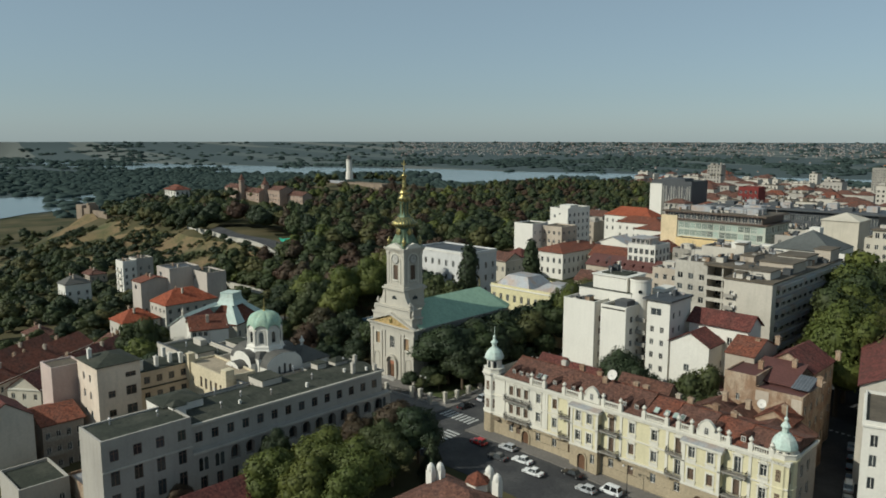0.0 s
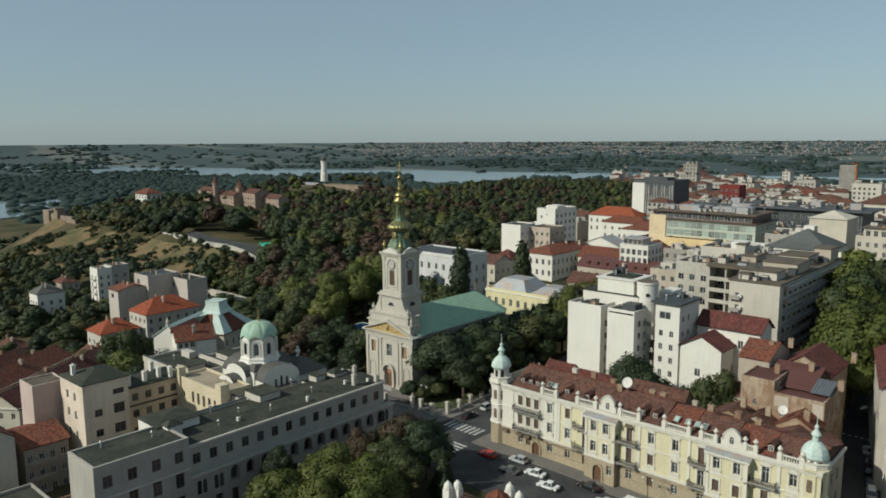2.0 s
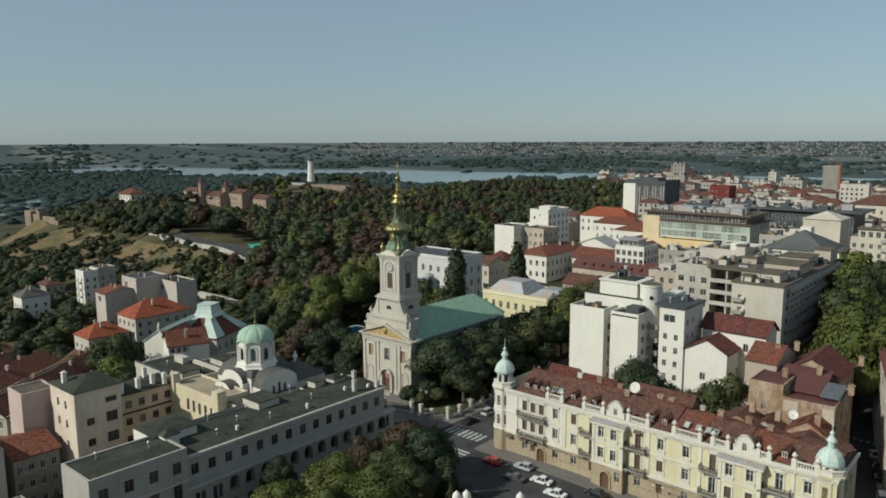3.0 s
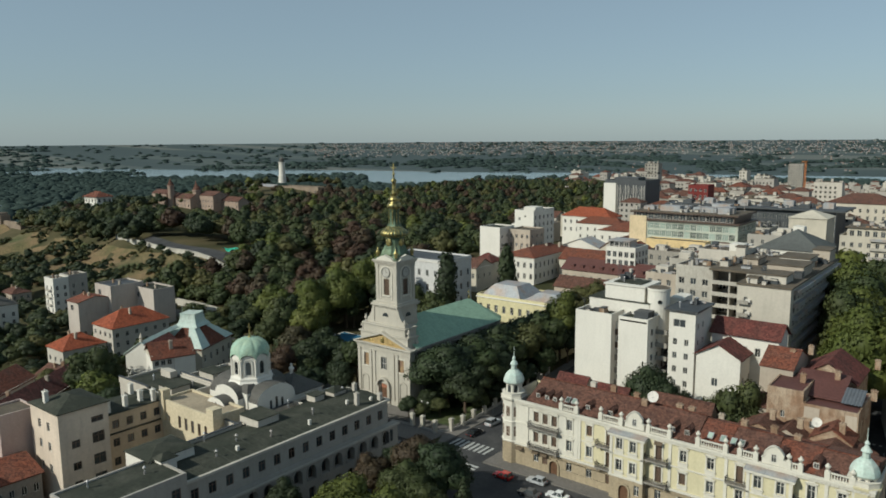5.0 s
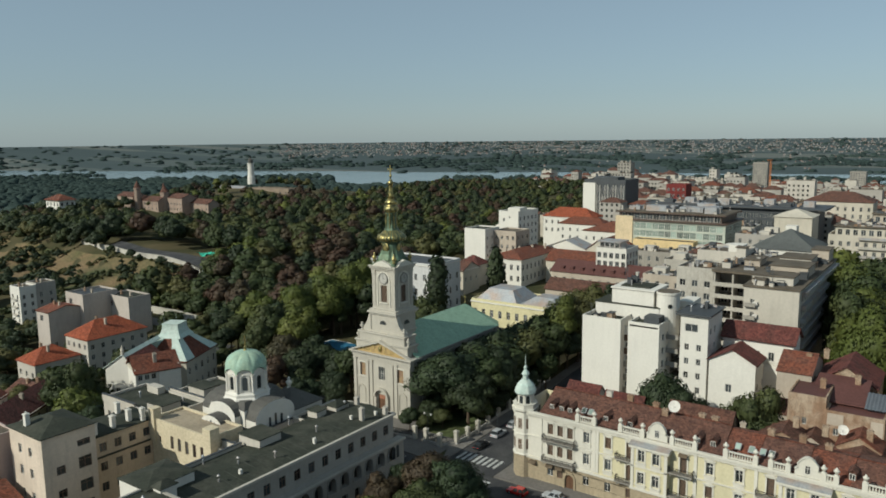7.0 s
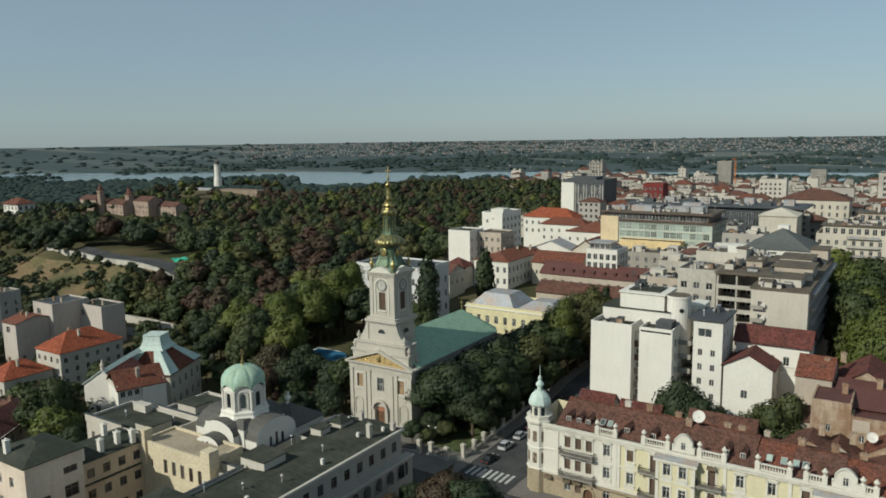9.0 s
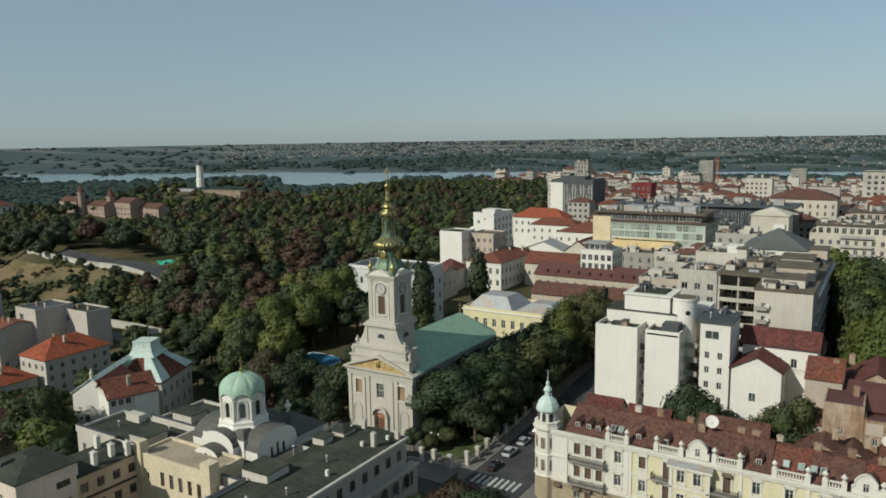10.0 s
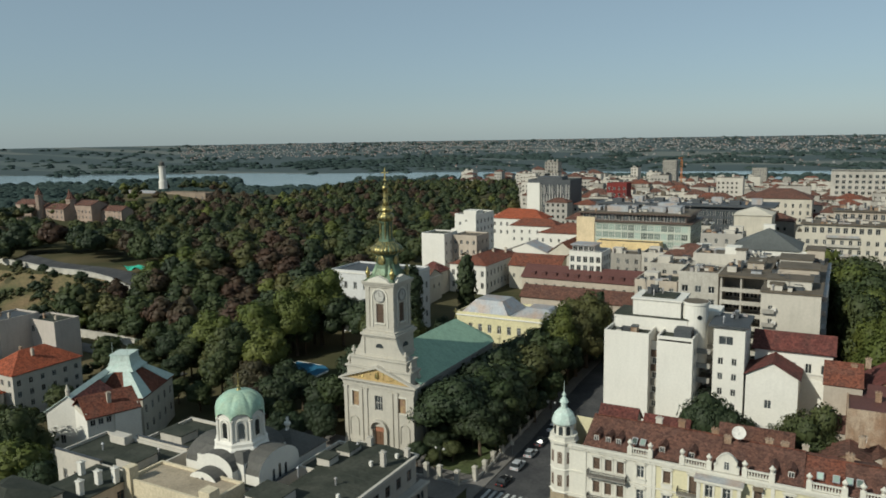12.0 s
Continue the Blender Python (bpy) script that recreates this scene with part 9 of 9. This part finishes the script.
def crown_mesh(h, r, n, size, seed, m, base=0.28, lobes=9, shape="round"):
    """A crown of many small leaf sprays on uneven lobes, with gaps between."""
    rg = np.random.default_rng(seed)
    cs = []
    if shape == "column":
        for k in range(lobes):
            z = h * (base + (1 - base) * (k + 0.5) / lobes)
            rad = r * (0.55 + 0.45 * math.sin(math.pi * (k + 0.7) / (lobes + 0.6)))
            cs.append((rg.normal(0, r * 0.08), rg.normal(0, r * 0.08), z, rad, h * (1 - base) / lobes * 1.25))
    elif shape == "cone":
        for k in range(lobes):
            q = (k + 0.3) / lobes
            cs.append((rg.normal(0, r * 0.05), rg.normal(0, r * 0.05), h * (base + (1 - base) * q), r * (1.05 - q) + 0.2, h * (1 - base) / lobes * 0.8))
    else:
        cs.append((0, 0, h * 0.62, r * 0.72, h * 0.3))
        for k in range(lobes):
            a = 2 * math.pi * k / lobes + rg.uniform(-0.4, 0.4)
            q = rg.uniform(0.42, 0.78)
            e = rg.uniform(0.42, 0.72) * (1 if q < 0.65 else 0.7)
            rad = r * rg.uniform(0.32, 0.5)
            cs.append((r * e * math.cos(a), r * e * math.sin(a), h * q, rad, rad * rg.uniform(0.75, 1.0)))
        cs.append((rg.normal(0, r * 0.15), rg.normal(0, r * 0.15), h * 0.84, r * 0.42, h * 0.16))
    cs = np.array(cs)
    wgt = cs[:, 3] ** 2
    pick = rg.choice(len(cs), n, p=wgt / wgt.sum())
    d = rg.normal(size=(n, 3))
    d /= np.linalg.norm(d, axis=1)[:, None]
    d[:, 2] = np.where(d[:, 2] < -0.45, -d[:, 2], d[:, 2])
    rad = rg.uniform(0.74, 1.1, n)[:, None] ** 0.8
    c = cs[pick]
    pos = c[:, :3] + d * rad * np.stack([c[:, 3], c[:, 3], c[:, 4]], 1)
    nrm = d + rg.normal(0, 0.3, (n, 3))
    nrm /= np.linalg.norm(nrm, axis=1)[:, None]
    t1 = np.cross(nrm, rg.normal(size=(n, 3)))
    t1 /= np.linalg.norm(t1, axis=1)[:, None]
    t2 = np.cross(nrm, t1)
    s = size * rg.uniform(0.55, 1.25, n)[:, None]
    v = np.stack([pos - t1 * s, pos - t2 * s * 0.6 + nrm * s * 0.2, pos + t1 * s, pos + t2 * s * 0.6 + nrm * s * 0.2], 1).reshape(-1, 3)
    # the leaves of a lobe lie along its surface, so light rounds the lobe as a whole
    out = pos - np.array((0, 0, h * 0.55))
    out /= np.linalg.norm(out, axis=1)[:, None]
    soft = d * 0.75 + out * 0.3 + nrm * 0.35
    # dense twigs inside every lobe
    cv, cn = [], []
    for cx, cy, cz, cr, ch in cs:
        q = CORE * (1 + rg.uniform(-0.12, 0.12, (len(CORE), 1)))
        cv.append(q * (cr * 0.8, cr * 0.8, ch * 0.8) + (cx, cy, cz))
        cn.append(CORE)
    v = np.concatenate([v] + cv)
    nn = np.concatenate([np.repeat(soft, 4, axis=0)] + cn)
    nn /= np.linalg.norm(nn, axis=1)[:, None]
    me = leaf_mesh("crown", v, nn, m)
    SPRAY[me] = (v, nn)
    return me


def leaf_mesh(name, v, nn, m):
    """Separate quads with the given soft normals."""
    n = len(v) // 4
    me = bpy.data.meshes.new(name)
    me.vertices.add(len(v))
    me.vertices.foreach_set("co", v.ravel())
    me.loops.add(len(v))
    me.loops.foreach_set("vertex_index", np.arange(len(v)))
    me.polygons.add(n)
    me.polygons.foreach_set("loop_start", np.arange(0, 4 * n, 4))
    me.polygons.foreach_set("use_smooth", np.ones(n, bool))
    me.update(calc_edges=True)
    me.normals_split_custom_set_from_vertices(nn)
    me.materials.append(m)
    return me


def trunk_mesh(h, r, seed, base=0.28):
    rg = random.Random(seed)
    mb = MB()
    mb.lathe(0, 0, [(r * 0.075, -0.5), (r * 0.055, h * 0.1), (r * 0.045, h * base), (r * 0.02, h * 0.7)], 7)
    for k in range(6):
        a = 2 * math.pi * k / 6 + rg.uniform(-0.3, 0.3)
        z0, z1 = h * rg.uniform(base * 0.8, 0.5), h * rg.uniform(0.5, 0.72)
        e = r * rg.uniform(0.4, 0.62)
        p0, p1 = Vector((0, 0, z0)), Vector((e * math.cos(a), e * math.sin(a), z1))
        w0, w1 = r * 0.028, r * 0.01
        side = Vector((-math.sin(a), math.cos(a), 0))
        up = side.cross((p1 - p0).normalized())
        k0 = len(mb.v)
        for p, w in ((p0, w0), (p1, w1)):
            for s_, u_ in ((-1, -1), (1, -1), (1, 1), (-1, 1)):
                mb.v.append(tuple(p + side * w * s_ + up * w * u_))
        for i in range(4):
            j = (i + 1) % 4
            mb.f.append((k0 + i, k0 + j, k0 + 4 + j, k0 + 4 + i))
            mb.m.append(0)
    return mb.mesh("trunk", bark)


KINDS = {}
TREE_LABEL = {"mid": ("green leafy deciduous tree with a full crown", "tree"), "bright": ("bright green sunlit leafy tree", "tree"),
              "dark": ("dark green dense tree", "tree"), "olive": ("yellowish olive-green autumn tree", "tree"),
              "rust": ("reddish brown leafed tree", "tree"), "conifer": ("dark needled conifer tree", "tree"), "poplar": ("tall dark columnar poplar", "tree"),
              "bush": ("low rounded green shrub", "shrub")}


def tree_kind(kind, h, r, n, size, col, seed, shape="round", base=0.28, lobes=9):
    KINDS.setdefault(kind, []).append((h, crown_mesh(h, r, n, size, seed, leaf[col], base, lobes, shape), trunk_mesh(h, r, seed, base)))


for i in range(3):
    for col in ("mid", "bright", "dark", "olive", "rust"):
        tree_kind(col + "_near", 12.0, 5.2, 4400, 0.27, col, 10 + i, lobes=18)
        tree_kind(col + "_mid", 12.0, 5.2, 1500, 0.42, col, 15 + i, lobes=14)
        tree_kind(col + "_far", 12.0, 5.4, 300, 0.72, col, 20 + i, lobes=8)
        tree_kind(col + "_small", 12.0, 5.4, 90, 1.0, col, 70 + i, lobes=6)
    tree_kind("bush_far", 2.6, 1.8, 90, 0.55, "mid", 60 + i, base=0.05)
    tree_kind("bush_near", 2.6, 1.8, 420, 0.3, "mid", 50 + i, base=0.05)
    tree_kind("conifer_near", 12.0, 3.4, 1900, 0.42, "dark", 30 + i, "cone", 0.1, 12)
    tree_kind("poplar_near", 16.0, 2.6, 1500, 0.5, "dark", 40 + i, "column", 0.08, 8)
    tree_kind("poplar_far", 16.0, 2.6, 420, 0.9, "dark", 45 + i, "column", 0.08, 8)
    tree_kind("conifer_far", 12.0, 3.4, 420, 0.95, "dark", 35 + i, "cone", 0.1, 12)
TR = random.Random(77)


PLANTED = []


def tree(x, y, kind, h, z=None, near=True, wide=1.0, group=""):
    """Notes one tree at a place, h metres high."""
    PLANTED.append((x, y, kind, h, ground(x, y) if z is None else z, wide, group, TR.uniform(0, 360)))


def grow(limit):
    """The nearest trees become things; the rest of the wood is one mesh for each leaf colour."""
    PLANTED.sort(key=lambda p: math.hypot(p[0] - 110, p[1] + 140))
    rest = {}
    for k, (x, y, kind, h, z, wide, group, rz) in enumerate(PLANTED):
        dist = math.hypot(x - 110, y + 140)
        hh, crown, trunk = TR.choice(KINDS[kind + ("_near" if dist < 178 or h > 18.5 and dist < 260 and kind + "_near" in KINDS or kind == "bush" or kind in ("conifer", "poplar") and dist < 300 else "_mid" if dist < 300 and kind + "_mid" in KINDS else "_far")])
        s = h / hh
        if k < limit:
            lab, cat = TREE_LABEL[kind]
            t = thing("shrub" if kind == "bush" else "tree", pose(x, y, z, 0, 0, rz), lab, cat, group)
            t.scale = (s * wide, s * wide, s)
            for nm, me in (("trunk", trunk), ("crown", crown)):
                o = new(nm, me)
                o.parent = t
            continue
        small = kind + "_small" in KINDS and (h < 8 or dist > 560)
        hh, crown, trunk = TR.choice(KINDS["bush_far" if kind == "bush" else kind + ("_small" if small else "_far")])
        s = h / hh
        v, nn = SPRAY[crown]
        v = v * (s * wide, s * wide, s)
        c, sn = math.cos(radians(rz)), math.sin(radians(rz))
        turn = lambda q: np.stack([q[:, 0] * c - q[:, 1] * sn, q[:, 0] * sn + q[:, 1] * c, q[:, 2]], 1)
        rest.setdefault(crown.materials[0], []).append((turn(v) + (x, y, z), turn(nn)))
    for m, vs in rest.items():
        me = leaf_mesh("park_wood", np.concatenate([q[0] for q in vs]), np.concatenate([q[1] for q in vs]), m)
        tagged(new("park_wood", me), "dense leafy wood of the hill park", "wood", kind="stuff")

# ---- planting ----
PARK = random.Random(8)
BOXES = ((-12, -12, 12, 44), (-72, 63, -33, 97), (-10, 42, 26, 66), (-84, -48, -34, -3), (-36, -100, 27, -28), (28, -130, 42, 170), (42, -17, 116, 40), (-130, -48, -98, 8), (-154, -24, -120, 20), (-214, -8, -194, 14), (-202, -34, -182, -16),
         (-180, 0, -158, 20), (-232, -20, -212, 0), (-84, 98, -24, 182), (-24, 70, 60, 160), (-110, 190, 60, 330), (52, 40, 90, 110), (-100, -108, -30, -50), (-190, 18, -110, 32), (-64, 22, -40, 40), (-240, -32, -180, 26), (-100, -82, -30, -50), (-154, -68, -126, -50))


def built_up(x, y):
    return any(a < x < c and b < y < d for a, b, c, d in BOXES) or -480 < x < -366 and 176 < y < 240 or -560 < x < -440 and 350 < y < 420 or -556 < x < -505 and 160 < y < 205


def on_road(x, y):
    """Near the curving park road or on the open slope below it."""
    if not -480 < x < -168:
        return False
    ridge = np.interp(x, (-480, -300, -217, -168), (118, 96, 79, 72))
    return ridge - 50 < y < ridge + (17 if x > -288 else 1)


def park_tree(x, y, lo=10, hi=15):
    c = PARK.random()
    patch = noise.noise((x * 0.012, y * 0.012, 3.0))
    k = "mid" if c < 0.38 else "dark" if c < 0.66 else "olive" if c < 0.82 else "bright" if c < 0.88 else "rust"
    if patch > 0.22 and PARK.random() < 0.5:
        k = "rust"
    tree(x, y, k, PARK.uniform(lo, hi), wide=PARK.uniform(0.95, 1.3), group="trees of the park")


# the wood of the park on its ridge
for gy in range(0, 64):
    for gx in range(0, 61):
        x = -600 + gx * 11.2 + PARK.uniform(-4.5, 4.5) + (gy % 2) * 5.6
        y = -20 + gy * 12.2 + PARK.uniform(-4.5, 4.5)
        far = math.hypot(x - 110, y + 140)
        if built_up(x, y) or on_road(x, y) or x > -44 - max(0, y - 130) * 0.36:
            continue
        edge = np.interp(x, (-600, -480, -300, -217, -168, -120, -60, -20), (150, 122, 100, 84, 34, 36, 16, 30))
        if y < edge:
            continue
        if far > 640 and PARK.random() < 0.4 or y > 440 and x < -420:
            continue
        park_tree(x, y, 12 if far < 480 else 9, 18 if far < 480 else 13)
# shrubs on the dry slope, in clumps, with a few dark trees low down
for i in range(2600):
    x = PARK.uniform(-560, -176)
    ridge = np.interp(x, (-560, -480, -300, -217, -168), (126, 118, 96, 79, 72))
    y = ridge - 4 - PARK.random() * 60
    clump = noise.noise((x * 0.028, y * 0.05, 7.0)) + 0.55 * noise.noise((x * 0.09, y * 0.12, 2.0))
    low = (ridge - y) / 62
    right = min(1.0, max(0.0, (x + 330) / 140))
    if clump + low * (0.25 + 0.35 * right) < 0.1 or x < -520 and low < 0.8:
        continue
    k = PARK.choice(("olive", "mid", "dark", "olive", "mid"))
    tree(x, y, k, PARK.uniform(1.2, 2.6) + 1.6 * low + (2.6 if k == "dark" and PARK.random() < 0.35 else 0), z=ground(x, y) + 0.7, wide=1.5, group="shrubs on the slope")
# a belt of trees between the slope's brow and the park
for i in range(150):
    x = PARK.uniform(-520, -292)
    ridge = np.interp(x, (-540, -480, -300), (124, 118, 96))
    tree(x, ridge + PARK.uniform(-6, 22), PARK.choice(("dark", "dark", "mid", "olive")), PARK.uniform(8, 13), wide=1.2)
# trees on the far left flank of the hill
for i in range(420):
    x, y = PARK.uniform(-760, -420), PARK.uniform(-80, 230)
    ridge = np.interp(x, (-760, -540, -480, -300), (150, 124, 118, 96))
    if ridge - 62 < y < ridge + 2 and x > -650 or x < -740 and y > 160 or ridge - 110 < y < ridge and PARK.random() < 0.5:
        continue
    tree(x, y, PARK.choice(("dark", "dark", "mid", "olive")), PARK.uniform(7, 13), wide=1.3)
# woods at the foot of the slope and the lower town
for i in range(620):
    x, y = PARK.uniform(-420, -64), PARK.uniform(-150, 50)
    if built_up(x, y) or ground(x, y) < -40:
        continue
    if y < -20 - (x + 64) * -0.1 and PARK.random() < 0.35 or x < -176 and y > np.interp(x, (-560, -480, -300, -217, -168), (126, 118, 96, 79, 72)) - 72:
        continue
    tree(x, y, PARK.choice(("dark", "mid", "dark", "olive", "mid")), PARK.uniform(6, 11), wide=1.2, group="trees of the lower town")
for i in range(60):
    x, y = PARK.uniform(-168, -112), PARK.uniform(34, 70)
    tree(x, y, PARK.choice(("mid", "mid", "bright", "dark")), PARK.uniform(6, 10), wide=1.2, group="trees of the park")
# small trees and shrubs between the lower houses
for i in range(420):
    x, y = PARK.uniform(-300, -90), PARK.uniform(-100, 30)
    if any(bx - 3 < x < bx + bw + 3 and by - 3 < y < by + bd + 3 for bx, by, bw, bd, *_q in MBX) or built_up(x, y) and x > -100:
        continue
    tree(x, y, PARK.choice(("mid", "dark", "olive", "bush", "dark")), PARK.uniform(3.0, 7.5), wide=1.25)
# churchyard and street trees
for x, y, k, h, w in ((15.5, 1.5, "dark", 15.5, 1.25), (19.5, 8, "mid", 14.5, 1.15), (15.5, 14, "dark", 15, 1.15), (20, 19, "mid", 14, 1.15), (15.5, 24, "dark", 15, 1.1), (21.5, 1, "dark", 12, 1.1), (21, 13.5, "dark", 14, 1.1), (22, 29, "olive", 14, 1.1), (17, 34, "dark", 14, 1.1), (23, 37, "mid", 15, 1.1), (18, 41, "dark", 14, 1.1),
                      (12, -9.5, "dark", 6, 1.0), (15.5, -8.5, "mid", 4.5, 1.0), (-14, -7, "dark", 9, 1.0), (-17, 2, "mid", 13, 1.0), (-15, 13, "dark", 16, 1.0), (-20, 24, "dark", 15, 0.95), (-16, 33, "mid", 14, 0.9),
                      (-22, 3, "dark", 11, 1.0), (-30, -3, "dark", 12, 1.0), (-23, 20, "dark", 14, 0.9), (-44, 3, "rust", 12.5, 1.1), (-60, 40, "bright", 22, 0.9), (-47, 12, "bright", 18, 0.9), (-54, 2, "mid", 14, 1.0), (-60, 12, "mid", 17, 1.0), (-22, -13, "dark", 8, 1.0), (-31, -13, "rust", 13, 0.9),
                      (-68, 22, "dark", 15, 1.0), (-76, 12, "mid", 12, 1.0), (-80, 26, "mid", 15, 1.0), (-90, 18, "dark", 12, 1.0), (-32, 44, "mid", 17, 0.9), (-24, 46, "mid", 16, 1.0), (-40, 50, "dark", 16, 1.0), (-58, 50, "bright", 25, 0.85), (-66, 30, "bright", 20, 0.95), (-74, 20, "bright", 18, 1.0),
                      (26, 52, "olive", 20, 0.9), (26.5, 60, "olive", 22, 0.85), (26, 45, "dark", 12, 1.0), (26, 60, "olive", 15, 1.0), (26, 22, "dark", 9, 1.0), (27, 30, "mid", 10, 1.0), (31, 66, "dark", 12, 0.9), (22.5, 46.5, "bright", 19, 0.75)):
    tree(x, y, k, h + (2.2 if 12 < x < 26 and h > 11 else 0), wide=w, group="trees of the churchyard")
for x, y, h in ((13.5, -3.5, 6.5), (13.2, 1.0, 8.0), (13.5, 6.0, 7.5), (13.8, 11.0, 8.0), (17.5, -4.0, 5.0), (18.0, 4.5, 6.0), (23.5, 5.0, 5.5), (23.8, 11.0, 6.5), (23.5, 17.0, 6.0), (23.8, 24.0, 6.5), (24.0, 31.0, 6.5), (19.0, 24.5, 7.0),
                (-12.5, -9.0, 6.0), (-18.0, -5.0, 8.0), (-20.5, -9.5, 7.0), (-26.5, -8.0, 8.5), (-22.0, 8.5, 9.0), (-30.5, 6.0, 10.0), (-38.0, 1.0, 9.5), (-38.5, 9.0, 11.0), (-47.0, 2.0, 9.0), (-55.5, -4.5, 8.0), (-56.0, 6.5, 10.0), (-65.0, -3.0, 7.0)):
    tree(x, y, "dark" if int(x * 3 + y) % 3 else "mid", h, wide=1.2, group="undergrowth of the churchyard")
tree(-30, 60, "poplar", 24)
tree(26.8, 71, "conifer", 20)
tree(25.4, 67, "conifer", 18)
tree(-29.5, 97, "poplar", 22.5)
for x, y, k, h in ((-11, 44, "bright", 9), (-9, 39, "bright", 8), (-20, 60, "dark", 9), (-27, 74, "dark", 7), (-22, 84, "dark", 7)):
    tree(x, y, k, h, group="trees of the churchyard")
# the square before the long building
for x, y, k, h, w in ((45, -64, "bright", 14.5, 1.15), (52, -61, "bright", 14, 1.1), (39, -58, "bright", 11, 1.0), (42, -72, "bright", 13, 1.1), (50, -70, "bright", 13, 1.0), (39.5, -39.5, "rust", 12.5, 1.05), (46.0, -39.0, "dark", 13.0, 1.1), (44, -47, "mid", 11, 1.1), (30.5, -64, "dark", 10.5, 0.85), (50, -50, "mid", 10, 1.1),
                      (30.5, -36, "dark", 7, 0.8), (30, -84, "rust", 6, 1.0), (35.5, -47, "rust", 10, 1.0), (56, -66, "bright", 12, 1.0)):
    tree(x, y, k, h, wide=w, group="trees of the square")
tree(53, -42, "conifer", 9)
tree(57, -46, "conifer", 7)
# yards
for x, y, k, h, w in ((67.5, 5.5, "dark", 20.5, 0.72), (72.3, 7.5, "dark", 17.5, 0.7), (84.2, 9.6, "mid", 20.0, 0.75), (79.8, 9.0, "mid", 16.5, 0.75), (-42, -57, "dark", 13, 1.0), (-60, -51, "mid", 19, 0.95), (-52, -55, "bright", 15, 1.0), (-36, -62, "dark", 12, 1.0), (-57, -50, "mid", 12, 1.0), (-64, -48, "dark", 11, 1.0)):
    tree(x, y, k, h, wide=w, group="trees in the yards")
for i in range(12):
    x, y = 101 - 1.9 * i + PARK.uniform(-2, 2), 50 + 8.2 * i
    tree(x, y, PARK.choice(("mid", "bright", "mid", "bright")), PARK.uniform(24, 30), wide=0.85, group="avenue trees")
    tree(x + 10, y + 3, PARK.choice(("mid", "olive")), PARK.uniform(22, 28), wide=0.85, group="avenue trees")
grow(250)


def far_woods(name, bands, seed, label):
    """Woods too far to tell the trees apart: uneven clumps over strips of the plain."""
    rg = np.random.default_rng(seed)
    v, f = [], []
    for a0, a1, r0, r1, n, s in bands:
        for _ in range(int(n * 0.48)):
            a = rg.uniform(a0, a1)
            near = np.interp(a, BA[:, 0], BA[:, 1]) if r1 is None else None
            hi = (near - 15) if r1 is None else r1
            r = math.sqrt(rg.uniform(r0 ** 2, max(r0 + 10, hi) ** 2))
            if r > 2500:
                # hedges and belts that run across the plain
                belt = 130 + 60 * noise.noise((a * 0.05, 0.0, 1.0))
                r = round(r / belt) * belt + rg.normal(0, 14)
                if noise.noise((a * 0.22, round(r / belt) * 3.7, 4.0)) < -0.12:
                    continue
            x, y, _z = polar(a, r, 0)
            z = ground(x, y)
            r2 = float(np.interp(a, BA[:, 0], BA[:, 2])) + 30
            if r > r2:
                z += 88.0 * min(1.0, (r - r2) / (4790 - r2)) ** 1.15
            h, w = s * rg.uniform(0.45, 0.85), s * rg.uniform(0.7, 1.4)
            k = len(v)
            m = 6
            for ring, (q, zz) in enumerate(((1.0, 0.0), (1.1, 0.45), (0.75, 0.8), (0.25, 1.0))):
                for i in range(m):
                    t = 2 * math.pi * (i + 0.5 * (ring % 2)) / m
                    e = w * q * rg.uniform(0.5, 1.35)
                    v.append((x + e * math.cos(t), y + e * math.sin(t), z - 1 + h * zz * rg.uniform(0.7, 1.25)))
            for ring in range(3):
                for i in range(m):
                    f.append((k + ring * m + i, k + ring * m + (i + 1) % m, k + (ring + 1) * m + (i + 1) % m, k + (ring + 1) * m + i))
            f.append(tuple(k + 3 * m + i for i in range(m)))
    me = bpy.data.meshes.new(name)
    me.from_pydata(v, [], f)
    me.polygons.foreach_set("use_smooth", [True] * len(f))
    me.materials.append(hazed_far_leaf)
    return tagged(new(name, me), label, "wood", kind="stuff")


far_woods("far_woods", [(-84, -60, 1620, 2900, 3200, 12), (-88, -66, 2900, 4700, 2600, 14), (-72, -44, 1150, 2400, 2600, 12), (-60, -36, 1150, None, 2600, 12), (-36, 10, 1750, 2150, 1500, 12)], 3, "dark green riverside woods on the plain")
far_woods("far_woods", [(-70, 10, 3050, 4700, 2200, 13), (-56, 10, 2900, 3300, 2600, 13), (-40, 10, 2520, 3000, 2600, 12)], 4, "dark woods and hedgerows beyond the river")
